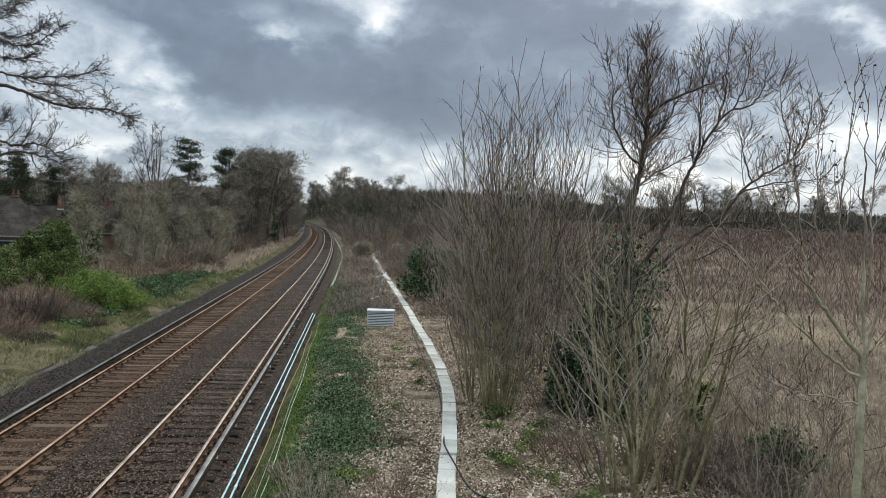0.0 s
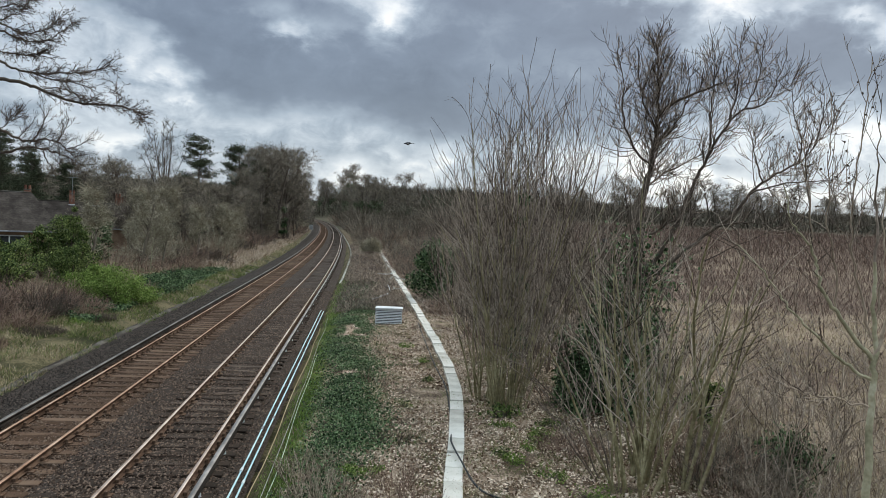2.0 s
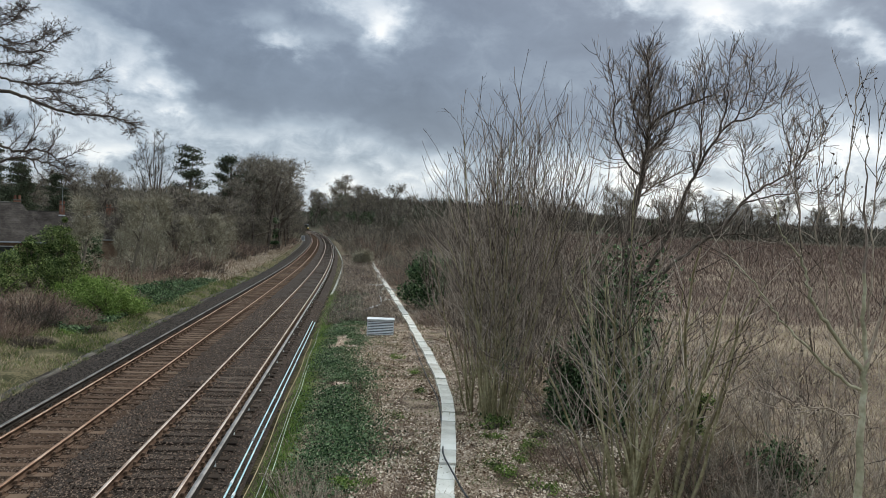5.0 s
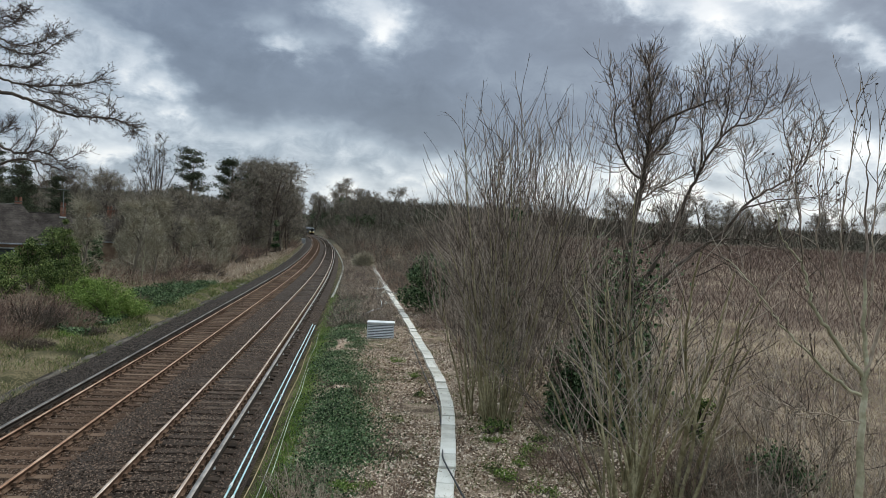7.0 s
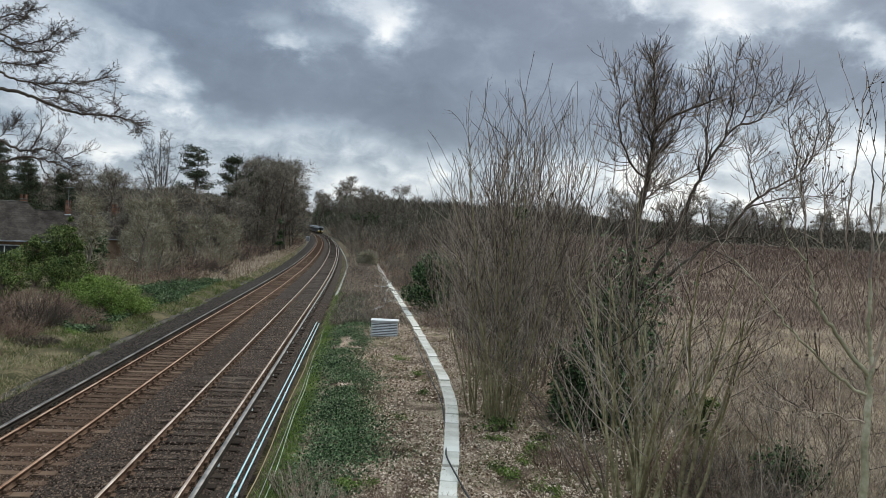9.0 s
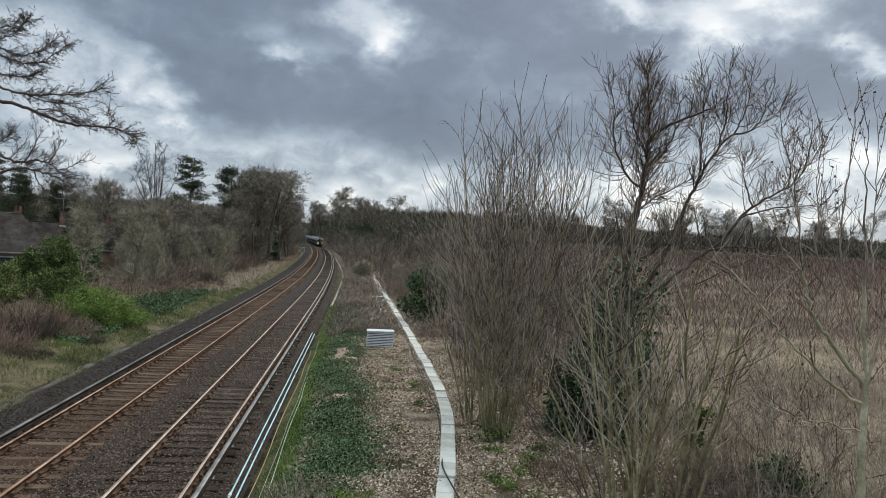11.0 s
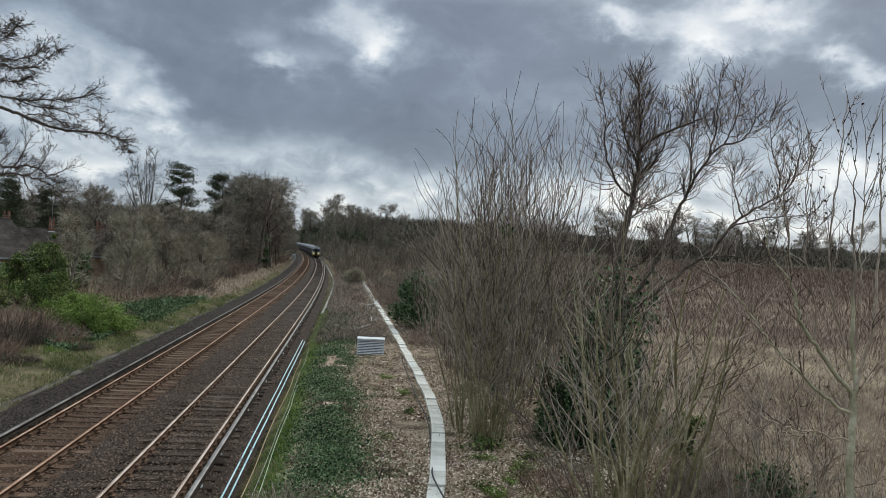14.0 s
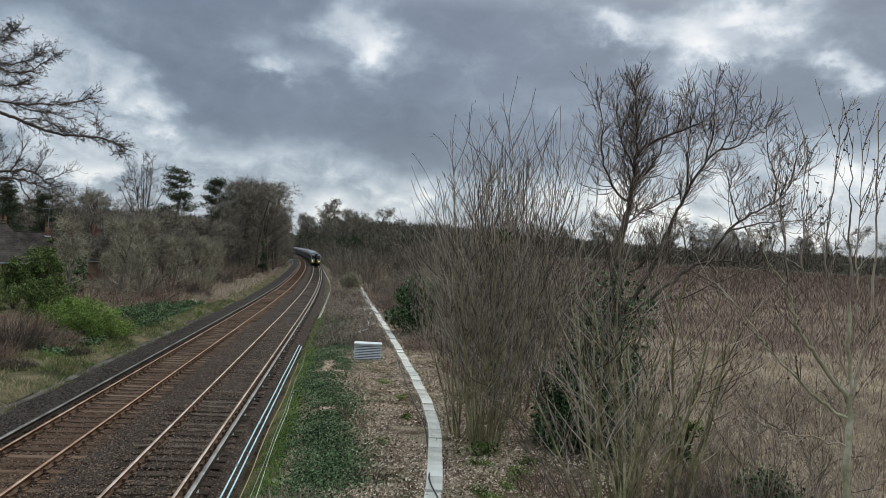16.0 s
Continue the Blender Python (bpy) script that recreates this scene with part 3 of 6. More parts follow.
def build_trough():
    t = thing("cable_trough", pose(0, 0, 0), "pale concrete cable trough winding over the ground", "cable trough")
    bm = new_box(-0.2, 0.2, -0.487, 0.487, -0.09, 0.02, 0.012)
    me = bm_mesh("slab", bm, M_CONC)
    rng = np.random.default_rng(6)
    y = 10.5
    xs = np.interp(np.arange(8, 115, 0.5), TROUGH[:, 1], TROUGH[:, 0])
    k = np.exp(-np.linspace(-2, 2, 9) ** 2)
    xs = np.convolve(np.pad(xs, 4, mode="edge"), k / k.sum(), mode="valid")
    f = lambda v: float(np.interp(v, np.arange(8, 115, 0.5), xs))
    while y < 112:
        x = f(y)
        a = math.atan2(f(y + 0.5) - f(y - 0.5), 1.0)
        o = part("slab", me, parent=t)
        z = float(ground_z(x, y))
        o.matrix_basis = Matrix.Translation((x + rng.normal() * 0.006, y, z + 0.07 + rng.normal() * 0.003)) @ Matrix.Rotation(-a + rng.normal() * 0.006, 4, "Z") @ Matrix.Rotation(rng.normal() * 0.005, 4, "Y")
        y += 0.985 * math.cos(a)


build_trough()


# ---- louvred equipment cabinet ----
def build_cabinet():
    t = thing("equipment_cabinet", pose(1.38, 37.6, float(ground_z(1.38, 37.6)) - 0.02, 0, 0, -3), "pale grey louvred metal equipment cabinet beside the trough", "cabinet")
    # near-black case colour puts in the shade between the slats
    part("body", new_box(-0.66, 0.66, 0.06, 0.7, 0, 0.80, 0.01), M_SLAT_SHADE, t, "inner case coloured as the shade between the slats")
    part("lid", new_box(-0.71, 0.71, -0.06, 0.75, 0.80, 0.88, 0.015), M_WHITE, t, "white sheet metal lid")
    part("plinth", new_box(-0.68, 0.68, 0.0, 0.72, -0.2, 0.05, 0.01), M_GREYM, t)
    for i in range(9):
        bm = new_box(-0.66, 0.66, -0.010, 0.010, -0.027, 0.027, 0.004)
        o = part("slat", bm, M_WHITE, t)
        o.matrix_basis = Matrix.Translation((0, 0.0, 0.10 + i * 0.083)) @ Matrix.Rotation(radians(-28), 4, "X")
    for s in (-0.665, 0.665):
        part("post", new_box(s - 0.025, s + 0.025, -0.03, 0.05, 0, 0.81, 0.005), M_WHITE, t)


build_cabinet()


# ---- trees and shrubs ----
def turned(d, angle, rng):
    """The direction d turned by angle (radians) to a random side."""
    a = unit(np.cross(d, unit(rng.normal(size=3))))
    return unit(d * math.cos(angle) + a * math.sin(angle))


def stem(rng, p, d, length, r0, r1, n, wob, up):
    pts = np.empty((n + 1, 3))
    pts[0] = p
    s = length / n
    w = rng.normal(size=(n, 3)) * wob
    x, y, z = d
    for i in range(n):
        x, y, z = x + w[i, 0], y + w[i, 1], z + w[i, 2] + up
        q = 1 / math.sqrt(x * x + y * y + z * z)
        x, y, z = x * q, y * q, z * q
        pts[i + 1] = pts[i] + (x * s, y * s, z * s)
    return pts, np.linspace(r0, r1, n + 1)


def grow(out, rng, p, d, length, r, lvl, spec):
    """A branch and, along it, its children. spec holds one row per level: segments, wobble, upward pull, children, angle, length ratio, radius ratio, first child."""
    n, wob, up, kids, ang, ratio, rr, first = spec[lvl]
    pts, rad = stem(rng, p, d, length, r, r * 0.35, n, wob, up)
    out.setdefault(lvl, []).append((pts, rad))
    if lvl + 1 >= len(spec):
        return
    for k in range(max(0, int(round(kids * rng.uniform(0.75, 1.25))))):
        t = first + (1 - first) * (k + rng.uniform(0, 1)) / max(kids, 1)
        t = min(t, 0.98)
        i = min(int(t * n), n - 1)
        f = t * n - i
        q = pts[i] * (1 - f) + pts[i + 1] * f
        dd = turned(unit(pts[i + 1] - pts[i]), radians(ang) * rng.uniform(0.6, 1.35), rng)
        grow(out, rng, q, dd, length * ratio * rng.uniform(0.65, 1.25) * (1.15 - 0.55 * t), max(rad[i] * rr, 0.003), lvl + 1, spec)


def twigs(paths, per, length, r, rng, ang=0.7, up=0.35, first=0.25, bent=True):
    """Fine twigs on a list of branches: three-sided, tapering to a point."""
    A, D = [], []
    for pts, _ in paths:
        n = len(pts) - 1
        t = rng.uniform(first, 1, per) * n
        i = np.minimum(t.astype(int), n - 1)
        f = (t - i)[:, None]
        A.append(pts[i] * (1 - f) + pts[i + 1] * f)
        D.append(pts[i + 1] - pts[i])
    A, D = np.concatenate(A), np.concatenate(D)
    D /= np.linalg.norm(D, axis=1, keepdims=True) + 1e-9
    D = D + rng.normal(size=D.shape) * ang
    D[:, 2] += up
    D /= np.linalg.norm(D, axis=1, keepdims=True) + 1e-9
    n = len(A)
    ln = length * rng.uniform(0.5, 1.4, (n, 1))
    U = np.cross(D, rng.normal(size=D.shape))
    U /= np.linalg.norm(U, axis=1, keepdims=True) + 1e-9
    W = np.cross(D, U)
    ring = [U, -0.5 * U + 0.866 * W, -0.5 * U - 0.866 * W]
    B = A + D * ln
    if bent:
        Mid = A + D * ln * 0.5 + rng.normal(size=D.shape) * ln * 0.11
        V = np.stack([A + q * r for q in ring] + [Mid + q * r * 0.7 for q in ring] + [B + q * r * 0.3 for q in ring], 1).reshape(-1, 3)
        f1 = np.array([(0, 1, 4, 3), (1, 2, 5, 4), (2, 0, 3, 5), (3, 4, 7, 6), (4, 5, 8, 7), (5, 3, 6, 8)])
        k = 9
    else:
        V = np.stack([A + q * r for q in ring] + [B + q * r * 0.35 for q in ring], 1).reshape(-1, 3)
        f1 = np.array([(0, 1, 4, 3), (1, 2, 5, 4), (2, 0, 3, 5)])
        k = 6
    Fq = (np.arange(n)[:, None, None] * k + f1[None]).reshape(-1, 4)
    return V, Fq


def fine_twigs(paths, per, length, w, rng):
    """The finest spray of a distant crown: one narrow blade a twig."""
    A = np.concatenate([p[rng.integers(0, len(p), per)] for p, _ in paths])
    D = np.repeat(np.array([unit(p[-1] - p[0]) for p, _ in paths]), per, 0) + rng.normal(size=A.shape) * 0.6
    D[:, 2] += 0.1
    D /= np.linalg.norm(D, axis=1, keepdims=True)
    S = np.cross(D, rng.normal(size=A.shape))
    S *= w / (np.linalg.norm(S, axis=1, keepdims=True) + 1e-9)
    ln = length * rng.uniform(0.5, 1.4, (len(A), 1))
    V = np.stack([A - S * 0.5, A + S * 0.5, A + D * ln + S * 0.15, A + D * ln - S * 0.15], 1).reshape(-1, 3)
    return V, np.arange(len(V)).reshape(-1, 4)


def as_tree(name, out, twig_vf, m, label, category, mats, group="", sides=(8, 6, 4, 3, 3), apart=False):
    t = thing(name, m, label, category, group)
    lv = sorted(out)
    low = [tubes(out[k], sides[k]) for k in (lv[:1] if apart else lv[:2])]
    for q in out[lv[1]] if apart else ():
        part("limb", mesh_of("limb", *tubes([q], sides[1]), mats[0], True), parent=t)
    part("trunk", mesh_of("trunk", *merge(*low), mats[0], True), parent=t)
    high = [tubes(out[k], sides[k]) for k in lv[2:]] + ([twig_vf] if twig_vf else [])
    if high:
        part("crown", mesh_of("crown", *merge(*high), mats[1]), parent=t)
    return t


def z0(x, y):
    return float(ground_z(x, y))


def far_tree(seed, h, spread_, name="bare_tree", mats=None, clear=0.3, twig=0.042, dense=1.0, label="bare grey-brown winter tree", ivy=False, spray=0.06):
    """A bare broadleaf tree of height h at the origin, with a domed crown of fine twigs."""
    rng = np.random.default_rng(seed)
    out = {}
    spec = [(7, 0.06, 0.04, 10 * dense, 50 * spread_, 0.46, 0.5, clear),
            (6, 0.11, 0.03, 7 * dense, 48, 0.5, 0.55, 0.25),
            (4, 0.14, 0.02, 4, 46, 0.55, 0.6, 0.2),
            (2, 0.2, 0.02, 0, 0, 0, 0, 0)]
    grow(out, rng, np.array([0, 0, -0.3]), unit((0.03, 0.02, 1)), h * 0.86, h * 0.016 + 0.05, 0, spec)
    for k in (2, 3):
        out[k] = [(p, np.maximum(r, twig * 0.55)) for p, r in out[k]]
    tw = fine_twigs(out[3], 11, h * spray, twig, rng)
    t = as_tree(name, out, tw, pose(0, 0, 0), label, "tree", mats or (M_BARKDARK, M_TWIGFAR), sides=(6, 4, 3, 3, 3))
    if ivy:
        ivy_on(t, out[0] + out[1][:4], 1500, 0.45, 0.38, rng, h * 0.6)
    return t


def ivy_on(t, paths, n, reach, size, rng, zmax=99, zmin=-9, name="ivy"):
    P = np.concatenate([p for p, _ in paths])
    Q = np.concatenate([p[:-1] + (p[1:] - p[:-1]) * f for p, _ in paths for f in (0.0, 0.25, 0.5, 0.75)])
    Q = Q[(Q[:, 2] < zmax) & (Q[:, 2] > zmin)]
    C = Q[rng.integers(0, len(Q), n)] + rng.normal(size=(n, 3)) * reach
    part(name, mesh_of(name, *leaf_quads(C, size, rng, 0.2, 1.2), M_IVY), parent=t, label="dark glossy ivy leaves")


def conifer(seed, h, layered, label):
    """An evergreen: whorls of boughs with tufts of needles. layered: flat cedar-like plates."""
    rng = np.random.default_rng(seed)
    out = {0: [stem(rng, (0, 0, -0.3), (0, 0, 1), h, h * 0.022, 0.04, 9, 0.02, 0.02)], 1: []}
    tips = []
    for k in range(66):
        t = rng.uniform(0.22, 0.98)
        L = h * (0.21 * (1 - t) ** 0.6 + 0.05) * rng.uniform(0.7, 1.2)
        a = rng.uniform(0, 6.28)
        p, r = stem(rng, (0, 0, h * t), unit((math.cos(a), math.sin(a), 0.1 if layered else 0.35)), L, 0.07, 0.02, 4, 0.1, 0.03)
        out[1].append((p, r))
        n = int(120 + 480 * L / h)
        f = rng.uniform(0.3, 1.05, n)[:, None]
        q = p[0] + (p[-1] - p[0]) * f
        tips.append(q + rng.normal(size=(n, 3)) * (0.46 if layered else 0.45) * np.array([1, 1, 0.5 if layered else 0.6]))
    t = as_tree("conifer", out, None, pose(0, 0, 0), label, "tree", (M_BARKDARK, M_NEEDLE), sides=(6, 4))
    C = np.concatenate(tips)
    part("foliage", mesh_of("foliage", *leaf_quads(C, 0.24, rng, 0.4, 1.5), M_NEEDLE), parent=t)
    return t


def drop(proto, x, y, turn=0.0, s=1.0, z=None, label=""):
    o = copy_thing(proto, Matrix.Translation((x, y, z0(x, y) if z is None else z)) @ Matrix.Rotation(turn, 4, "Z"))
    o.scale = (s, s, s)
    if label:
        o["label"] = label
    return o


def clump(seed, n, h, r, name, label, category, material, twig_r=0.01, lean=0.5, fuzz=5, wob=0.12, up=0.05):
    """A rounded thicket of arching stems, at the origin."""
    rng = np.random.default_rng(seed)
    paths = []
    for _ in range(n):
        a, q = rng.uniform(0, 6.28), r * math.sqrt(rng.uniform(0, 1))
        d = unit((math.cos(a) * lean * rng.uniform(0, 1.4), math.sin(a) * lean * rng.uniform(0, 1.4), 1))
        ln = h * rng.uniform(0.55, 1.1) * (1 - 0.35 * q / r)
        paths.append(stem(rng, (q * math.cos(a), q * math.sin(a), -0.05), d, ln, twig_r * 1.6, twig_r * 0.6, 5, wob, up))
    vf = merge(tubes(paths, 3), twigs(paths, fuzz, h * 0.22, twig_r * 0.7, rng, 0.7, 0.3, bent=False))
    o = part(name, mesh_of(name, *vf, material))
    return tagged(o, label, category)


def leafy(seed, n, h, r, size, name, label, category, material, lumps=9, lobe=(0.35, 0.6)):
    """An evergreen or budding shrub: lobed masses of leaves on stems, at the origin."""
    rng = np.random.default_rng(seed)
    t = thing(name, pose(0, 0, 0), label, category)
    paths, C = [], []
    for _ in range(lumps):
        a, q = rng.uniform(0, 6.28), r * rng.uniform(0.0, 0.8)
        top = np.array([q * math.cos(a), q * math.sin(a), h * rng.uniform(0.12, 0.9) * (1 - 0.3 * q / r)])
        paths.append((np.array([[0, 0, -0.05], top * (0.5, 0.5, 0.5), top]), np.array([0.04, 0.03, 0.012])))
        m = n // lumps
        v = rng.normal(size=(m, 3))
        v /= np.linalg.norm(v, axis=1, keepdims=True)
        v *= rng.uniform(0.35, 1.1, (m, 1)) * r * rng.uniform(*lobe)
        v[:, 2] *= 0.8
        c = top + v
        C.append(c[c[:, 2] > 0.02])
    C = np.concatenate(C)
    part("woody_frame", mesh_of("woody_frame", *tubes(paths, 4), M_BARKDARK), parent=t)
    part("leaves", mesh_of("leaves", *leaf_quads(C, size, rng, 0.1, 1.5), material), parent=t)
    return t


def stool(seed, x, y, n, h, splay, label, r0=0.035, base=0.45, kids=7, lean=(0, 0), fuzz=5, mats=None, name="coppiced_shrub", wob=0.075, least=0.55, thin=0.0055, first=0.24, ang=42, up=0.055, ratio=0.33):
    """A many-stemmed bare shrub: olive stems from one root, fine brown shoots above."""
    rng = np.random.default_rng(seed)
    t = thing(name, pose(x, y, z0(x, y)), label, "shrub")
    m0, m1 = mats or (M_BARKGREEN, M_SPRAY)
    for k in range(n):
        out = {}
        a, q = rng.uniform(0, 6.28), base * math.sqrt(rng.uniform(0, 1))
        s = math.tan(radians(splay)) * rng.uniform(0, 1) ** 0.7
        d = unit((math.cos(a) * s + lean[0], math.sin(a) * s + lean[1], 1))
        ln = h * rng.uniform(least, 1.05)
        spec = [(10, wob, 0.016, kids * 1.35, ang, ratio, 0.42, first), (7, 0.10, up, 0, 0, 0, 0, 0)]
        grow(out, rng, np.array([q * math.cos(a), q * math.sin(a), -0.1]), d, ln, r0 * rng.uniform(0.5, 1.15), 0, spec)
        s_ = part("stem", mesh_of("stem", *tubes(out[0], 5), m0, True), parent=t)
        fine = [twigs(out[0], 3, 0.5, 0.006, rng, 0.45, 0.25, 0.4)]
        if 1 in out:
            out[1] = [(p, np.maximum(r, thin)) for p, r in out[1]]
        if 1 in out:
            fine += [tubes(out[1], 4), twigs(out[1], fuzz + 1, 0.30, 0.0046, rng, 0.65, 0.15)]
        part("spray", mesh_of("spray", *merge(*fine), m1), parent=s_)["kind"] = "stuff"
    return t


# far and middle-distance trees
BARE = [far_tree(11, 17, 1.0), far_tree(12, 15, 1.15, clear=0.2), far_tree(13, 19, 0.85, clear=0.35), far_tree(14, 12, 1.1, clear=0.12, dense=1.1)]
IVIED = far_tree(15, 15, 0.9, ivy=True, label="bare tree with a dark ivy-covered trunk")
SCRUB = [clump(21, 62, 3.0, 1.6, "scrub_bush", "tangle of bare grey-brown scrub", "bush", M_TWIGFAR, 0.015, 0.9, 4, 0.2, 0.0),
         clump(22, 62, 2.6, 1.8, "scrub_bush", "tangle of bare reddish scrub", "bush", M_TWIGRED, 0.015, 0.9, 4, 0.2, 0.0),
         clump(23, 56, 4.6, 1.4, "scrub_bush", "upright bare grey-brown scrub", "bush", M_TWIGFAR, 0.016, 0.55, 5, 0.15, 0.03)]
BRAMBLE = [clump(31, 85, 1.7, 2.0, "bramble_patch", "brown winter bramble thicket beside the line", "bramble", M_TWIGRED, 0.014, 0.9, 4, 0.25, -0.06),
           clump(32, 85, 1.5, 2.2, "bramble_patch", "dark brown bramble thicket beside the line", "bramble", M_BARKDARK, 0.014, 0.9, 4, 0.25, -0.06)]


def tall_tree():
    """A tall tree whose trunk forks low into rising limbs under a domed crown."""
    rng = np.random.default_rng(16)
    out = {0: [stem(rng, (0, 0, -0.3), (0.02, 0, 1), 8.0, 0.42, 0.3, 6, 0.02, 0.02)], 1: [], 2: [], 3: []}
    top = out[0][0][0][-1]
    mid, semi = np.array([0.0, 0.0, 15.2]), np.array([4.8, 4.8, 5.5])
    for k in range(13):
        a, s = k * 2.4, math.tan(radians((3, 14, 22, 10, 28, 18, 32, 24, 36, 26, 7, 30, 16, 34, 20, 26, 12, 32)[k]))
        q = top - (0, 0, rng.uniform(0.0, 2.5))
        d = unit((math.cos(a) * s, math.sin(a) * s, 1))
        ln = next((v for v in np.arange(16, 5, -0.1) if np.linalg.norm((q + d * v - mid) / semi) < 0.92), 6.0)
        P, R = stem(rng, q, d, ln, 0.10, 0.025, 8, 0.035, 0.012)
        out[1].append((P, R))
        for _ in range(12):
            f = rng.uniform(0.35, 1.0) * (len(P) - 1.01)
            i = int(f)
            p = P[i] + (P[i + 1] - P[i]) * (f - i)
            d2 = unit(turned(unit(P[i + 1] - P[i]), rng.uniform(0.7, 1.3), rng) + 0.2 * unit(p - (0, 0, 10)))
            l2 = next((v for v in np.arange(0.5, 3, 0.1) if np.linalg.norm((p + d2 * v - mid) / semi) > 1.0), 2.6)
            Q, S = stem(rng, p, d2, l2 * rng.uniform(0.8, 1.02), 0.034, 0.016, 5, 0.07, 0.02)
            out[2].append((Q, S))
            for _ in range(5):
                j = rng.integers(1, 5)
                out[3].append(stem(rng, Q[j], turned(unit(Q[j + 1] - Q[j]), rng.uniform(0.3, 0.8), rng), rng.uniform(0.4, 1.0), 0.016, 0.012, 2, 0.1, 0.02))
    tw = fine_twigs(out[3], 7, 0.5, 0.02, rng)
    return as_tree("bare_tree", out, tw, pose(0, 0, 0), "tall bare domed tree above the roofs", "tree", (M_BARKDARK, M_TWIGWOOD), sides=(7, 5, 3, 3))


TALL = tall_tree()
OLIVE = [far_tree(27, 6.5, 1.2, mats=(M_TWIGFAR, M_TWIGOLIVE), clear=0.08, twig=0.02, spray=0.12, label="young bare olive-grey tree on the bank"), clump(26, 70, 3.6, 1.8, "scrub_bush", "spreading bare olive-grey scrub on the bank", "bush", M_TWIGOLIVE, 0.014, 0.8, 7, 0.16, 0.0)]
SCRUB.append(clump(24, 62, 4.0, 1.6, "scrub_bush", "dark tangle of bare scrub", "bush", M_TWIGWOOD, 0.02, 0.7, 5, 0.18, 0.02))
PROTOS = BARE + [IVIED, TALL] + SCRUB + OLIVE + BRAMBLE


def plant():
    rng = np.random.default_rng(77)
    # big trees close to the far bend, on the left of the line
    for x, y, s, k in [(-17, 142, 1.0, 0), (-19, 152, 1.05, 1), (-20, 165, 1.05, 2), (-23, 150, 1.05, 0), (-18, 176, 0.95, 1), (-22, 185, 1.0, 2), (-26, 172, 0.8, 1), (-24, 200, 1.0, 0),
                       (-27, 215, 0.9, 1), (-30, 190, 0.8, 2), (-27, 140, 0.6, 0), (-31, 160, 0.62, 1), (-33, 235, 1.0, 2), (-36, 215, 0.8, 0), (-31, 255, 0.95, 0), (-36, 275, 1.0, 1), (-41, 300, 1.0, 2), (-47, 330, 1.0, 0), (-55, 360, 1.0, 1),
                       (-18.5, 134, 0.8, 1), (-21, 128, 0.75, 0), (-16.5, 160, 0.85, 0), (-20, 145, 0.95, 2), (-17.8, 190, 0.8, 1), (-20.5, 210, 0.9, 0)]:
        drop(BARE[k], x, y, rng.uniform(0, 6), s)
    drop(TALL, -36.5, 137, 0.4, 1.0)
    # younger trees and scrub along the left bank
    for i in range(30):
        y = rng.uniform(84, 150)
        x = -18.5 - rng.uniform(0, 1) * (5 + y * 0.05) - float(bend(y))
        drop(BARE[3], x, y, rng.uniform(0, 6), rng.uniform(0.45, 0.8))
    for i in range(80):
        y = rng.uniform(84, 230) if i > 12 else rng.uniform(58, 84)
        x = (-17.2 if y < 150 else -15.5) - rng.uniform(0, 1) ** 1.5 * (2 + y * 0.05) - float(bend(y))
        drop((SCRUB[1], OLIVE[0], OLIVE[1], SCRUB[0], OLIVE[0])[i % 5], x, y, rng.uniform(0, 6), rng.uniform(0.55, 0.95) * (1 + y / 300))
    for i in range(72):
        y = rng.uniform(58, 215)
        x = -13.9 - rng.uniform(0, 1) * 2.6 - float(bend(y)) - (1.4 if y < 80 else (3.2 if y < 160 else 0.8))
        drop(BRAMBLE[rng.integers(0, 2)], x, y, rng.uniform(0, 6), rng.uniform(0.6, 1.25) * (1 + y / 300))
    # a screen of scrub and young trees where the line bends out of sight
    for i in range(40):
        y = rng.uniform(235, 345)
        drop((SCRUB[3], SCRUB[0], BARE[3])[i % 3], -12.6 - rng.uniform(0, 4.0) - float(bend(y)), y, rng.uniform(0, 6), rng.uniform(1.1, 1.6) if i % 3 < 2 else rng.uniform(0.5, 0.8))
    # woods behind the houses
    for i in range(24):
        y = rng.uniform(125, 200)
        x = -0.50 * y + rng.uniform(0, 0.30 * y) - 2
        drop(BARE[rng.integers(0, 4)], x, y, rng.uniform(0, 6), rng.uniform(0.6, 0.85))
    # woods where the line goes out of sight
    for i in range(22):
        y = rng.uniform(310, 420)
        x = -float(bend(y)) + rng.uniform(9, 42)
        drop(BARE[rng.integers(0, 3)], x, y, rng.uniform(0, 6), rng.uniform(0.65, 0.9))
    for x, y in [(3, 300), (-1, 318), (1, 340), (-6, 365), (4, 325), (-12, 395)]:
        drop(IVIED, x, y, rng.uniform(0, 6), rng.uniform(1.0, 1.3))
    for i in range(16):
        drop(IVIED if i % 3 else BARE[2], rng.uniform(-62, -4), rng.uniform(520, 620), rng.uniform(0, 6), rng.uniform(1.1, 1.4))
    for x, y, s, k in [(0, 338, 1.25, 2), (7, 345, 1.3, 0), (14, 352, 1.25, 2), (20, 348, 1.0, 1), (-3, 330, 1.1, 1), (4, 350, 1.25, 1), (11, 342, 1.2, 1)]:
        drop(BARE[k], x, y, rng.uniform(0, 6), s)
    for x, y in [(-27.0, 79), (-25.0, 82), (-29.5, 81), (-24.0, 78), (-26.5, 86), (-23.0, 88), (-29.0, 100), (-26.5, 101), (-32.0, 84)]:
        drop(OLIVE[0 if y != 82 else 1], x, y, rng.uniform(0, 6), rng.uniform(0.4, 0.6))
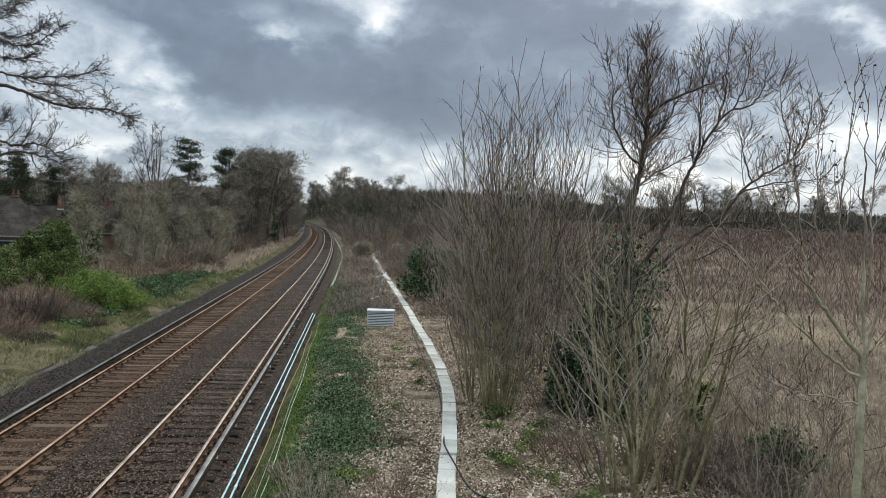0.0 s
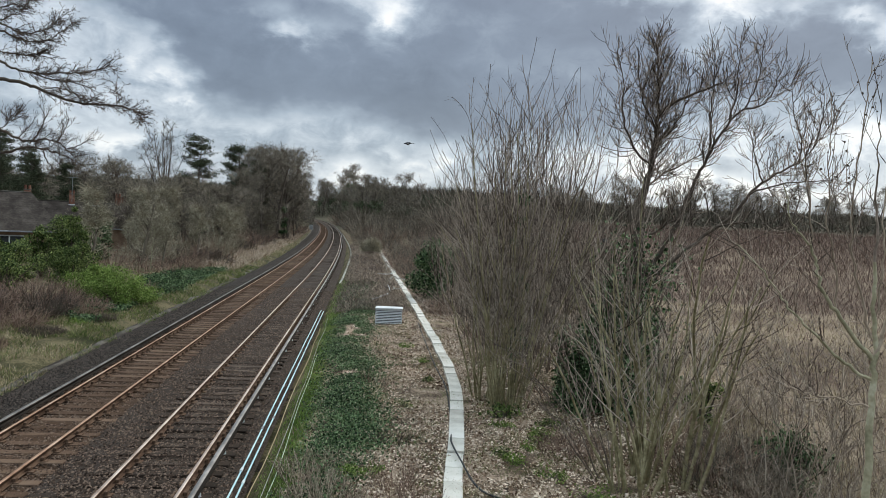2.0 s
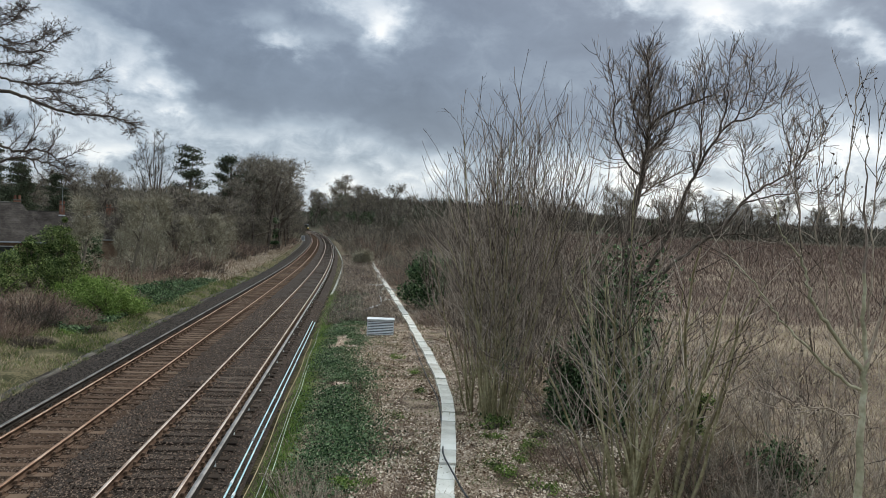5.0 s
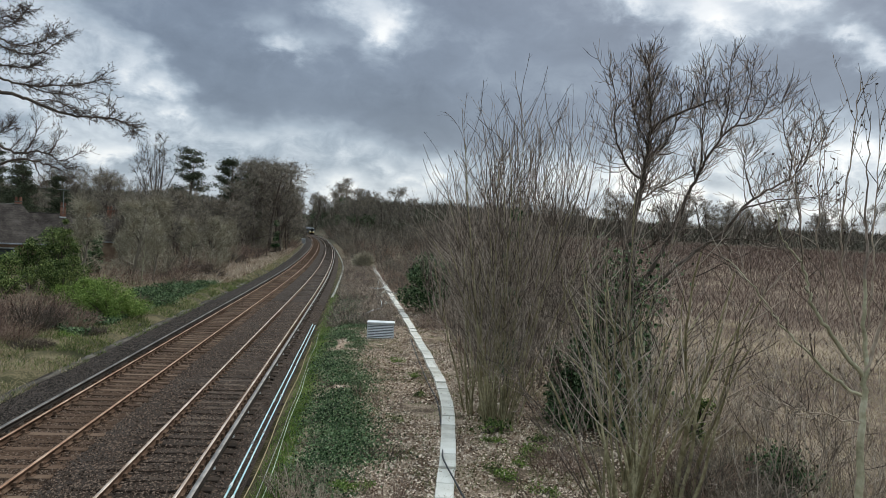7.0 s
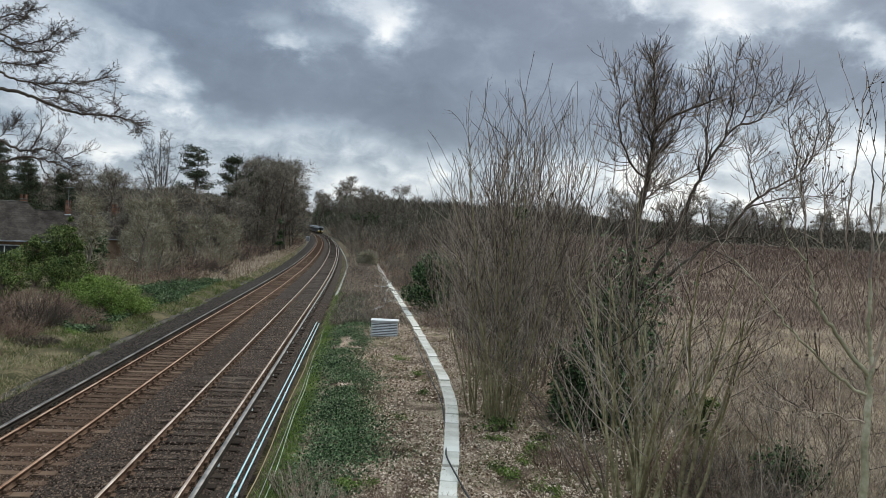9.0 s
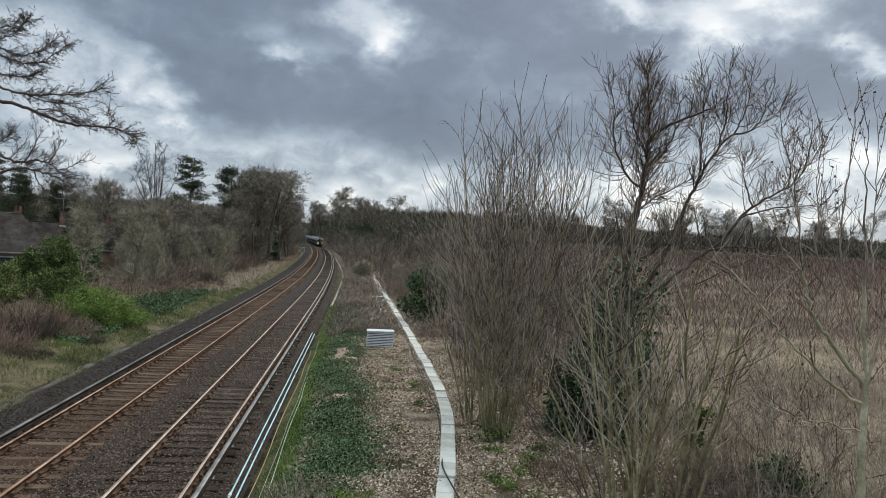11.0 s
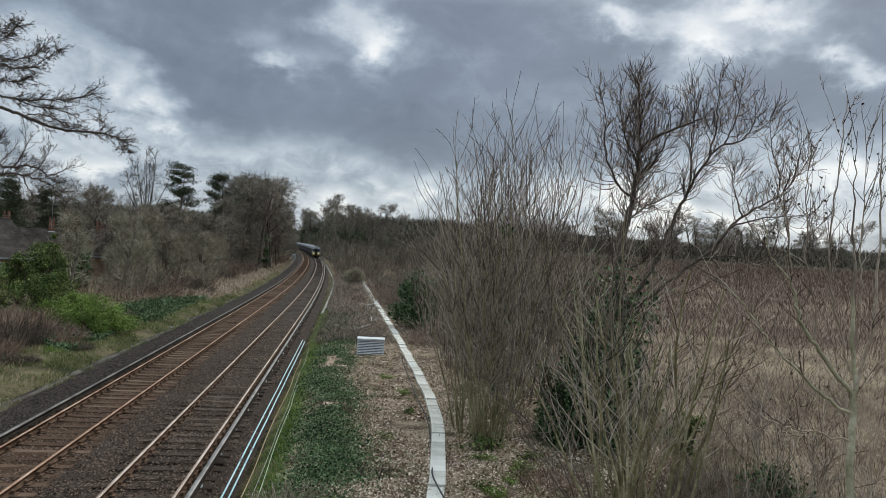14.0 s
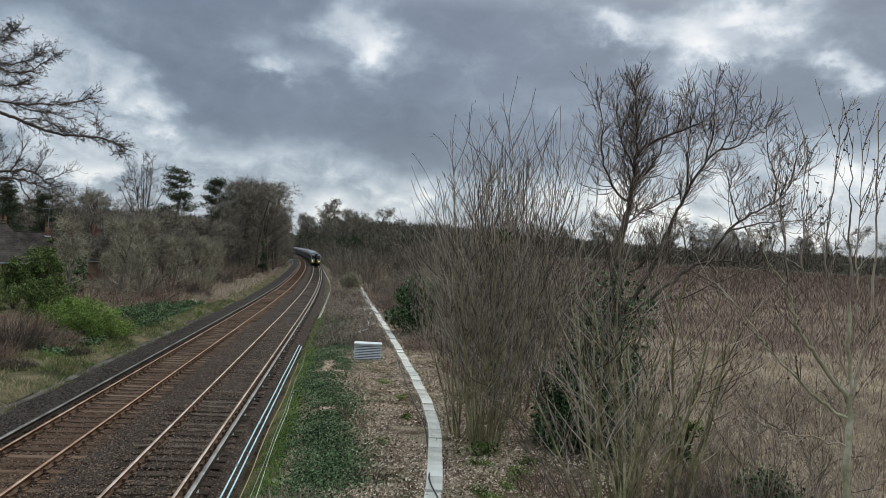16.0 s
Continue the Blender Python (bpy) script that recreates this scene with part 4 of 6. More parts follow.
    for x, y, s, k in [(-15.6, 150, 0.9, 0), (-17.2, 168, 1.0, 2), (-16.6, 181, 0.9, 0), (-15.4, 160, 0.75, 3), (-19.5, 158, 0.95, 2), (-21.5, 148, 0.95, 1), (-18.6, 167, 0.95, 0), (-23.5, 160, 1.0, 2), (-20.4, 137, 0.85, 2)]:
        drop(BARE[k], x, y, rng.uniform(0, 6), s)
    # scrub on the right of the line, thinning into the distance
    for i in range(100):
        y = rng.uniform(128, 320)
        x = -float(bend(y)) + 1.5 + rng.uniform(0, 1) ** 1.3 * (10 + 0.11 * y)
        drop(SCRUB[3 if y > 150 and i % 3 == 0 else (1 if rng.uniform() < 0.4 else (0 if i % 2 else 2))], x, y, rng.uniform(0, 6), rng.uniform(0.9, 1.5) * (1 + y / 400))
    for i in range(46):
        y = rng.uniform(60, 150)
        x = (3.8 if y < 127 else -0.2) + rng.uniform(0, 1) ** 1.5 * 8 - float(bend(y))
        drop(SCRUB[(1, 0, 1, 2)[i % 4]], x, y, rng.uniform(0, 6), rng.uniform(0.4, 0.75) + max(0, y - 100) * 0.006)
    for i in range(30):
        y = rng.uniform(52, 128)
        drop(BRAMBLE[i % 2], rng.uniform(-0.3, 1.2) if i % 3 else rng.uniform(4, 9), y, rng.uniform(0, 6), rng.uniform(0.22, 0.42))
    for i in range(14):
        y = rng.uniform(62, 125)
        drop(SCRUB[(0, 1, 2)[i % 3]], rng.uniform(6.5, 14), y, rng.uniform(0, 6), rng.uniform(0.7, 1.0))
    for i in range(24):
        y = rng.uniform(130, 300)
        x = rng.uniform(6, 0.2 * y + 6)
        drop(BARE[3], x, y, rng.uniform(0, 6), rng.uniform(0.45, 0.8))
    # tree line on the hill beyond the field
    for i in range(64):
        x = rng.uniform(60, 250)
        y = 300 + rng.uniform(0, 40) - x * 0.25
        drop(BARE[rng.integers(0, 4)], x, y, rng.uniform(0, 6), rng.uniform(0.65, 1.1))


def far_woods():
    """The hanging woods and hedges that close the view: a dense growth of bare stems, too far to tell apart."""
    rng = np.random.default_rng(78)
    n = 120000
    d = rng.uniform(250, 700, n)
    a = rng.uniform(radians(-50), radians(50), n)
    x, y = d * np.sin(a), d * np.cos(a)
    u = x + bend(y)
    k = ((u > 8) | (u < -14) | (y > 520)) & ((a < radians(14)) | (d > 300))
    x, y, d = x[k], y[k], d[k]
    lump = np.array([noise.noise(Vector((p * 0.035, q * 0.035, 3.3))) for p, q in zip(x, y)])
    h = (6.5 + 5 * lump)[:, None]
    h = np.where((np.degrees(np.arctan2(x, y)) > 16)[:, None], h * 0.66, h)
    C = np.stack([x, y, ground_z(x, y) - 0.3], 1)
    dark = (lump + rng.normal(size=len(x)) * 0.12 > 0.34) & (x < 0.2 * y)
    hedge = x > 0.22 * y
    h = np.where(hedge[:, None], h * rng.uniform(0.35, 1.25, h.shape), h)
    for sel, ma, lab in ((~dark & hedge, M_TWIGWOOD, "grey-brown hedges and copses beyond the field"), (~dark & ~hedge, M_TWIGWOOD, "distant grey-brown winter woods"), (dark, M_NEEDLE, "dark evergreen growth in the distant woods")):
        o = part("far_woods", mesh_of("far_woods", *blades(C[sel], h[sel] * 0.8, 0.34, rng, 0.75), ma))
        tagged(o, lab, "woods", kind="stuff")


far_woods()
plant()
CEDAR, PINE = conifer(41, 17, True, "dark cedar behind the scrub"), conifer(42, 16, False, "dark pine behind the scrub")
PROTOS += [CEDAR, PINE]
for proto, x, y, s in [(CEDAR, -30.3, 135, 1.06), (PINE, -24, 138, 1.05), (CEDAR, -56, 128, 0.8), (PINE, -58, 120, 0.85), (PINE, -51, 118, 0.72), (CEDAR, -63, 134, 0.95), (PINE, -66, 132, 0.9), (PINE, -49, 126, 0.7), (PINE, -21, 142, 0.9)]:
    drop(proto, x, y, x, s)
for o in PROTOS:
    for c in [*o.children_recursive, o]:
        bpy.data.objects.remove(c)


# ---- the bare thicket beside the trough ----
BROWN = (M_SHOOT, M_SHOOT)
for k_, (x_, y_, n_, h_, s_, l_) in enumerate([(4.45, 21.3, 11, 8.9, 9, 0.0), (4.6, 21.5, 12, 9.2, 10, 0.15), (6.6, 26.8, 14, 10.0, 11, 0.0), (5.5, 28.8, 13, 8.8, 12, 0.0), (7.5, 20.6, 6, 7.0, 12, 0.0), (7.6, 31.0, 14, 10.2, 12, 0.0), (5.7, 34.5, 13, 8.4, 13, 0.0), (6.6, 40.0, 13, 8.8, 13, 0.0), (5.8, 45.0, 12, 7.4, 15, 0.0), (7.7, 23.4, 8, 8.8, 11, -0.06), (6.1, 29.6, 10, 9.6, 11, 0.0)]):
    stool(130 + k_, x_, y_, n_, h_, s_, "tall upright bare shrub with straight brown shoots", 0.034, 0.5 if y_ < 22 else 0.95, 9, (l_, 0), 4, (M_BARKGREEN if y_ < 23 else M_SHOOT, M_SHOOT), "coppiced_shrub", 0.035, 0.62, 0.007, 0.36, 30, 0.075, 0.40)
stool(101, 4.4, 21.1, 26, 5.6, 19, "tall many-stemmed bare shrub with olive stems beside the trough", 0.034, 0.55, 8, first=0.42)
stool(111, 3.9, 22.5, 12, 6.0, 15, "many-stemmed bare shrub with olive stems beside the trough", 0.034, 0.4, 8, first=0.42)
stool(102, 5.9, 14.6, 16, 5.2, 26, "spreading many-stemmed bare shrub with olive stems", 0.042, 0.5, 6, (0.0, 0.05), 3, first=0.34)
stool(112, 6.85, 15.3, 20, 5.8, 11, "upright many-stemmed bare shrub with olive stems", 0.056, 1.05, 5, (0, 0), 3, first=0.40)
stool(116, 5.6, 15.4, 8, 4.6, 22, "leaning many-stemmed bare shrub with brown shoots", 0.020, 0.4, 8, (-0.30, 0.1), 4, BROWN, "coppiced_shrub", 0.1)
stool(103, 7.4, 18.2, 10, 5.6, 18, "many-stemmed bare shrub with brown shoots", 0.026, 0.6, 8, (0, 0), 4, BROWN)
stool(104, 5.6, 25.5, 20, 6.6, 19, "many-stemmed bare shrub with brown shoots", 0.030, 0.6, 8, mats=(M_SHOOT, M_SPRAY))
stool(105, 6.6, 30.5, 22, 6.2, 24, "many-stemmed bare shrub with brown shoots", 0.030, 0.7, 8, mats=(M_SHOOT, M_SPRAY))
stool(106, 5.6, 37.5, 22, 5.2, 28, "many-stemmed bare shrub with brown shoots", 0.030, 0.8, 8, mats=(M_SHOOT, M_SPRAY))
stool(107, 8.2, 44.0, 22, 5.4, 28, "many-stemmed bare shrub with brown shoots", 0.030, 0.8, 8, mats=(M_SHOOT, M_SPRAY))
stool(108, 8.3, 25.5, 18, 5.6, 22, "many-stemmed bare shrub with brown shoots", 0.030, 0.8, 8, mats=BROWN)
stool(110, 10.3, 33.0, 16, 5.2, 26, "many-stemmed bare shrub with brown shoots", 0.03, 0.8, 8, mats=BROWN)
stool(117, 12.0, 42.0, 16, 5.4, 26, "many-stemmed bare shrub with brown shoots", 0.03, 0.8, 8, mats=BROWN)
stool(113, 6.4, 54.0, 20, 5.0, 30, "many-stemmed bare shrub with brown shoots", 0.030, 0.8, 8, mats=(M_SHOOT, M_SPRAY))
stool(114, 5.4, 62.0, 20, 4.4, 32, "many-stemmed bare shrub with brown shoots", 0.030, 0.8, 8, mats=(M_SHOOT, M_SPRAY))
stool(115, 9.5, 66.0, 20, 5.4, 32, "many-stemmed bare shrub with brown shoots", 0.036, 0.9, 8, mats=(M_SHOOT, M_SPRAY))
for k_, (x_, y_, n_, h_, s_) in enumerate([(8.4, 24.0, 10, 6.2, 18), (9.6, 24.4, 8, 5.6, 20)]):
    stool(150 + k_, x_, y_, n_, h_, s_, "dark bare shoots round the foot of the leaning tree", 0.03, 0.7, 8, (0, 0), 4, BROWN, "coppiced_shrub", 0.05, 0.6)


def dark_tree():
    """The leaning dark tree over the thicket: a stout ivied trunk and two long limbs that turn up."""
    rng = np.random.default_rng(55)
    t = thing("leaning_tree", pose(0, 0, 0), "dark leaning bare tree with ivy on its trunk", "tree")

    def arc(pts, r0, r1):
        P = np.asarray(pts, float)
        s = np.linspace(0, len(P) - 1, 4 * (len(P) - 1) + 1)
        Q = np.stack([np.interp(s, np.arange(len(P)), P[:, k]) for k in range(3)], 1)
        for _ in range(2):
            Q[1:-1] = 0.25 * Q[:-2] + 0.5 * Q[1:-1] + 0.25 * Q[2:]
        return Q + rng.normal(size=Q.shape) * 0.02, np.linspace(r0, r1, len(Q))

    main = [
        ([(9.0, 23.0, -0.3), (8.93, 23.00, 1.10), (8.90, 23.04, 2.59), (8.91, 23.08, 4.64), (8.93, 23.12, 6.13), (9.06, 23.16, 6.87), (9.22, 23.20, 7.62), (9.33, 23.24, 8.37), (9.39, 23.28, 9.12), (9.42, 23.32, 9.96), (9.34, 23.36, 10.83), (9.23, 23.40, 11.75)], 0.2, 0.01),
        ([(8.88, 23.05, 3.71), (9.49, 22.98, 4.58), (10.02, 22.91, 5.53), (10.32, 22.85, 6.41), (10.55, 22.78, 7.15), (10.89, 22.71, 7.86), (11.12, 22.64, 8.51), (11.51, 22.57, 9.16), (11.98, 22.50, 9.57), (12.28, 22.44, 10.27), (12.38, 22.37, 10.98), (12.34, 22.30, 11.59)], 0.085, 0.008),
        ([(8.88, 23.05, 3.71), (9.77, 22.92, 4.31), (10.62, 22.79, 5.10), (11.29, 22.65, 5.68), (11.87, 22.52, 6.17), (12.23, 22.39, 6.82), (12.61, 22.26, 7.23), (13.12, 22.13, 7.58), (13.65, 22.00, 7.88), (13.97, 21.86, 8.36), (14.27, 21.73, 8.82), (14.45, 21.60, 9.38)], 0.075, 0.008),
        ([(9.39, 23.30, 9.34), (9.96, 23.12, 9.80), (10.52, 22.95, 10.06), (11.00, 22.78, 10.26), (11.27, 22.60, 10.39)], 0.055, 0.022),
        ([(10.92, 22.70, 7.94), (11.01, 22.74, 8.60), (10.95, 22.78, 9.33), (11.03, 22.82, 10.07), (11.08, 22.86, 10.81), (10.98, 22.90, 11.45)], 0.04, 0.008),
        ([(11.47, 22.50, 9.14), (11.63, 22.47, 9.87), (11.64, 22.43, 10.58), (11.63, 22.40, 11.61)], 0.035, 0.008),
        ([(11.92, 22.40, 9.55), (12.40, 22.33, 9.61), (12.77, 22.27, 10.09), (13.05, 22.20, 10.95)], 0.035, 0.008),
        ([(9.31, 23.20, 8.37), (9.84, 23.30, 8.87), (10.34, 23.40, 9.47), (10.56, 23.50, 10.34), (10.48, 23.60, 11.10)], 0.04, 0.008),
        ([(9.18, 23.10, 7.61), (8.63, 23.04, 8.04), (8.25, 22.98, 8.65), (8.04, 22.92, 9.35), (8.04, 22.86, 10.25), (7.75, 22.80, 11.11)], 0.045, 0.008),
        ([(9.32, 23.20, 8.83), (8.91, 23.13, 9.44), (8.65, 23.07, 10.14), (8.48, 23.00, 11.38)], 0.035, 0.008),
        ([(13.53, 21.80, 7.86), (13.60, 21.83, 8.56), (13.27, 21.87, 9.26), (13.16, 21.90, 10.49)], 0.03, 0.007),
        ([(13.87, 21.70, 8.34), (14.06, 21.65, 8.92), (14.08, 21.60, 9.80)], 0.025, 0.007),
        ([(12.47, 22.00, 7.21), (12.26, 22.03, 7.71), (12.10, 22.07, 8.20), (12.18, 22.10, 8.87)], 0.03, 0.007),
        ([(9.03, 23.10, 6.87), (9.78, 23.17, 7.47), (10.47, 23.23, 7.79), (11.15, 23.30, 8.26)], 0.035, 0.008),
        ([(12.08, 22.10, 6.80), (12.94, 22.00, 7.17), (13.92, 21.90, 7.28), (14.90, 21.80, 7.44)], 0.03, 0.008),
        ([(11.16, 22.40, 5.72), (11.94, 22.27, 5.93), (12.54, 22.13, 5.89), (13.33, 22.00, 5.69)], 0.035, 0.008),
        ([(8.92, 23.10, 5.20), (9.84, 23.07, 5.70), (10.47, 23.03, 6.20), (10.61, 23.00, 6.85)], 0.05, 0.01)]
    limbs = [arc(p, a, b) for p, a, b in main]
    sub, sub2, sub3 = [], [], []
    for k, (P, R) in enumerate(limbs):
        run = float(np.linalg.norm(np.diff(P, axis=0), axis=1).sum())
        first = (0.46, 0.42, 0.5)[k] if k < 3 else 0.15
        for _ in range(int(run * (1 - first) * (26, 9, 8)[k] if k < 3 else run * 10)):
            f = rng.uniform(first, 1.0) * (len(P) - 1.01)
            i = int(f)
            d = turned(unit(P[i + 1] - P[i]), rng.uniform(0.7, 1.45), rng)
            ln = rng.uniform(0.55, 1.55) * (1.2 if k == 0 else 1.0) * (1.25 - 0.85 * f / len(P))
            sub.append(stem(rng, P[i] + (P[i + 1] - P[i]) * (f - i), d, ln, min(max(R[i] * 0.4, 0.010), 0.020), 0.006, 8, 0.11, 0.13))
    for P, R in sub:
        for _ in range(4):
            i = rng.integers(2, len(P) - 1)
            d = turned(unit(P[i + 1] - P[i]), rng.uniform(0.4, 0.95), rng)
            sub2.append(stem(rng, P[i], d, rng.uniform(0.25, 0.8), 0.0085, 0.0055, 5, 0.14, 0.1))
    for P, R in sub2[::2]:
        sub3.append(stem(rng, P[3], turned(unit(P[4] - P[3]), rng.uniform(0.4, 0.9), rng), rng.uniform(0.15, 0.4), 0.007, 0.005, 3, 0.1, 0.1))
    part("trunk", mesh_of("trunk", *tubes([limbs[0]], 10), M_BARKDARK, True), parent=t)
    for q in limbs[1:]:
        part("limb", mesh_of("limb", *tubes([q], 8), M_BARKDARK, True), parent=t)
    part("crown", mesh_of("crown", *merge(tubes(sub, 5), tubes(sub2, 3), tubes(sub3, 3)), M_SHOOT), parent=t)["kind"] = "stuff"
    ivy_on(t, [(limbs[0][0][:14], limbs[0][1][:14])], 3200, 0.6, 0.13, rng, 5.2, 0.6)


dark_tree()


# ---- pipes and cables beside the line ----
def along(u, y0, y1, z, n, rng, wob):
    ys = np.linspace(y0, y1, n)
    return [(u + rng.normal() * wob - float(bend(y)), y, z + float(rise(y))) for y in ys]


def build_cables():
    rng = np.random.default_rng(61)
    for u, tilt, zp in ((-2.56, 0.003, -0.30), (-2.42, 0.003, -0.36)):
        p = [(u + tilt * (y - 12), y, zp + rng.normal() * 0.006) for y in np.linspace(8, 44.5, 14)]
        o = cable("pipe", p, 0.023, M_BLUE, "pale blue plastic pipe along the ballast edge", "pipe")
        for k in range(7):
            y = 11 + k * 4.9 + rng.uniform(-1, 1)
            x = float(np.interp(y, [q[1] for q in p], [q[0] for q in p]))
            bm = bmesh.new()
            bmesh.ops.create_cone(bm, cap_ends=True, segments=10, radius1=0.034, radius2=0.034, depth=0.2, matrix=Matrix.Translation((x, y, zp)) @ Matrix.Rotation(math.pi / 2, 4, "X"))
            part("coupler", bm, M_PALEPIPE if k % 2 else M_GREYM, o)
    cable("cable", along(-2.12, 8, 38, -0.36, 14, rng, 0.04), 0.012, M_TWIGTAN, "brown cable lying on the ballast edge")
    cable("cable", along(-1.86, 8, 41, -0.24, 14, rng, 0.02), 0.008, M_GREYPIPE, "pale cable lying on the grass edge")
    cable("cable", along(-1.74, 8, 30, -0.20, 12, rng, 0.02), 0.010, M_GREENPIPE, "pale green cable lying on the grass edge")
    z = lambda x, y: z0(x, y) + 0.05
    q = [(2.95, 38), (2.88, 33.6), (2.8, 27.15), (2.82, 23.5), (2.62, 20.4), (2.46, 18.7)]
    cable("cable", [(x, y, z(x, y)) for x, y in q] + [(2.3, 17.4, 0.15), (2.36, 16.0, 0.15), (2.5, 14.7, 0.08), (2.8, 14.1, z(2.8, 14.1)), (3.4, 13.7, z(3.4, 13.7)), (4.4, 13.6, z(4.4, 13.6))], 0.022, M_BLACKPIPE, "black cable snaking along and over the trough")
    for k, q in enumerate([
            [(2.48, 98.67), (2.40, 79.04), (2.00, 68.26), (1.91, 61.19), (2.53, 65.37), (3.20, 64.48), (3.70, 63.55)],
            [(1.99, 59.18), (1.97, 55.48), (1.84, 52.56), (1.32, 49.46), (0.62, 48.23)],
            [(1.92, 53.78), (2.33, 54.75), (2.87, 56.24), (3.21, 58.67), (3.17, 62.77), (2.76, 66.08), (2.12, 63.45), (1.77, 59.59)],
            [(1.35, 70.67), (2.05, 68.29), (2.80, 71.36), (3.58, 77.96)],
            [(2.09, 65.78), (2.15, 61.28), (2.31, 57.86), (2.41, 54.78)]]):
        cable("cable", [(x, y, z(x, y) + 0.12 * (i % 2)) for i, (x, y) in enumerate(q)], 0.034, M_PALEPIPE if k % 2 else M_GREYPIPE, "loose pale cable looped over the trough")
    cable("cable", [(x, y, z(x, y) + 0.04) for x, y in [(0.00, 53.94), (-0.30, 51.10), (-0.53, 48.22), (-0.81, 44.19)]], 0.04, M_TWIGTAN, "loose pale cable end lying on the ivy")
    cable("cable_run", [(a - float(bend(b)), b, z0(a - float(bend(b)), b) + 0.05) for a, b in ((-1.95, 62), (-1.8, 75), (-1.5, 104), (-1.7, 130), (-2.1, 161), (-2.3, 200), (-2.3, 264))], 0.10, M_GREYPIPE, "worn grey cable run beside the line", "cable run")
    V, Fq = tubes([(np.array([(4.9, 13.55, z0(4.9, 13.55) + 0.04), (5.3, 13.6, z0(5.3, 13.6) + 0.05), (5.7, 13.5, z0(5.7, 13.5) + 0.04)]), [0.03, 0.03, 0.03])], 6)
    tagged(part("pipe", mesh_of("pipe", V, Fq, M_BLUE)), "short blue pipe end among the stems", "pipe")


build_cables()


# ---- lineside posts at the bend ----
def small_post(x, y, h, w, material, label, name="lineside_post", lamp=None):
    t = thing(name, pose(x, y, z0(x, y)), label, "post")
    part("post", new_box(-0.06, 0.06, -0.06, 0.06, -0.1, h, 0.01), M_GREYM, t)
    part("head", new_box(-w / 2, w / 2, -0.15, 0.15, h - w * 0.9, h, 0.02), material, t)
    if lamp:
        bm = bmesh.new()
        bmesh.ops.create_uvsphere(bm, u_segments=10, v_segments=6, radius=0.11, matrix=Matrix.Translation((0, -0.2, h - w * 0.4)))
        part("lamp", bm, lamp, t, "lit white lamp")
    return t


M_SIGNAL = glow("signal_lamp_glow", (0.95, 0.97, 1.0), 2.5)
t_ = thing("lineside_cabinet", pose(-17.3, 236, z0(-17.3, 236), 0, 0, 6), "pale grey lineside cabinet at the bend", "cabinet")
part("body", new_box(-0.55, 0.55, -0.4, 0.4, -0.2, 1.5, 0.03), M_WHITE, t_)
part("door", new_box(-0.48, 0.48, -0.43, -0.40, 0.1, 1.4, 0.01), M_GREYM, t_)
part("roof", new_box(-0.62, 0.62, -0.48, 0.48, 1.5, 1.58, 0.02), M_WHITE, t_)
small_post(-23.9, 330, 4.2, 0.7, M_TR_DARK, "signal post with a small white light", "signal_post", M_SIGNAL)
small_post(-22.0, 300, 6.0, 0.5, M_TR_DARK, "signal post with a small white light", "signal_post", M_SIGNAL)


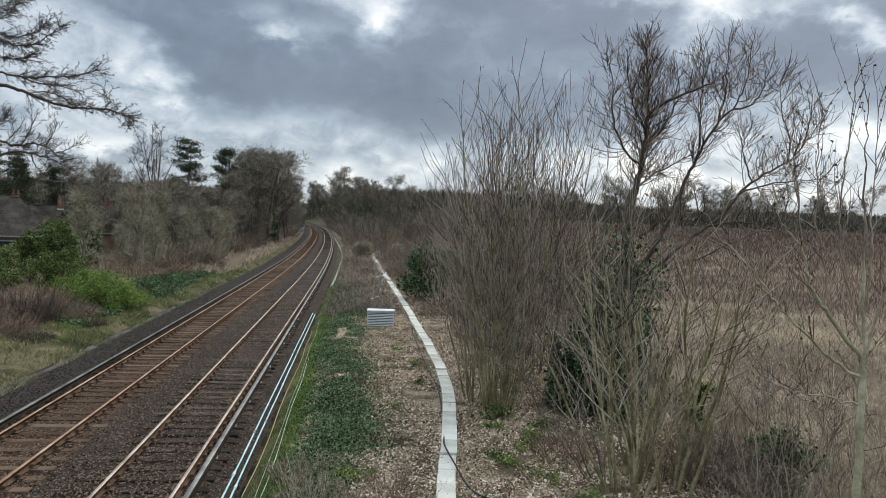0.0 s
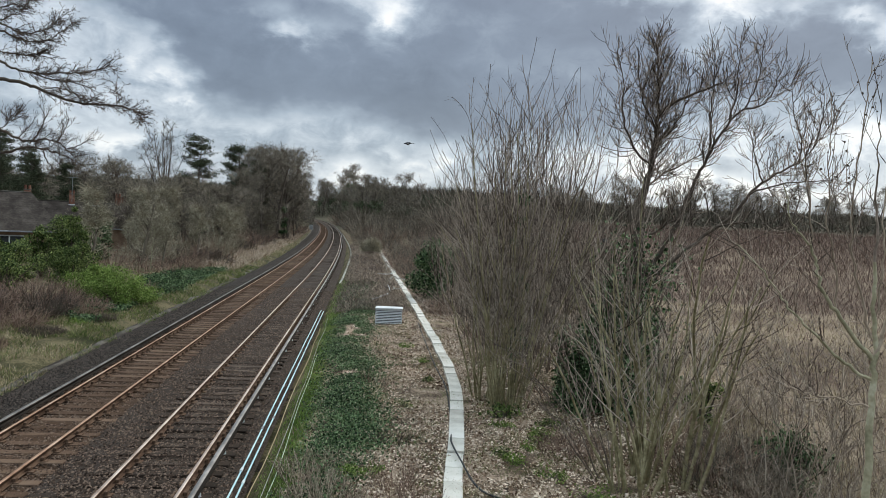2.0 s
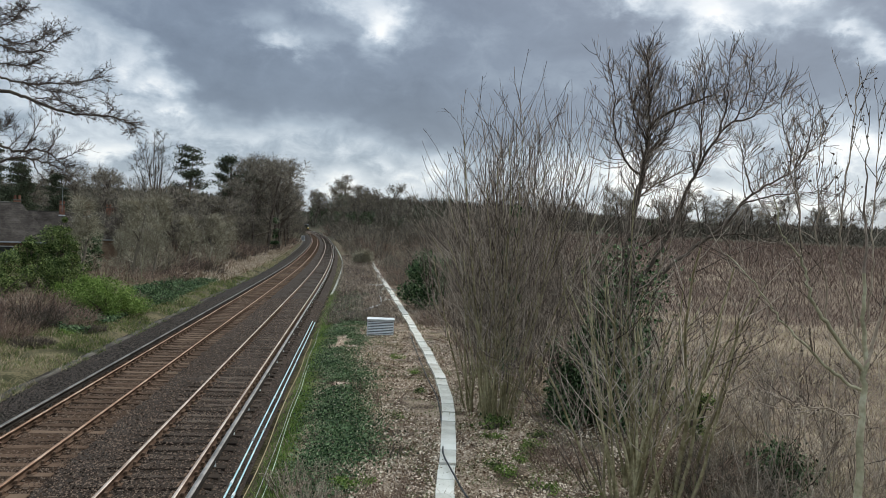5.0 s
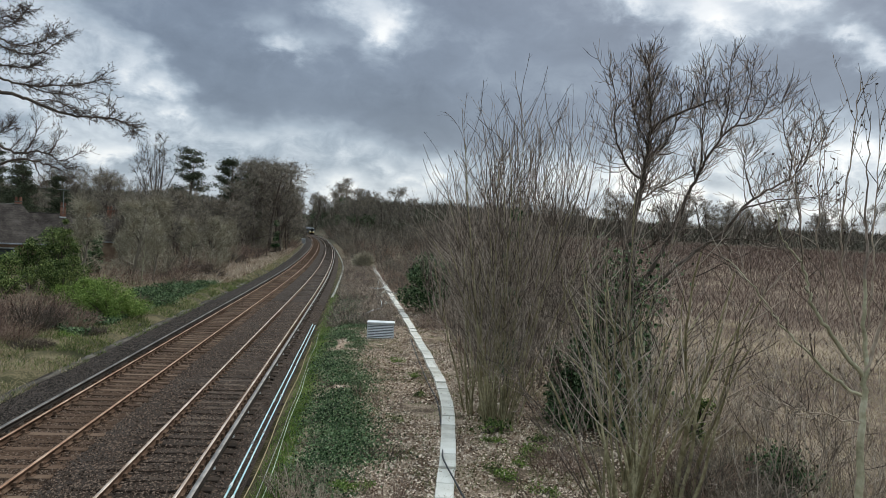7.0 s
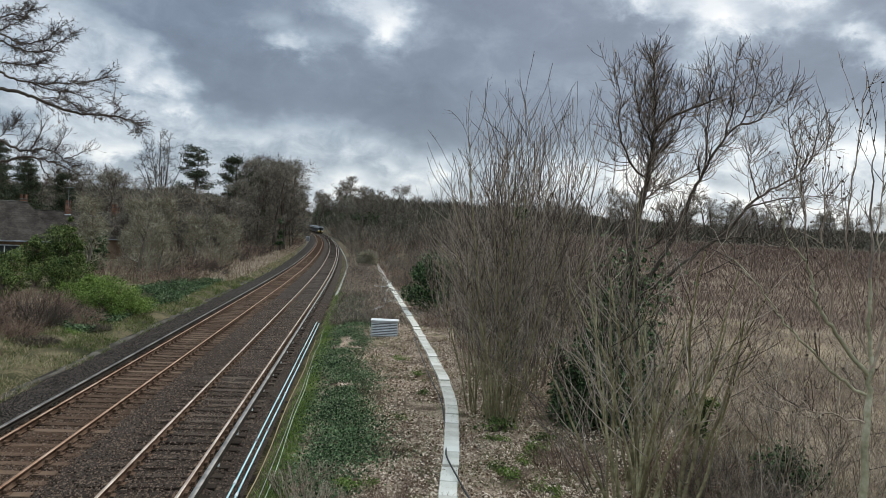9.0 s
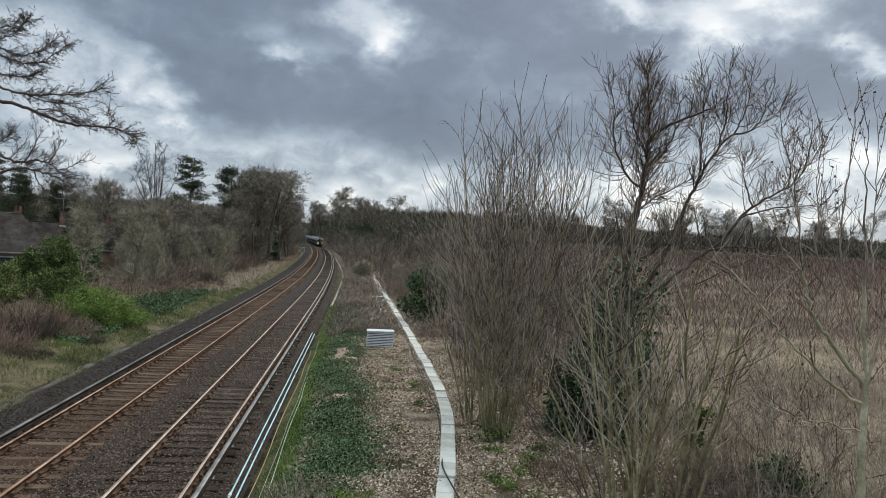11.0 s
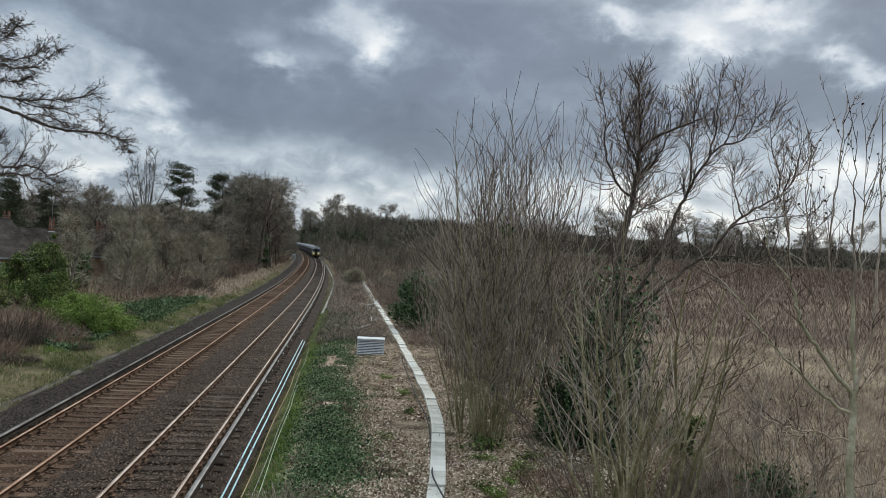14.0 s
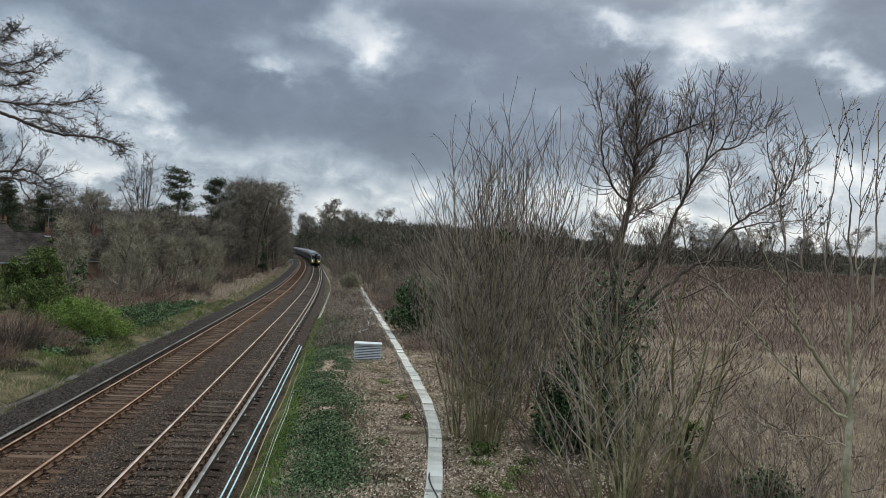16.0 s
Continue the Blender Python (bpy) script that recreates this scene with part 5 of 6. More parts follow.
# ---- houses behind the bank ----
def house(x, y, rot, L, D, eave, ridge, chimneys, label, hip=0.0, windows=()):
    """A house with its front wall at y = 0 of its own space and its ridge along x."""
    base = z0(x, y)
    t = thing("house", pose(x, y, base, 0, 0, rot), label, "house")
    e, r = eave - base, ridge - base
    part("wall", new_box(-L / 2, L / 2, 0, D, -0.3, e, 0.02), M_WALL, t)
    o = 0.45
    n = int(math.hypot(D / 2 + o, r - e) / 0.3)
    for side in (0, 1):
        rows_ = []
        for k in range(n):
            f0, f1 = k / n, (k + 1) / n
            yy = lambda f: (-o + (D / 2 + o) * f) if side == 0 else (D + o - (D / 2 + o) * f)
            zz = lambda f: e - 0.25 + (r - e + 0.25) * f
            hx = lambda f: hip * f
            a, b = min(f0, 1), min(f1, 1)
            q = [(-L / 2 - o, yy(a), zz(a)), (L / 2 + o - hx(a), yy(a), zz(a)), (L / 2 + o - hx(b), yy(b), zz(b)), (-L / 2 - o, yy(b), zz(b))]
            rows_ += [(q[0], q[1]), ((q[0][0], q[0][1], q[0][2] + 0.09), (q[1][0], q[1][1], q[1][2] + 0.09))]
            last = (q[3], q[2])
        rows_.append(last)
        Vs = [v for r_ in rows_ for v in r_]
        Fs = [(2 * i, 2 * i + 1, 2 * i + 3, 2 * i + 2) for i in range(len(rows_) - 1)]
        part("roof_slope", mesh_of("roof_slope", np.array(Vs), np.array(Fs), M_TILE), parent=t)
    bm = bmesh.new()
    for s in (-1, 1):
        q = [(s * L / 2, 0, e), (s * L / 2, D, e), (s * (L / 2) - (hip if s > 0 else 0), D / 2, r - 0.02)]
        bm.faces.new([bm.verts.new(v) for v in q])
    part("gable", bm, M_TILE if hip else M_WALL, t)
    part("ridge", new_box(-L / 2 - o, L / 2 + o - hip, D / 2 - 0.13, D / 2 + 0.13, r - 0.03, r + 0.09, 0.03), M_KERB, t, "grey ridge tiles")
    part("gutter", new_box(-L / 2 - o, L / 2 + o, -o - 0.1, -o, e - 0.25, e - 0.12, 0.02), M_GREYM, t, "grey gutter")
    for wx, ww, wz, wh in windows:
        w = part("window", new_box(wx - ww / 2, wx + ww / 2, -0.05, 0.03, wz, wz + wh, 0.01), M_GLASS, t)
        for s in (-1, 0, 1):
            part("frame", new_box(wx + s * ww / 2 - 0.05, wx + s * ww / 2 + 0.05, -0.09, -0.04, wz - 0.05, wz + wh + 0.05), M_WHITE, w)
        for zz in (wz, wz + wh):
            part("frame", new_box(wx - ww / 2, wx + ww / 2, -0.088, -0.042, zz - 0.05, zz + 0.05), M_WHITE, w)
    for cx, cy, ch, aerial in chimneys:
        c = part("chimney", new_box(cx - 0.3, cx + 0.3, D / 2 + cy - 0.26, D / 2 + cy + 0.26, r - 1.0, r + ch, 0.02), M_BRICK, t, "red brick chimney")
        part("flashing", new_box(cx - 0.36, cx + 0.36, D / 2 + cy - 0.32, D / 2 + cy + 0.32, r - 0.55, r - 0.3, 0.02), M_WHITE, c)
        part("cap", new_box(cx - 0.35, cx + 0.35, D / 2 + cy - 0.31, D / 2 + cy + 0.31, r + ch, r + ch + 0.1, 0.02), M_KERB, c)
        for s in (-0.18, 0.18):
            bm = bmesh.new()
            bmesh.ops.create_cone(bm, cap_ends=True, segments=10, radius1=0.13, radius2=0.10, depth=0.4, matrix=Matrix.Translation((cx + s, D / 2 + cy, r + ch + 0.28)))
            part("chimney_pot", bm, M_BRICK, c)
        if aerial:
            bm = new_box(cx - 0.025, cx + 0.025, D / 2 + cy - 0.33, D / 2 + cy - 0.28, r, r + ch + 2.1)
            box(bm, cx - 0.6, cx + 0.6, D / 2 + cy - 0.33, D / 2 + cy - 0.29, r + ch + 2.0, r + ch + 2.05)
            for k in range(5):
                box(bm, cx - 0.55 + k * 0.27, cx - 0.52 + k * 0.27, D / 2 + cy - 0.6, D / 2 + cy - 0.02, r + ch + 2.0, r + ch + 2.04)
            part("aerial", bm, M_GREYM, c, "television aerial")
    return t


house(-33.0, 64.2, 25, 14, 8.5, 3.0, 6.2, [(4.6, 1.6, 0.25, False)], "cream bungalow with brown tiled roof behind the bushes", 2.6, [(3.2, 2.2, 0.9, 1.3), (0.0, 1.8, 0.9, 1.3), (-3.5, 2.2, 0.9, 1.3)])
house(-35.2, 88.5, 22, 15, 8.5, 2.7, 5.55, [(1.3, -0.4, 0.9, True), (4.0, -0.4, 0.85, False), (6.4, -0.4, 0.8, False)], "bungalow with brown tiled roof and red chimneys", 0.0, [(0, 2, 0.9, 1.2)])
house(-31.5, 108, 20, 15, 8.5, 2.6, 5.3, [(-2.5, -0.3, 0.8, False), (0.8, -0.3, 0.8, False)], "bungalow with brown tiled roof behind bare trees", 0.0, [(0, 2, 0.9, 1.2)])


# ---- the larch that reaches in from the left, and its neighbour ----
def smoothed(pts, r0, r1, rng, jit=0.03, per=5):
    P = np.asarray(pts, float)
    s = np.linspace(0, len(P) - 1, per * (len(P) - 1) + 1)
    Q = np.stack([np.interp(s, np.arange(len(P)), P[:, k]) for k in range(3)], 1)
    for _ in range(3):
        Q[1:-1] = 0.25 * Q[:-2] + 0.5 * Q[1:-1] + 0.25 * Q[2:]
    return Q + rng.normal(size=Q.shape) * jit, np.linspace(r0, r1, len(Q))


def side_shoots(paths, n, length, r, rng, first=0.3, flat=0.5, up=0.1, segs=5):
    out = []
    for P, R in paths:
        for k in range(n):
            f = rng.uniform(first, 1.0) * (len(P) - 1.01)
            i = int(f)
            d = turned(unit(P[i + 1] - P[i]), rng.uniform(0.5, 1.1), rng)
            d = unit(d * np.array([1, 1, 1 - flat]) + np.array([0, 0, up]))
            out.append(stem(rng, P[i] + (P[i + 1] - P[i]) * (f - i), d, length * rng.uniform(0.4, 1.2), r, r * 0.4, segs, 0.1, 0.02))
    return out


def build_larch():
    rng = np.random.default_rng(71)
    bx, by = -16.6, 29.0
    t = thing("larch", pose(0, 0, 0), "bare larch with drooping twigs and small cones", "tree")
    trunk = stem(rng, (bx, by, z0(bx, by) - 0.2), (0, 0, 1), 19, 0.34, 0.05, 12, 0.01, 0.02)
    part("trunk", mesh_of("trunk", *tubes([trunk], 10), M_BARK, True), parent=t)
    limbs = [
        ([(-15.23, 29.60, 10.27), (-14.01, 29.58, 10.10), (-13.19, 29.56, 9.98), (-12.56, 29.54, 9.80), (-11.72, 29.52, 9.46), (-11.09, 29.50, 9.35), (-10.36, 29.48, 9.33), (-9.62, 29.46, 9.33), (-9.09, 29.44, 9.20), (-8.81, 29.42, 8.98), (-8.71, 29.40, 8.77)], 0.085, 0.012),
        ([(-15.40, 29.90, 11.18), (-14.16, 29.86, 10.80), (-13.73, 29.82, 10.57), (-13.09, 29.79, 10.45), (-12.56, 29.75, 10.39), (-11.82, 29.71, 10.46), (-10.98, 29.68, 10.53), (-10.28, 29.64, 10.76), (-10.00, 29.60, 10.84)], 0.06, 0.01),
        ([(-15.42, 29.90, 12.45), (-14.18, 29.87, 11.96), (-13.55, 29.83, 11.72), (-12.91, 29.80, 11.58), (-12.39, 29.77, 11.68), (-11.97, 29.73, 12.02), (-11.55, 29.70, 12.37)], 0.05, 0.01),
        ([(-15.58, 30.20, 12.74), (-14.33, 30.17, 12.32), (-13.90, 30.13, 12.09), (-13.36, 30.10, 11.97), (-12.73, 30.07, 12.11), (-12.30, 30.03, 12.35), (-12.11, 30.00, 12.57)], 0.045, 0.01),
        ([(-15.63, 30.30, 12.22), (-14.38, 30.28, 12.46), (-13.86, 30.25, 12.73), (-13.54, 30.23, 13.00), (-13.25, 30.20, 13.32)], 0.04, 0.01),
        ([(-15.74, 30.50, 12.70), (-14.48, 30.47, 13.00), (-13.95, 30.43, 13.16), (-13.50, 30.40, 13.49)], 0.04, 0.01),
        ([(-12.48, 29.60, 9.83), (-11.94, 29.52, 9.90), (-11.54, 29.45, 9.78), (-11.05, 29.38, 9.63), (-10.65, 29.30, 9.35)], 0.025, 0.01),
        ([(-15.51, 30.10, 11.32), (-14.25, 30.05, 11.22), (-13.61, 30.00, 11.13), (-12.97, 29.95, 11.12), (-12.43, 29.90, 11.27)], 0.04, 0.01),
        ([(-12.85, 29.70, 10.41), (-12.19, 29.63, 10.16), (-11.55, 29.55, 10.19), (-10.89, 29.48, 10.00), (-10.55, 29.40, 9.80)], 0.02, 0.009),
        ([(-9.81, 29.40, 9.33), (-9.50, 29.37, 9.60), (-9.70, 29.33, 9.88), (-9.84, 29.30, 10.21)], 0.018, 0.008)]
    for p, a, b in limbs:
        if p[0][0] < -14.5:
            p.insert(0, (bx, by, p[0][2] - 0.1))
        P, R = smoothed(p, a, b, rng, 0.02)
        P = np.asarray(P)
        run = float(np.linalg.norm(np.diff(P, axis=0), axis=1).sum())
        sub = side_shoots([(P, R)], int(run * 9), 0.62, 0.011, rng, 0.35 if run > 4 else 0.1, 0.35, -0.02)
        sub2 = side_shoots(sub, 4, 0.3, 0.007, rng, 0.2, 0.2, -0.12, 4)
        br = part("bough", mesh_of("bough", *tubes([(P, R)], 7), M_BARKDARK, True), parent=t)
        part("spray", mesh_of("spray", *merge(tubes(sub, 4), tubes(sub2, 3), twigs(sub2, 4, 0.08, 0.007, rng, 0.9, -0.1, bent=False), twigs(sub, 7, 0.08, 0.007, rng, 0.9, 0.0, bent=False), twigs([(P, R)] * int(run * 7), 1, 0.3, 0.006, rng, 0.7, 0.5, 0.35)), M_BARKDARK), parent=br)["kind"] = "stuff"
        C = np.concatenate([q[rng.integers(1, len(q), 2)] for q, _ in sub2]) + rng.normal(size=(2 * len(sub2), 3)) * 0.03
        part("cone_spray", mesh_of("cone_spray", *leaf_quads(C[::3], 0.042, rng, 0, 1.0), M_BARKDARK), parent=br)["kind"] = "stuff"
    t = thing("bare_tree", pose(0, 0, 0), "bare dark tree reaching over the bank", "tree")
    bx, by = -18.5, 32.0
    trunk = stem(rng, (bx, by, z0(bx, by) - 0.2), (0, 0, 1), 12, 0.24, 0.05, 10, 0.02, 0.02)
    part("trunk", mesh_of("trunk", *tubes([trunk], 9), M_BARKDARK, True), parent=t)
    for p, a, b in [
        ([(-16.34, 31.80, 8.80), (-15.00, 31.76, 8.37), (-14.54, 31.71, 8.14), (-13.97, 31.67, 7.89), (-13.30, 31.63, 8.09), (-12.73, 31.59, 8.02), (-12.31, 31.54, 7.69), (-11.90, 31.50, 7.30)], 0.075, 0.012),
        ([(-16.41, 32.00, 7.21), (-15.07, 31.94, 7.44), (-14.61, 31.89, 7.53), (-13.93, 31.83, 7.75), (-13.35, 31.77, 7.66), (-12.77, 31.71, 7.54), (-12.07, 31.66, 7.30), (-11.69, 31.60, 7.04)], 0.07, 0.012),
        ([(-13.83, 31.70, 7.85), (-13.54, 31.67, 8.24), (-13.31, 31.63, 8.62), (-13.25, 31.60, 9.30)], 0.035, 0.008),
        ([(-12.73, 31.60, 8.02), (-12.48, 31.60, 8.38), (-12.27, 31.60, 8.97)], 0.03, 0.008),
        ([(-12.33, 31.60, 7.70), (-11.83, 31.55, 7.88), (-11.37, 31.50, 8.18)], 0.025, 0.008),
        ([(-15.02, 31.80, 8.37), (-14.70, 31.80, 8.74), (-14.38, 31.80, 9.03)], 0.025, 0.008),
        ([(-13.32, 31.70, 7.65), (-13.09, 31.70, 7.13), (-12.86, 31.70, 6.80)], 0.03, 0.008),
        ([(-14.32, 31.70, 8.03), (-13.99, 31.70, 8.40), (-13.67, 31.70, 8.79)], 0.022, 0.007)]:
        if p[0][0] < -15:
            p.insert(0, (bx, by, p[0][2] - 0.5))
        P, R = smoothed(p, a, b, rng, 0.02)
        run = float(np.linalg.norm(np.diff(np.asarray(P), axis=0), axis=1).sum())
        sub = side_shoots([(P, R)], int(run * 9), 0.62, 0.0095, rng, 0.4 if run > 4 else 0.15, 0.0, 0.35)
        sub2 = side_shoots(sub, 4, 0.32, 0.0065, rng, 0.3, 0.0, 0.2, 4)
        br = part("bough", mesh_of("bough", *tubes([(P, R)], 7), M_BARKDARK, True), parent=t)
        part("spray", mesh_of("spray", *merge(tubes(sub, 4), tubes(sub2, 3), twigs(sub2, 2, 0.14, 0.006, rng, 0.5, 0.2, bent=False)), M_BARKDARK), parent=br)["kind"] = "stuff"


build_larch()


# ---- the young pale-stemmed tree close to the bridge ----
def build_near_tree():
    rng = np.random.default_rng(81)
    t = thing("sapling", pose(0, 0, 0), "young pale green-barked tree with stout upright shoots", "tree")
    limbs = [
        ([(6.26, 8.20, 2.24), (6.25, 8.24, 3.22), (6.27, 8.26, 3.78), (6.28, 8.27, 4.13), (6.24, 8.29, 4.61), (6.22, 8.31, 5.17), (6.23, 8.33, 5.73), (6.19, 8.36, 6.21), (6.21, 8.38, 6.84), (6.22, 8.40, 7.33)], 0.056, 0.006),
        ([(6.24, 8.26, 3.81), (5.88, 8.31, 4.04), (5.63, 8.35, 4.27), (5.27, 8.40, 4.57), (5.09, 8.44, 4.84), (4.83, 8.48, 5.15), (4.51, 8.53, 5.45)], 0.022, 0.006),
        ([(6.24, 8.27, 4.11), (6.01, 8.31, 4.32), (5.79, 8.35, 4.66), (5.60, 8.38, 4.90), (5.53, 8.40, 5.14), (5.48, 8.41, 5.35), (5.37, 8.43, 5.55), (5.16, 8.46, 5.72), (5.09, 8.49, 6.17)], 0.03, 0.007),
        ([(6.26, 8.27, 4.11), (6.40, 8.27, 4.48), (6.50, 8.27, 4.90), (6.52, 8.30, 5.74), (6.53, 8.34, 6.72), (6.54, 8.37, 7.69)], 0.028, 0.005),
        ([(6.25, 8.28, 4.33), (6.05, 8.32, 4.88), (5.90, 8.36, 5.44), (5.93, 8.39, 6.13), (6.02, 8.41, 6.98), (6.08, 8.43, 7.78)], 0.017, 0.005),
        ([(5.79, 8.35, 4.66), (5.75, 8.37, 5.22), (5.62, 8.41, 5.70), (5.62, 8.43, 6.40), (5.62, 8.47, 7.31)], 0.013, 0.004),
        ([(5.48, 8.41, 5.35), (5.41, 8.44, 5.83), (5.34, 8.46, 6.39), (5.29, 8.49, 6.81)], 0.014, 0.005),
        ([(6.26, 8.29, 4.61), (6.34, 8.30, 5.17), (6.30, 8.33, 5.73), (6.32, 8.35, 6.43), (6.35, 8.38, 7.20)], 0.014, 0.004),
        ([(6.25, 8.25, 3.50), (5.82, 8.30, 3.58), (5.41, 8.35, 3.64), (5.16, 8.39, 3.73)], 0.012, 0.005)]
    limbs[0][0].insert(0, (limbs[0][0][0][0], limbs[0][0][0][1] + 0.1, z0(*limbs[0][0][0][:2]) - 0.1))
    paths = [smoothed(p, a, b, rng, 0.012) for p, a, b in limbs]
    P, R = paths[0]
    R = 0.004 + 0.052 * np.linspace(1, 0, len(P)) ** 1.25
    c = int(len(P) * 0.62)
    part("trunk", mesh_of("trunk", *tubes([(P[:c + 1], R[:c + 1])], 10), M_BARKPALE, True), parent=t)
    # top of the same trunk, coloured dark as it looks backlit against the sky
    part("leader", mesh_of("leader", *tubes([(P[c:], R[c:])], 7), M_SHOOT, True), parent=t)
    for p in paths[1:]:
        part("limb", mesh_of("limb", *tubes([p], 7), M_BARKPALE if p[1][0] > 0.02 and p[0][-1][2] < 6.3 else M_BARK, True), parent=t)
    sub = side_shoots(paths, 13, 0.8, 0.0056, rng, 0.25, 0.1, 0.6, 6)
    buds = np.concatenate([p[rng.integers(1, len(p), 3)] for p, _ in sub])
    part("spray", mesh_of("spray", *merge(tubes(sub, 4), twigs(sub, 3, 0.16, 0.004, rng, 0.5, 0.4)), M_SHOOT), parent=t)["kind"] = "stuff"
    part("bud_spray", mesh_of("bud_spray", *leaf_quads(buds, 0.03, rng, 0, 1.0), M_BARKDARK), parent=t)["kind"] = "stuff"


build_near_tree()
# thin upright saplings and low shrubs between the thicket and the field
for k, (x, y, n, h, sp, b) in enumerate([(8.3, 13.0, 5, 3.6, 16, 0.5), (7.5, 11.2, 5, 3.0, 20, 0.5), (9.6, 13.8, 6, 3.6, 14, 0.7), (10.4, 15.5, 6, 3.8, 16, 0.8), (11.6, 19.0, 6, 4.0, 20, 0.6), (9.2, 14.6, 3, 5.0, 10, 0.3),
                                         (13.4, 24.0, 6, 3.4, 24, 0.8), (12.4, 15.8, 5, 4.6, 12, 0.4), (9.0, 12.2, 6, 2.6, 14, 0.6), (10.3, 13.2, 7, 3.0, 14, 0.8), (8.7, 11.2, 5, 2.4, 16, 0.5), (11.2, 14.4, 6, 3.2, 14, 0.8)]):
    stool(200 + k, x, y, n, h, sp, "slender bare saplings with reddish brown shoots", 0.016, b, 5, (0, 0), 3, (M_BARK, M_SHOOT if k < 8 else M_BARK), "sapling_clump", 0.07)
# grey tangles of dead stems
o = clump(299, 300, 1.5, 0.9, "bramble_tangle", "fine grey tangle of dead twigs beside the shrub", "bramble", M_TWIGFAR, 0.005, 0.8, 7, 0.16, 0.0)
o.matrix_basis = pose(8.3, 15.0, z0(8.3, 15.0))
for k, (x, y, h, r) in enumerate([(7.8, 15.6, 1.7, 1.2), (8.6, 13.4, 1.4, 1.1), (5.2, 17.2, 0.8, 0.8), (9.8, 16.8, 1.5, 1.3), (6.9, 12.0, 1.2, 0.9), (11.4, 21.5, 1.6, 1.6), (6.4, 33.5, 1.4, 1.6), (5.2, 28.8, 1.0, 1.0), (9.2, 28.0, 2.0, 2.0), (8.0, 36.0, 2.2, 2.0), (5.0, 42.5, 1.3, 1.3), (6.2, 47.0, 1.8, 1.5)]):
    o = clump(300 + k, 110, h, r, "bramble_tangle", "tangle of dead grey-brown bramble stems", "bramble", M_BARK if k % 2 else M_TWIGRED, 0.007, 0.9, 5, 0.2, -0.03)
    o.matrix_basis = pose(x, y, z0(x, y))


# ---- evergreens ----
def ivy_mound(seed, x, y, h, r, n, size, label, name="ivy_bush", material=None, lumps=12, lobe=(0.35, 0.6)):
    o = leafy(seed, n, h, r, size, name, label, "bush", material or M_IVY, lumps, lobe)
    o.matrix_basis = pose(x, y, z0(x, y))
    return o


def ivy_spire(seed, x, y, h, r, n, size, label):
    """Ivy over a clump of dead stems: a lobed cone of leaves, hollow and uneven."""
    rng = np.random.default_rng(seed)
    t = thing("ivy_bush", pose(x, y, z0(x, y)), label, "bush")
    stems, C = [], []
    for k in range(16):
        a, q = rng.uniform(0, 6.28), r * math.sqrt(rng.uniform(0, 1))
        top = h * (1 - 0.75 * q / r) * rng.uniform(0.75, 1.05)
        P, R = stem(rng, (q * math.cos(a), q * math.sin(a), -0.1), unit((-0.25 * math.cos(a) * q / r, -0.25 * math.sin(a) * q / r, 1)), top, 0.04, 0.015, 8, 0.06, 0.02)
        stems.append((P, R))
        m = n // 16
        f = rng.uniform(0.08, 1, m) * 7.99
        i = f.astype(int)
        c = P[i] + (P[i + 1] - P[i]) * (f - i)[:, None]
        v = rng.normal(size=(m, 3))
        v /= np.linalg.norm(v, axis=1, keepdims=True)
        C.append(c + v * (0.12 + 0.36 * np.abs(np.sin(f * 2.3 + k))[:, None]) * rng.uniform(0.5, 1.1, (m, 1)))
    C = np.concatenate(C)
    part("woody_frame", mesh_of("woody_frame", *tubes(stems, 4), M_BARKDARK), parent=t)
    part("leaves", mesh_of("leaves", *leaf_quads(C[C[:, 2] > 0], size, rng, 0.1, 1.3), M_IVY), parent=t)["kind"] = "stuff"


ivy_mound(401, 5.0, 50.5, 4.3, 1.75, 9500, 0.16, "dark ivy-smothered stump beside the trough")
ivy_spire(402, 7.7, 21.4, 5.3, 1.75, 15000, 0.12, "dark ivy climbing through the thicket")
ivy_spire(408, 6.75, 21.2, 3.5, 0.95, 4800, 0.11, "dark ivy climbing through the thicket")
ivy_mound(403, 9.6, 19.2, 1.9, 0.5, 1300, 0.085, "small bright ivy bush in the scrub", material=M_LEAFDARK)
ivy_mound(404, 9.5, 14.9, 1.3, 0.85, 2200, 0.085, "low dark ivy bush at the field edge")
ivy_mound(405, 4.1, 20.2, 0.28, 0.7, 320, 0.10, "low ivy round the foot of the shrub", material=M_LEAFDARK)
ivy_mound(406, 5.35, 24.6, 7.3, 0.42, 4200, 0.11, "slender ivy-covered trunk in the thicket", "ivy_column")
ivy_mound(407, -15.7, 142.5, 7.4, 0.75, 2200, 0.30, "ivy-covered trunk beside the line", "ivy_column")
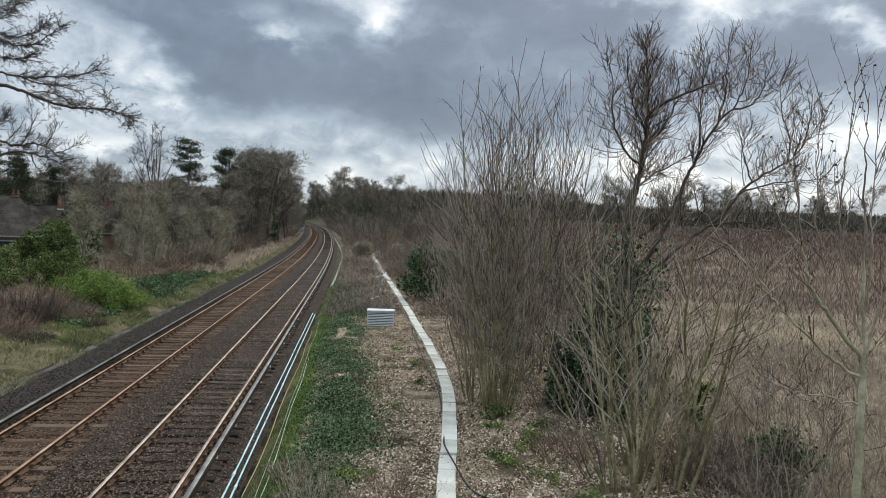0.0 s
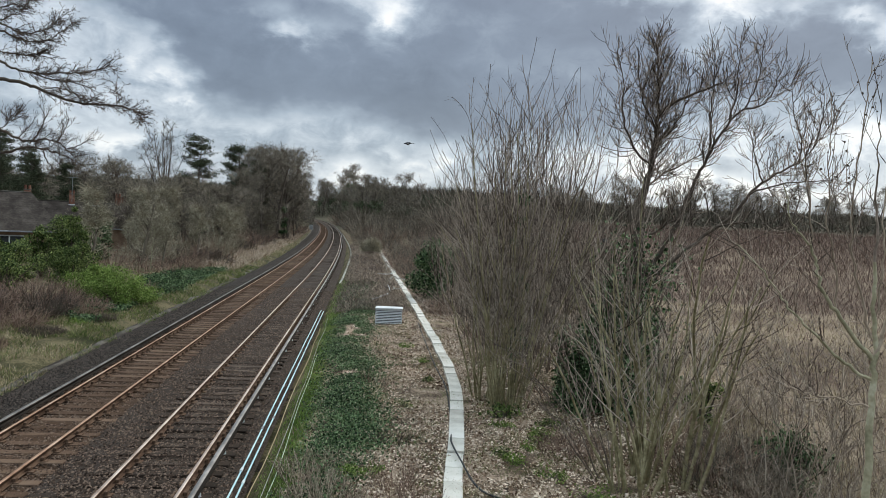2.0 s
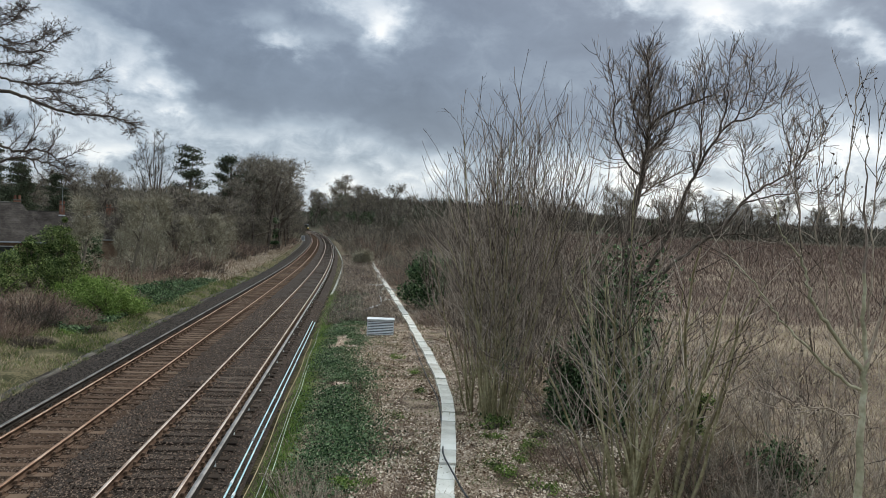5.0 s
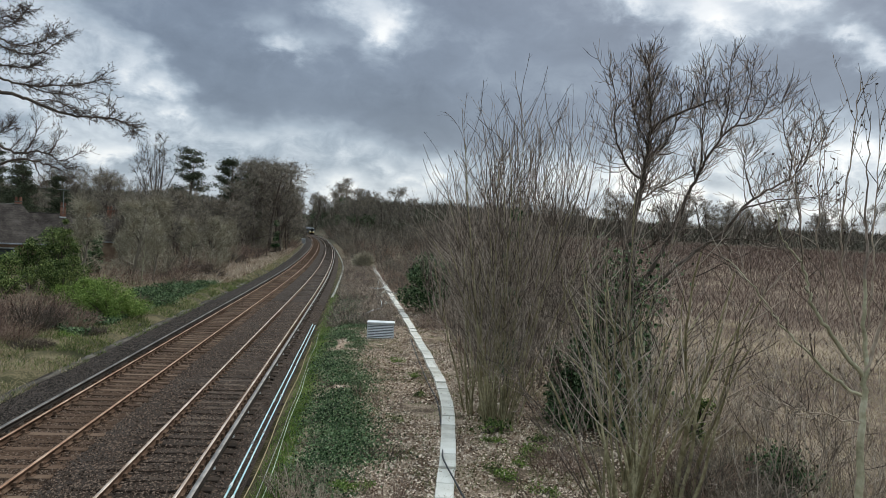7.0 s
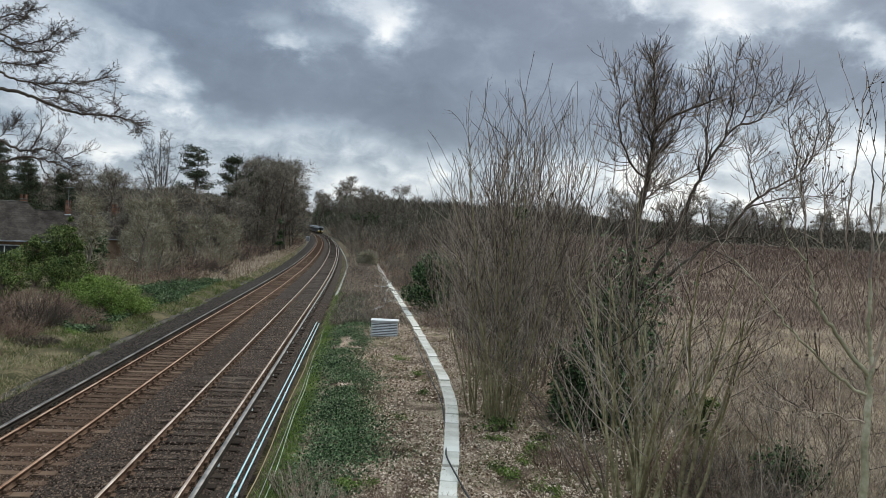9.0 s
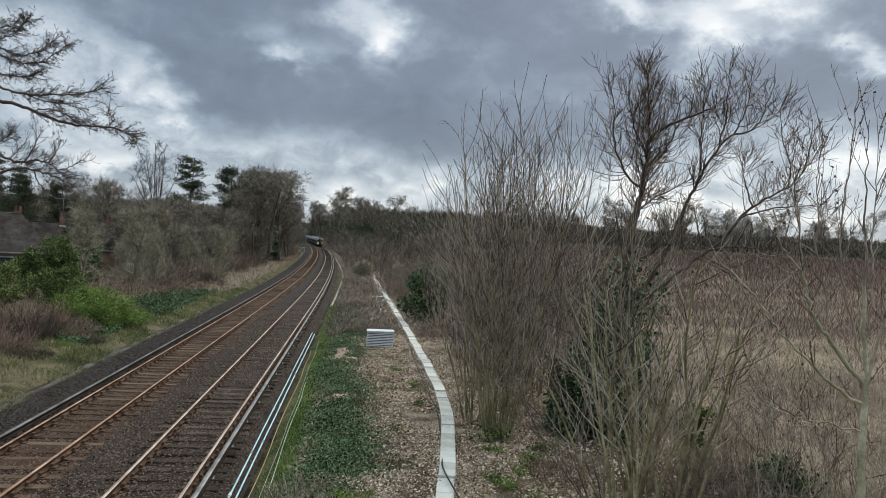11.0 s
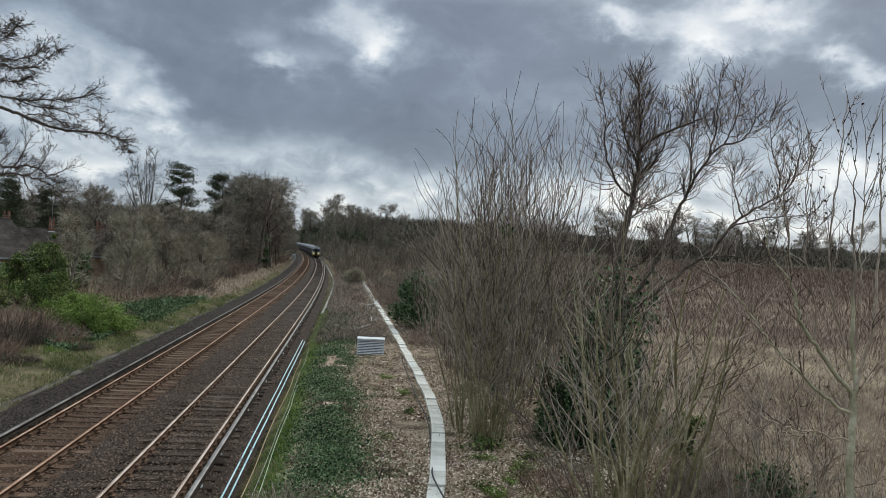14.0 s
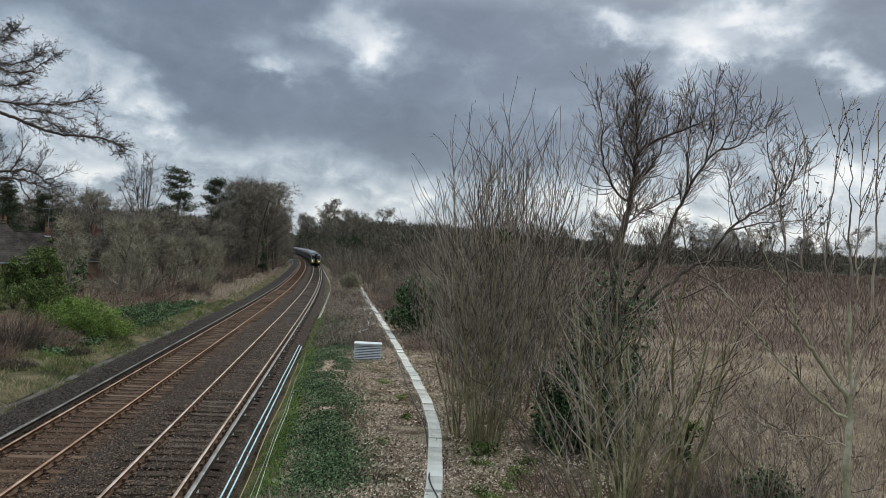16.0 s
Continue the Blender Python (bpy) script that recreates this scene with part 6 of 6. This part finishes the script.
for k, (x, y, h, r, n, s, mt, lab) in enumerate([
        (-14.0, 43.6, 2.1, 2.0, 9000, 0.10, M_LEAF, "bright green budding bush on the bank"), (-16.0, 45.0, 2.2, 1.8, 6000, 0.11, M_LEAF, "bright green budding bush on the bank"),
        (-21.5, 55.5, 4.8, 2.4, 9500, 0.15, M_LEAFDARK, "tall dark green shrub in front of the houses"), (-18.6, 49.0, 2.6, 2.2, 7000, 0.12, M_LEAFDARK, "green budding bush on the bank"),
        (-23.0, 50.0, 3.2, 2.2, 6500, 0.14, M_LEAFDARK, "dark green shrub in front of the houses"), (-24.8, 71.0, 4.6, 1.7, 2500, 0.22, M_IVY, "dark evergreen shrub beside the house"),
        (-13.9, 51.5, 1.0, 2.2, 3000, 0.14, M_IVY, "low ivy mound on the verge"), (-20.5, 44.5, 2.6, 1.8, 3000, 0.15, M_LEAFDARK, "dark green shrub on the bank"), (-20.3, 53.5, 5.4, 1.2, 5500, 0.13, M_LEAFDARK, "tall pointed green shrub in front of the houses"), (-22.6, 54.0, 4.4, 1.6, 5500, 0.14, M_LEAFDARK, "tall green shrub in front of the houses"), (-13.6, 45.5, 1.2, 1.6, 2200, 0.12, M_LEAF, "low green growth on the verge"),
        (-22.6, 103.0, 4.2, 1.6, 1500, 0.25, M_IVY, "dark evergreen shrub in the scrub"), (-14.4, 58.0, 0.8, 1.8, 1800, 0.14, M_IVY, "low ivy mound on the verge")]):
    ivy_mound(420 + k, x, y, h, r, int(n * 1.3), s * 0.82, lab, "green_bush" if mt is not M_IVY else "ivy_bush", mt, 30, (0.16, 0.36))
for k, (x, y, h, r) in enumerate([(-16.5, 37.5, 1.7, 2.0), (-18.5, 36.0, 1.8, 2.0), (-15.2, 39.8, 1.4, 1.6), (-20.5, 38.5, 2.0, 2.0), (-17.2, 41.0, 1.9, 1.8), (-14.8, 47.5, 1.4, 1.5), (-22, 42, 2.2, 2.2), (-16.0, 34.5, 1.2, 1.6), (-18, 33, 1.4, 1.8), (-13.9, 33.5, 0.5, 0.9), (-14.8, 29.5, 0.55, 1.1), (-16.5, 30.5, 0.9, 1.4), (-13.2, 38.0, 0.5, 0.9)]):
    o = clump(340 + k, 320, h, r, "bramble_patch", "reddish brown winter bramble thicket on the bank", "bramble", M_TWIGRED if k % 3 else M_BARKDARK, 0.010, 0.8, 4, 0.22, -0.03)
    o.matrix_basis = pose(x, y, z0(x, y))
# pale birches
for k, (x, y, h) in enumerate([(-23.5, 113, 9.5), (-24.6, 114, 9.0), (-22.4, 112, 8.5), (-25.5, 116, 9.5), (-18.0, 64.0, 4.0)]):
    rng = np.random.default_rng(500 + k)
    out = {}
    grow(out, rng, np.array([0, 0, -0.1]), unit((rng.normal() * 0.12, rng.normal() * 0.1, 1)), h, 0.09 if k < 4 else 0.05, 0, [(8, 0.05, 0.02, 10, 30, 0.35, 0.5, 0.3), (5, 0.1, 0.06, 4, 35, 0.4, 0.6, 0.3), (3, 0.1, 0.0, 0, 0, 0, 0, 0)])
    as_tree("birch", out, twigs(out[2], 5, 0.5, 0.010, rng, 0.5, 0.1, bent=False), pose(x, y, z0(x, y)), "slender pale-barked birch in the scrub", "tree", (M_BARKPALE, M_TWIGFAR), sides=(6, 4, 3), apart=True)


# ---- grass, leaves and litter ----
def stuff(name, vf, material, label, category):
    o = part(name, mesh_of(name, *vf, material))
    return tagged(o, label, category, kind="stuff")


def patchy(x, y, scale, cut, seed):
    v = np.array([noise.noise(Vector((a * scale + seed, b * scale, seed * 1.7))) for a, b in zip(x, y)])
    return v > cut


def ground_cover():
    rng = np.random.default_rng(91)
    u = lambda x, y: x + bend(y)
    # dead leaves over the strip by the trough
    n = 130000
    y = 11.5 + 45 * rng.uniform(0, 1, n) ** 1.7
    x = rng.uniform(-0.6, 9.5, n)
    k = patchy(x, y, 0.7, -0.42, 5)
    x, y = x[k], y[k]
    C = np.stack([x, y, ground_z(x, y) + 0.012], 1)
    stuff("leaf_litter", leaf_quads(C, 0.074, rng, 0.55, 1.6), M_DEADLEAF, "pale brown dead leaves over the ground", "leaf litter")
    # ivy on the slope
    n = 85000
    y = 12 + 50 * rng.uniform(0, 1, n) ** 1.6
    x = rng.normal(-0.72, 0.55, n) + 0.45 * np.sin(y * 0.55) * np.sin(y * 0.23 + 1) + np.abs(rng.normal(0, 0.35, n))
    k = (x > -1.75) & patchy(x, y, 0.8, -0.32, 9) & ((y > 17) | (rng.uniform(size=n) < 0.35))
    x, y = x[k], y[k]
    C = np.stack([x, y, ground_z(x, y) + rng.uniform(0.0, 0.16, len(x))], 1)
    stuff("ground_ivy", leaf_quads(C, 0.058, rng, 0.45, 1.2), M_IVY, "dark ivy carpeting the slope", "ivy")
    # green grass along the foot of the slope
    n = 26000
    y = 10 + 55 * rng.uniform(0, 1, n) ** 1.5
    x = rng.normal(-1.62, 0.22, n) - bend(y)
    C = np.stack([x, y, ground_z(x, y) - 0.01], 1)
    stuff("green_grass", blades(C, 0.10, 0.013, rng, 0.5), M_MOSS, "bright green grass at the foot of the slope", "grass")
    # sparse grass and moss in the litter
    n = 50000
    y = 11.5 + 40 * rng.uniform(0, 1, n) ** 1.7
    x = rng.uniform(-0.4, 8.5, n)
    k = patchy(x, y, 0.9, 0.05, 21)
    x, y = x[k], y[k]
    C = np.stack([x, y, ground_z(x, y)], 1)
    stuff("sparse_grass", blades(C, 0.10, 0.012, rng, 0.7), M_GRASS, "sparse green grass among the leaf litter", "grass")
    n = 16000
    y = 11.5 + 30 * rng.uniform(0, 1, n) ** 1.5
    x = rng.uniform(0.0, 9.5, n)
    k = patchy(x, y, 0.8, 0.1, 33)
    x, y = x[k], y[k]
    C = np.stack([x, y, ground_z(x, y)], 1)
    stuff("dry_stalks", blades(C, 0.16, 0.01, rng, 0.9), M_DRY, "dry straw among the leaf litter", "grass")
    # left verge: green by the edging, straw behind
    n = 90000
    y = 20 + 120 * rng.uniform(0, 1, n) ** 2
    w = rng.uniform(0, 1, n)
    x = -11.05 - w * (4.9 + 0.02 * y) - bend(y)
    g = rng.uniform(size=n) < np.where(y < 32, 0.55, np.where(y > 80, 0.4, 0.95)) * (1 - 0.75 * w) + 0.06
    k = patchy(x, y, 0.55, -0.24, 51)
    x, y, g = x[k], y[k], g[k]
    C = np.stack([x, y, ground_z(x, y) - 0.02], 1)
    big = 1 + y / 60
    stuff("verge_grass", blades(C[g], 0.11 * big[g][:, None], 0.016 * big[g][:, None], rng, 0.6), M_GRASS, "rough green grass on the far verge", "grass")
    stuff("verge_straw", blades(C[~g], 0.13 * big[~g][:, None], 0.014 * big[~g][:, None], rng, 0.6), M_DRY, "dry straw grass on the far verge", "grass")
    n = 30000
    y = rng.uniform(70, 240, n)
    x = -12.0 - rng.uniform(0, 1, n) * 5.5 - bend(y)
    C = np.stack([x, y, ground_z(x, y) - 0.02], 1)
    stuff("far_straw", blades(C, 0.55, 0.05, rng, 0.5), M_DEADLEAF, "dry straw grass along the far bank", "grass")
    # ivy over the left bank between the bushes and the line
    n = 60000
    y = rng.uniform(34, 72, n)
    x = -12.9 - rng.uniform(0, 1, n) ** 1.1 * 3.6
    k = patchy(x, y, 0.3, np.where(y > 40, -0.3, 0.1), 61)
    x, y = x[k], y[k]
    C = np.stack([x, y, ground_z(x, y) + rng.uniform(0.0, 0.3, len(x))], 1)
    stuff("bank_ivy", leaf_quads(C, 0.11, rng, 0.4, 1.2), M_IVY, "dark ivy spread over the bank below the bushes", "ivy")
    # winter scrub of the field
    n = 130000
    d = 14 + 238 * rng.uniform(0, 1, n) ** 1.75
    a = rng.uniform(radians(12), radians(48), n)
    x, y = d * np.sin(a), d * np.cos(a)
    k = (x > np.where(d < 24, 8.2, 11 + 0.05 * y))
    x, y, d = x[k], y[k], d[k]
    tan = (d < 58) & (patchy(x, y, 0.16, np.where(d < 34, -0.5, -0.16), 41) ^ (rng.uniform(size=len(x)) < 0.22))
    C = np.stack([x, y, ground_z(x, y) - 0.02], 1)
    hs, ws = (0.40 + 0.006 * d)[:, None], (0.006 + 0.0005 * d)[:, None]
    stuff("field_scrub", blades(C[~tan], hs[~tan] * 0.9, ws[~tan], rng, 0.45), M_FIELDTWIG, "reddish brown winter scrub covering the field", "scrub")
    stuff("field_straw", blades(C[tan], hs[tan] * 0.45, ws[tan] * 1.2, rng, 0.9), M_DRY, "flattened straw grass at the field edge", "grass")
    # scrub on the strip beyond the cabinet
    n = 52000
    y = 42 + 90 * rng.uniform(0, 1, n) ** 1.4
    x = rng.uniform(-1.6, 9, n) - bend(y)
    k = np.abs(x - np.interp(y, TROUGH[:, 1], TROUGH[:, 0])) > 0.35
    x, y = x[k], y[k]
    C = np.stack([x, y, ground_z(x, y) - 0.02], 1)
    stuff("strip_scrub", blades(C, (0.30 + 0.22 * (x < 2.2))[:, None], 0.018, rng, 0.8), M_SHOOT, "low reddish brown dead growth beside the line", "scrub")


ground_cover()
for k, (x, y, r, n) in enumerate([(-0.1, 15.4, 0.45, 420), (0.35, 15.6, 0.3, 220), (2.45, 24.6, 0.32, 260), (2.35, 27.6, 0.3, 200), (4.7, 18.6, 0.6, 420), (3.4, 16.8, 0.4, 200), (4.2, 17.4, 0.35, 160), (1.9, 31.0, 0.5, 250), (1.3, 21.0, 0.4, 160), (-13.6, 36.5, 0.7, 600), (4.9, 14.2, 0.5, 300), (4.55, 18.1, 0.5, 360), (3.7, 16.3, 0.4, 260), (4.3, 15.2, 0.4, 240), (5.2, 19.4, 0.4, 240), (3.9, 19.2, 0.35, 180)]):
    o = leafy(600 + k, int(n * 1.6), 0.13, r, 0.05, "weed_clump", "low clump of fresh green weeds among dead leaves", "weed", M_LEAF if k % 3 != 2 else M_LEAFDARK, 6)
    o.matrix_basis = pose(x, y, z0(x, y))
for k, (x, y, h, r, n, mt) in enumerate([(-0.6, 14.0, 0.7, 0.8, 190, M_BARK), (-0.9, 16.0, 0.6, 0.8, 170, M_BARK), (-0.3, 12.6, 0.7, 0.8, 190, M_BARK), (0.9, 17.8, 0.5, 0.4, 50, M_BARKDARK), (0.9, 14.8, 0.7, 0.5, 50, M_TWIGRED), (1.2, 13.6, 0.7, 0.4, 40, M_TWIGRED), (0.6, 24.0, 0.8, 0.5, 24, M_TWIGRED), (1.1, 23.0, 0.7, 0.5, 20, M_TWIGRED), (-1.0, 19.0, 0.4, 0.7, 40, M_BARK), (0.2, 13.2, 0.6, 0.5, 50, M_TWIGRED)]):
    o = clump(640 + k, n, h, r, "weed_tuft", "thin dead weed stems on the slope", "weed", mt, 0.0045, 0.5, 4, 0.12, 0.02)
    o.matrix_basis = pose(x, y, z0(x, y))


def round_bush(x, y, r):
    """A clipped-looking ball of fine twigs on short stems."""
    rng = np.random.default_rng(660)
    paths = []
    for _ in range(520):
        d = unit(rng.normal(size=3) + (0, 0, 0.55))
        d[2] = abs(d[2]) if rng.uniform() < 0.8 else d[2] * 0.4
        paths.append(stem(rng, (0, 0, 0.35 * r), d, r * rng.uniform(0.75, 1.05), 0.02, 0.009, 5, 0.07, 0.02))
    o = part("round_bush", mesh_of("round_bush", *merge(tubes(paths, 3), twigs(paths, 10, 0.4, 0.012, rng, 0.7, 0.2, 0.45, bent=False), tubes([(np.array([(0, 0, -0.3), (0, 0, 0.4 * r)]), [0.12, 0.1])], 6)), M_TWIGOLIVE))
    tagged(o, "rounded olive-grey bare bush beside the trough", "bush")
    o.matrix_basis = pose(x, y, z0(x, y))


round_bush(0.9, 106.0, 1.75)


# ---- the train ----
M_TR_WHITE = mat("train_white", [(0.42, 0.44, 0.46), (0.55, 0.57, 0.59)], 0.4, 0.5, 0.0, 5)
M_TR_ROOF = mat("train_roof", [(0.16, 0.165, 0.175), (0.24, 0.245, 0.26)], 0.4, 0.55, 0.0, 5)
M_TR_BLUE = mat("train_dark_blue", [(0.012, 0.018, 0.035), (0.022, 0.030, 0.055)], 0.4, 0.35, 0.0, 5)
M_TR_YEL = mat("train_yellow", [(0.30, 0.20, 0.03), (0.38, 0.26, 0.045)], 0.6, 0.5, 0.0, 5)
M_TR_BLACK = mat("train_black", [(0.008, 0.008, 0.009), (0.02, 0.02, 0.02)], 0.6, 0.25, 0.0, 5)
M_LAMP = glow("headlamp_glow", (1.0, 0.93, 0.78), 3.5)


def carriage(first):
    """A 20 m coach whose leading end is at the origin and which trails towards +y; rails at z = 0."""
    L = 19.6
    t = thing("train_carriage", pose(0, 0, 0), "dark blue and white leading carriage with yellow cab front" if first else "dark blue and white train carriage with pale roof", "train carriage", "carriages of the train")
    prof = [(-1.38, 0.75), (-1.41, 1.1), (-1.41, 2.3), (-1.34, 3.05), (-1.12, 3.42), (-0.7, 3.65), (0, 3.73), (0.7, 3.65), (1.12, 3.42), (1.34, 3.05), (1.41, 2.3), (1.41, 1.1), (1.38, 0.75)]
    n = len(prof)
    ys = [0.0, 0.25, L - 0.1, L] if first else [0.0, 0.1, L - 0.1, L]
    V, Fq, idx = [], [], []
    for k, y in enumerate(ys):
        s = 0.93 if k == 0 and first else (0.97 if k in (0, 3) else 1.0)
        V += [(a * s, y + (0.35 * max(0, b - 1.6) / 2 if first and k == 0 else 0), 0.75 + (b - 0.75) * (s * 0.5 + 0.5)) for a, b in prof]
    for k in range(3):
        for j in range(n - 1):
            Fq.append((k * n + j, k * n + j + 1, (k + 1) * n + j + 1, (k + 1) * n + j))
            idx.append(1 if 2 < j < n - 4 else 0)
    part("body", mesh_of("body", np.array(V), np.array(Fq), [M_TR_BLUE, M_TR_ROOF], False, idx), parent=t)
    for y0_ in (0, 3):
        bm = bmesh.new()
        vs = [bm.verts.new(V[y0_ * n + j]) for j in range(n)]
        bm.faces.new(vs if y0_ else vs[::-1])
        part("end", bm, M_TR_BLACK if not first or y0_ else M_TR_WHITE, t)
    part("underframe", new_box(-1.25, 1.25, 0.6, L - 0.4, 0.42, 0.78, 0.02), M_TR_BLACK, t)
    for s in (-1, 1):
        for i in range(7):
            y = 2.2 + i * 2.45
            part("window", new_box(s * 1.40 - 0.02, s * 1.40 + 0.02, y, y + 1.6, 1.75, 2.55, 0.01), M_GLASS, t)
        part("white_band", new_box(s * 1.415 - 0.012, s * 1.415 + 0.012, 0.5, L - 0.4, 2.68, 2.86), M_TR_WHITE, t)
    for y in (3.2, L - 3.2):
        b = part("bogie", new_box(-1.1, 1.1, y - 1.6, y + 1.6, 0.3, 0.62, 0.03), M_TR_BLACK, t)
        for dy in (-1.25, 1.25):
            for s in (-0.75, 0.75):
                bm = bmesh.new()
                bmesh.ops.create_cone(bm, cap_ends=True, segments=20, radius1=0.42, radius2=0.42, depth=0.12, matrix=Matrix.Translation((s, y + dy, 0.425)) @ Matrix.Rotation(math.pi / 2, 4, "Y"))
                part("wheel", bm, M_THIRD_DARK, b)
    if first:
        f = 0.08
        part("lower_front", new_box(-1.28, 1.28, -f - 0.05, 0.12, 0.82, 1.62, 0.05), M_TR_YEL, t, "yellow lower cab front")
        part("windscreen", new_box(-1.18, -0.38, -0.04, 0.32, 1.85, 2.95, 0.06), M_GLASS, t, "dark windscreen")
        part("windscreen", new_box(0.38, 1.18, -0.04, 0.32, 1.85, 2.95, 0.06), M_GLASS, t, "dark windscreen")
        part("gangway_door", new_box(-0.36, 0.36, -0.2, 0.3, 0.95, 3.05, 0.04), M_TR_BLACK, t, "black gangway door")
        part("destination_blind", new_box(-0.5, 0.5, 0.0, 0.4, 3.12, 3.36, 0.03), M_TR_BLACK, t)
        part("coupler", new_box(-0.18, 0.18, -0.5, 0.3, 0.78, 1.02, 0.03), M_TR_BLACK, t)
        part("skirt", new_box(-1.15, 1.15, -0.02, 0.5, 0.28, 0.82, 0.04), M_TR_BLACK, t)
        for s in (-0.86, 0.86):
            bm = bmesh.new()
            bmesh.ops.create_cone(bm, cap_ends=True, segments=16, radius1=0.13, radius2=0.13, depth=0.06, matrix=Matrix.Translation((s, -0.16, 1.36)) @ Matrix.Rotation(math.pi / 2, 4, "X"))
            part("headlight", bm, M_LAMP, t, "lit white headlight")
    return t


BIRDS = [
    [(0.35, 9.0, 31.3, 6.0), (0.7, 4.16, 31.93, 9.73), (0.9, 1.09, 32.31, 10.44), (1.1, -2.24, 32.70, 11.03), (1.3, -5.95, 33.13, 11.57), (1.5, -9.97, 33.57, 11.98)],
    [(1.9, 3.28, 31.99, 8.79), (2.2, -1.62, 32.53, 8.92), (2.5, -7.41, 33.17, 9.05), (2.7, -11.64, 33.64, 8.9)],
    [(2.2, 8.0, 31.4, 5.0), (2.7, 1.94, 32.13, 8.16), (3.0, -1.58, 32.54, 8.47), (3.5, -7.91, 33.25, 8.66), (3.8, -12.12, 33.76, 8.84)],
    [(13.1, 6.61, 31.41, 8.65), (13.3, 3.42, 31.82, 8.73), (13.6, -1.79, 32.47, 8.99), (14.0, -9.72, 33.50, 9.09)]]
M_FEATHER = mat("dark_feathers", [(0.03, 0.03, 0.033), (0.07, 0.07, 0.075), (0.13, 0.13, 0.14)], 6.0, 0.8, 0.0, 30)


def bird():
    """A pigeon-sized bird that flies towards -x of its own space."""
    t = thing("bird", pose(0, 0, 0), "dark grey pigeon flying over the line", "bird", "birds in flight")
    prof = [(-0.17, 0.004), (-0.15, 0.022), (-0.12, 0.03), (-0.09, 0.034), (-0.04, 0.055), (0.02, 0.058), (0.08, 0.042), (0.13, 0.022), (0.16, 0.012)]
    V, Fq = tubes([(np.array([(a, 0, 0.01 * math.sin(a * 9)) for a, _ in prof]), [r for _, r in prof])], 8)
    part("body", mesh_of("body", V, Fq, M_FEATHER, True), parent=t)
    bm = bmesh.new()
    for zz in (0.006, -0.006):
        vs = [bm.verts.new(v) for v in ((0.13, -0.02, zz), (0.27, -0.055, zz), (0.28, 0.0, zz), (0.27, 0.055, zz), (0.13, 0.02, zz))]
        bm.faces.new(vs if zz > 0 else vs[::-1])
    part("tail", bm, M_FEATHER, t)
    wings = []
    for s in (-1, 1):
        bm = bmesh.new()
        up, dn = [], []
        out = [(-0.07, 0.03), (-0.09, 0.14), (-0.05, 0.24), (0.03, 0.34), (0.05, 0.30), (0.05, 0.18), (0.06, 0.10), (0.06, 0.03)]
        for a, w in out:
            up.append(bm.verts.new((a, s * w, 0.012 * (1 - w * 2))))
            dn.append(bm.verts.new((a, s * w, -0.008)))
        n = len(out)
        bm.faces.new(up if s < 0 else up[::-1])
        bm.faces.new(dn[::-1] if s < 0 else dn)
        for i in range(n):
            bm.faces.new((up[i], up[(i + 1) % n], dn[(i + 1) % n], dn[i]))
        wings.append((s, part("wing", bm, M_FEATHER, t)))
    return t, wings


FLOCK = [bird() for _ in BIRDS]
CARS = [carriage(i == 0) for i in range(12)]


def front_at(t):
    """Distance of the train's nose along the line, at t seconds."""
    return 209 + 20.6 * (16 - t)


def motions():
    for k, car in enumerate(CARS):
        rows = []
        for i in range(33):
            t = i * 0.5
            y = front_at(t) + k * 20.0
            y2 = y + 19.6
            a = Vector((-4.15 - float(bend(y)), y, float(rise(y))))
            b = Vector((-4.15 - float(bend(y2)), y2, float(rise(y2))))
            d = b - a
            rows.append((t, Matrix.Translation(a) @ Matrix.Rotation(math.atan2(-d.x, d.y), 4, "Z") @ Matrix.Rotation(math.atan2(d.z, d.y), 4, "X")))
        walk(car, rows)
    for k, (rows, (body, wings)) in enumerate(zip(BIRDS, FLOCK)):
        (t0, *a), (t1, *b) = rows[0], rows[-1]
        v = [(q - p) / (t1 - t0) for p, q in zip(a, b)]
        v[2] = 0.0
        turn = math.atan2(-v[1], -v[0])
        put = lambda t, p: (t, Matrix.Translation(p) @ Matrix.Rotation(turn, 4, "Z"))
        out = [put(0.0, [p - s * t0 for p, s in zip(a, v)])] + [put(t, p) for t, *p in rows]
        out.append(put(16.0, [p + s * (16 - t1) for p, s in zip(b, v)]))
        walk(body, out)
        for s, wing in wings:
            beat = []
            for i in range(161):
                t = i * 0.1
                lift = (0.55, -0.15, -0.45, 0.25)[(i + k) % 4]
                beat.append((t, Matrix.Rotation(s * lift, 4, "X")))
            walk(wing, beat)


motions()
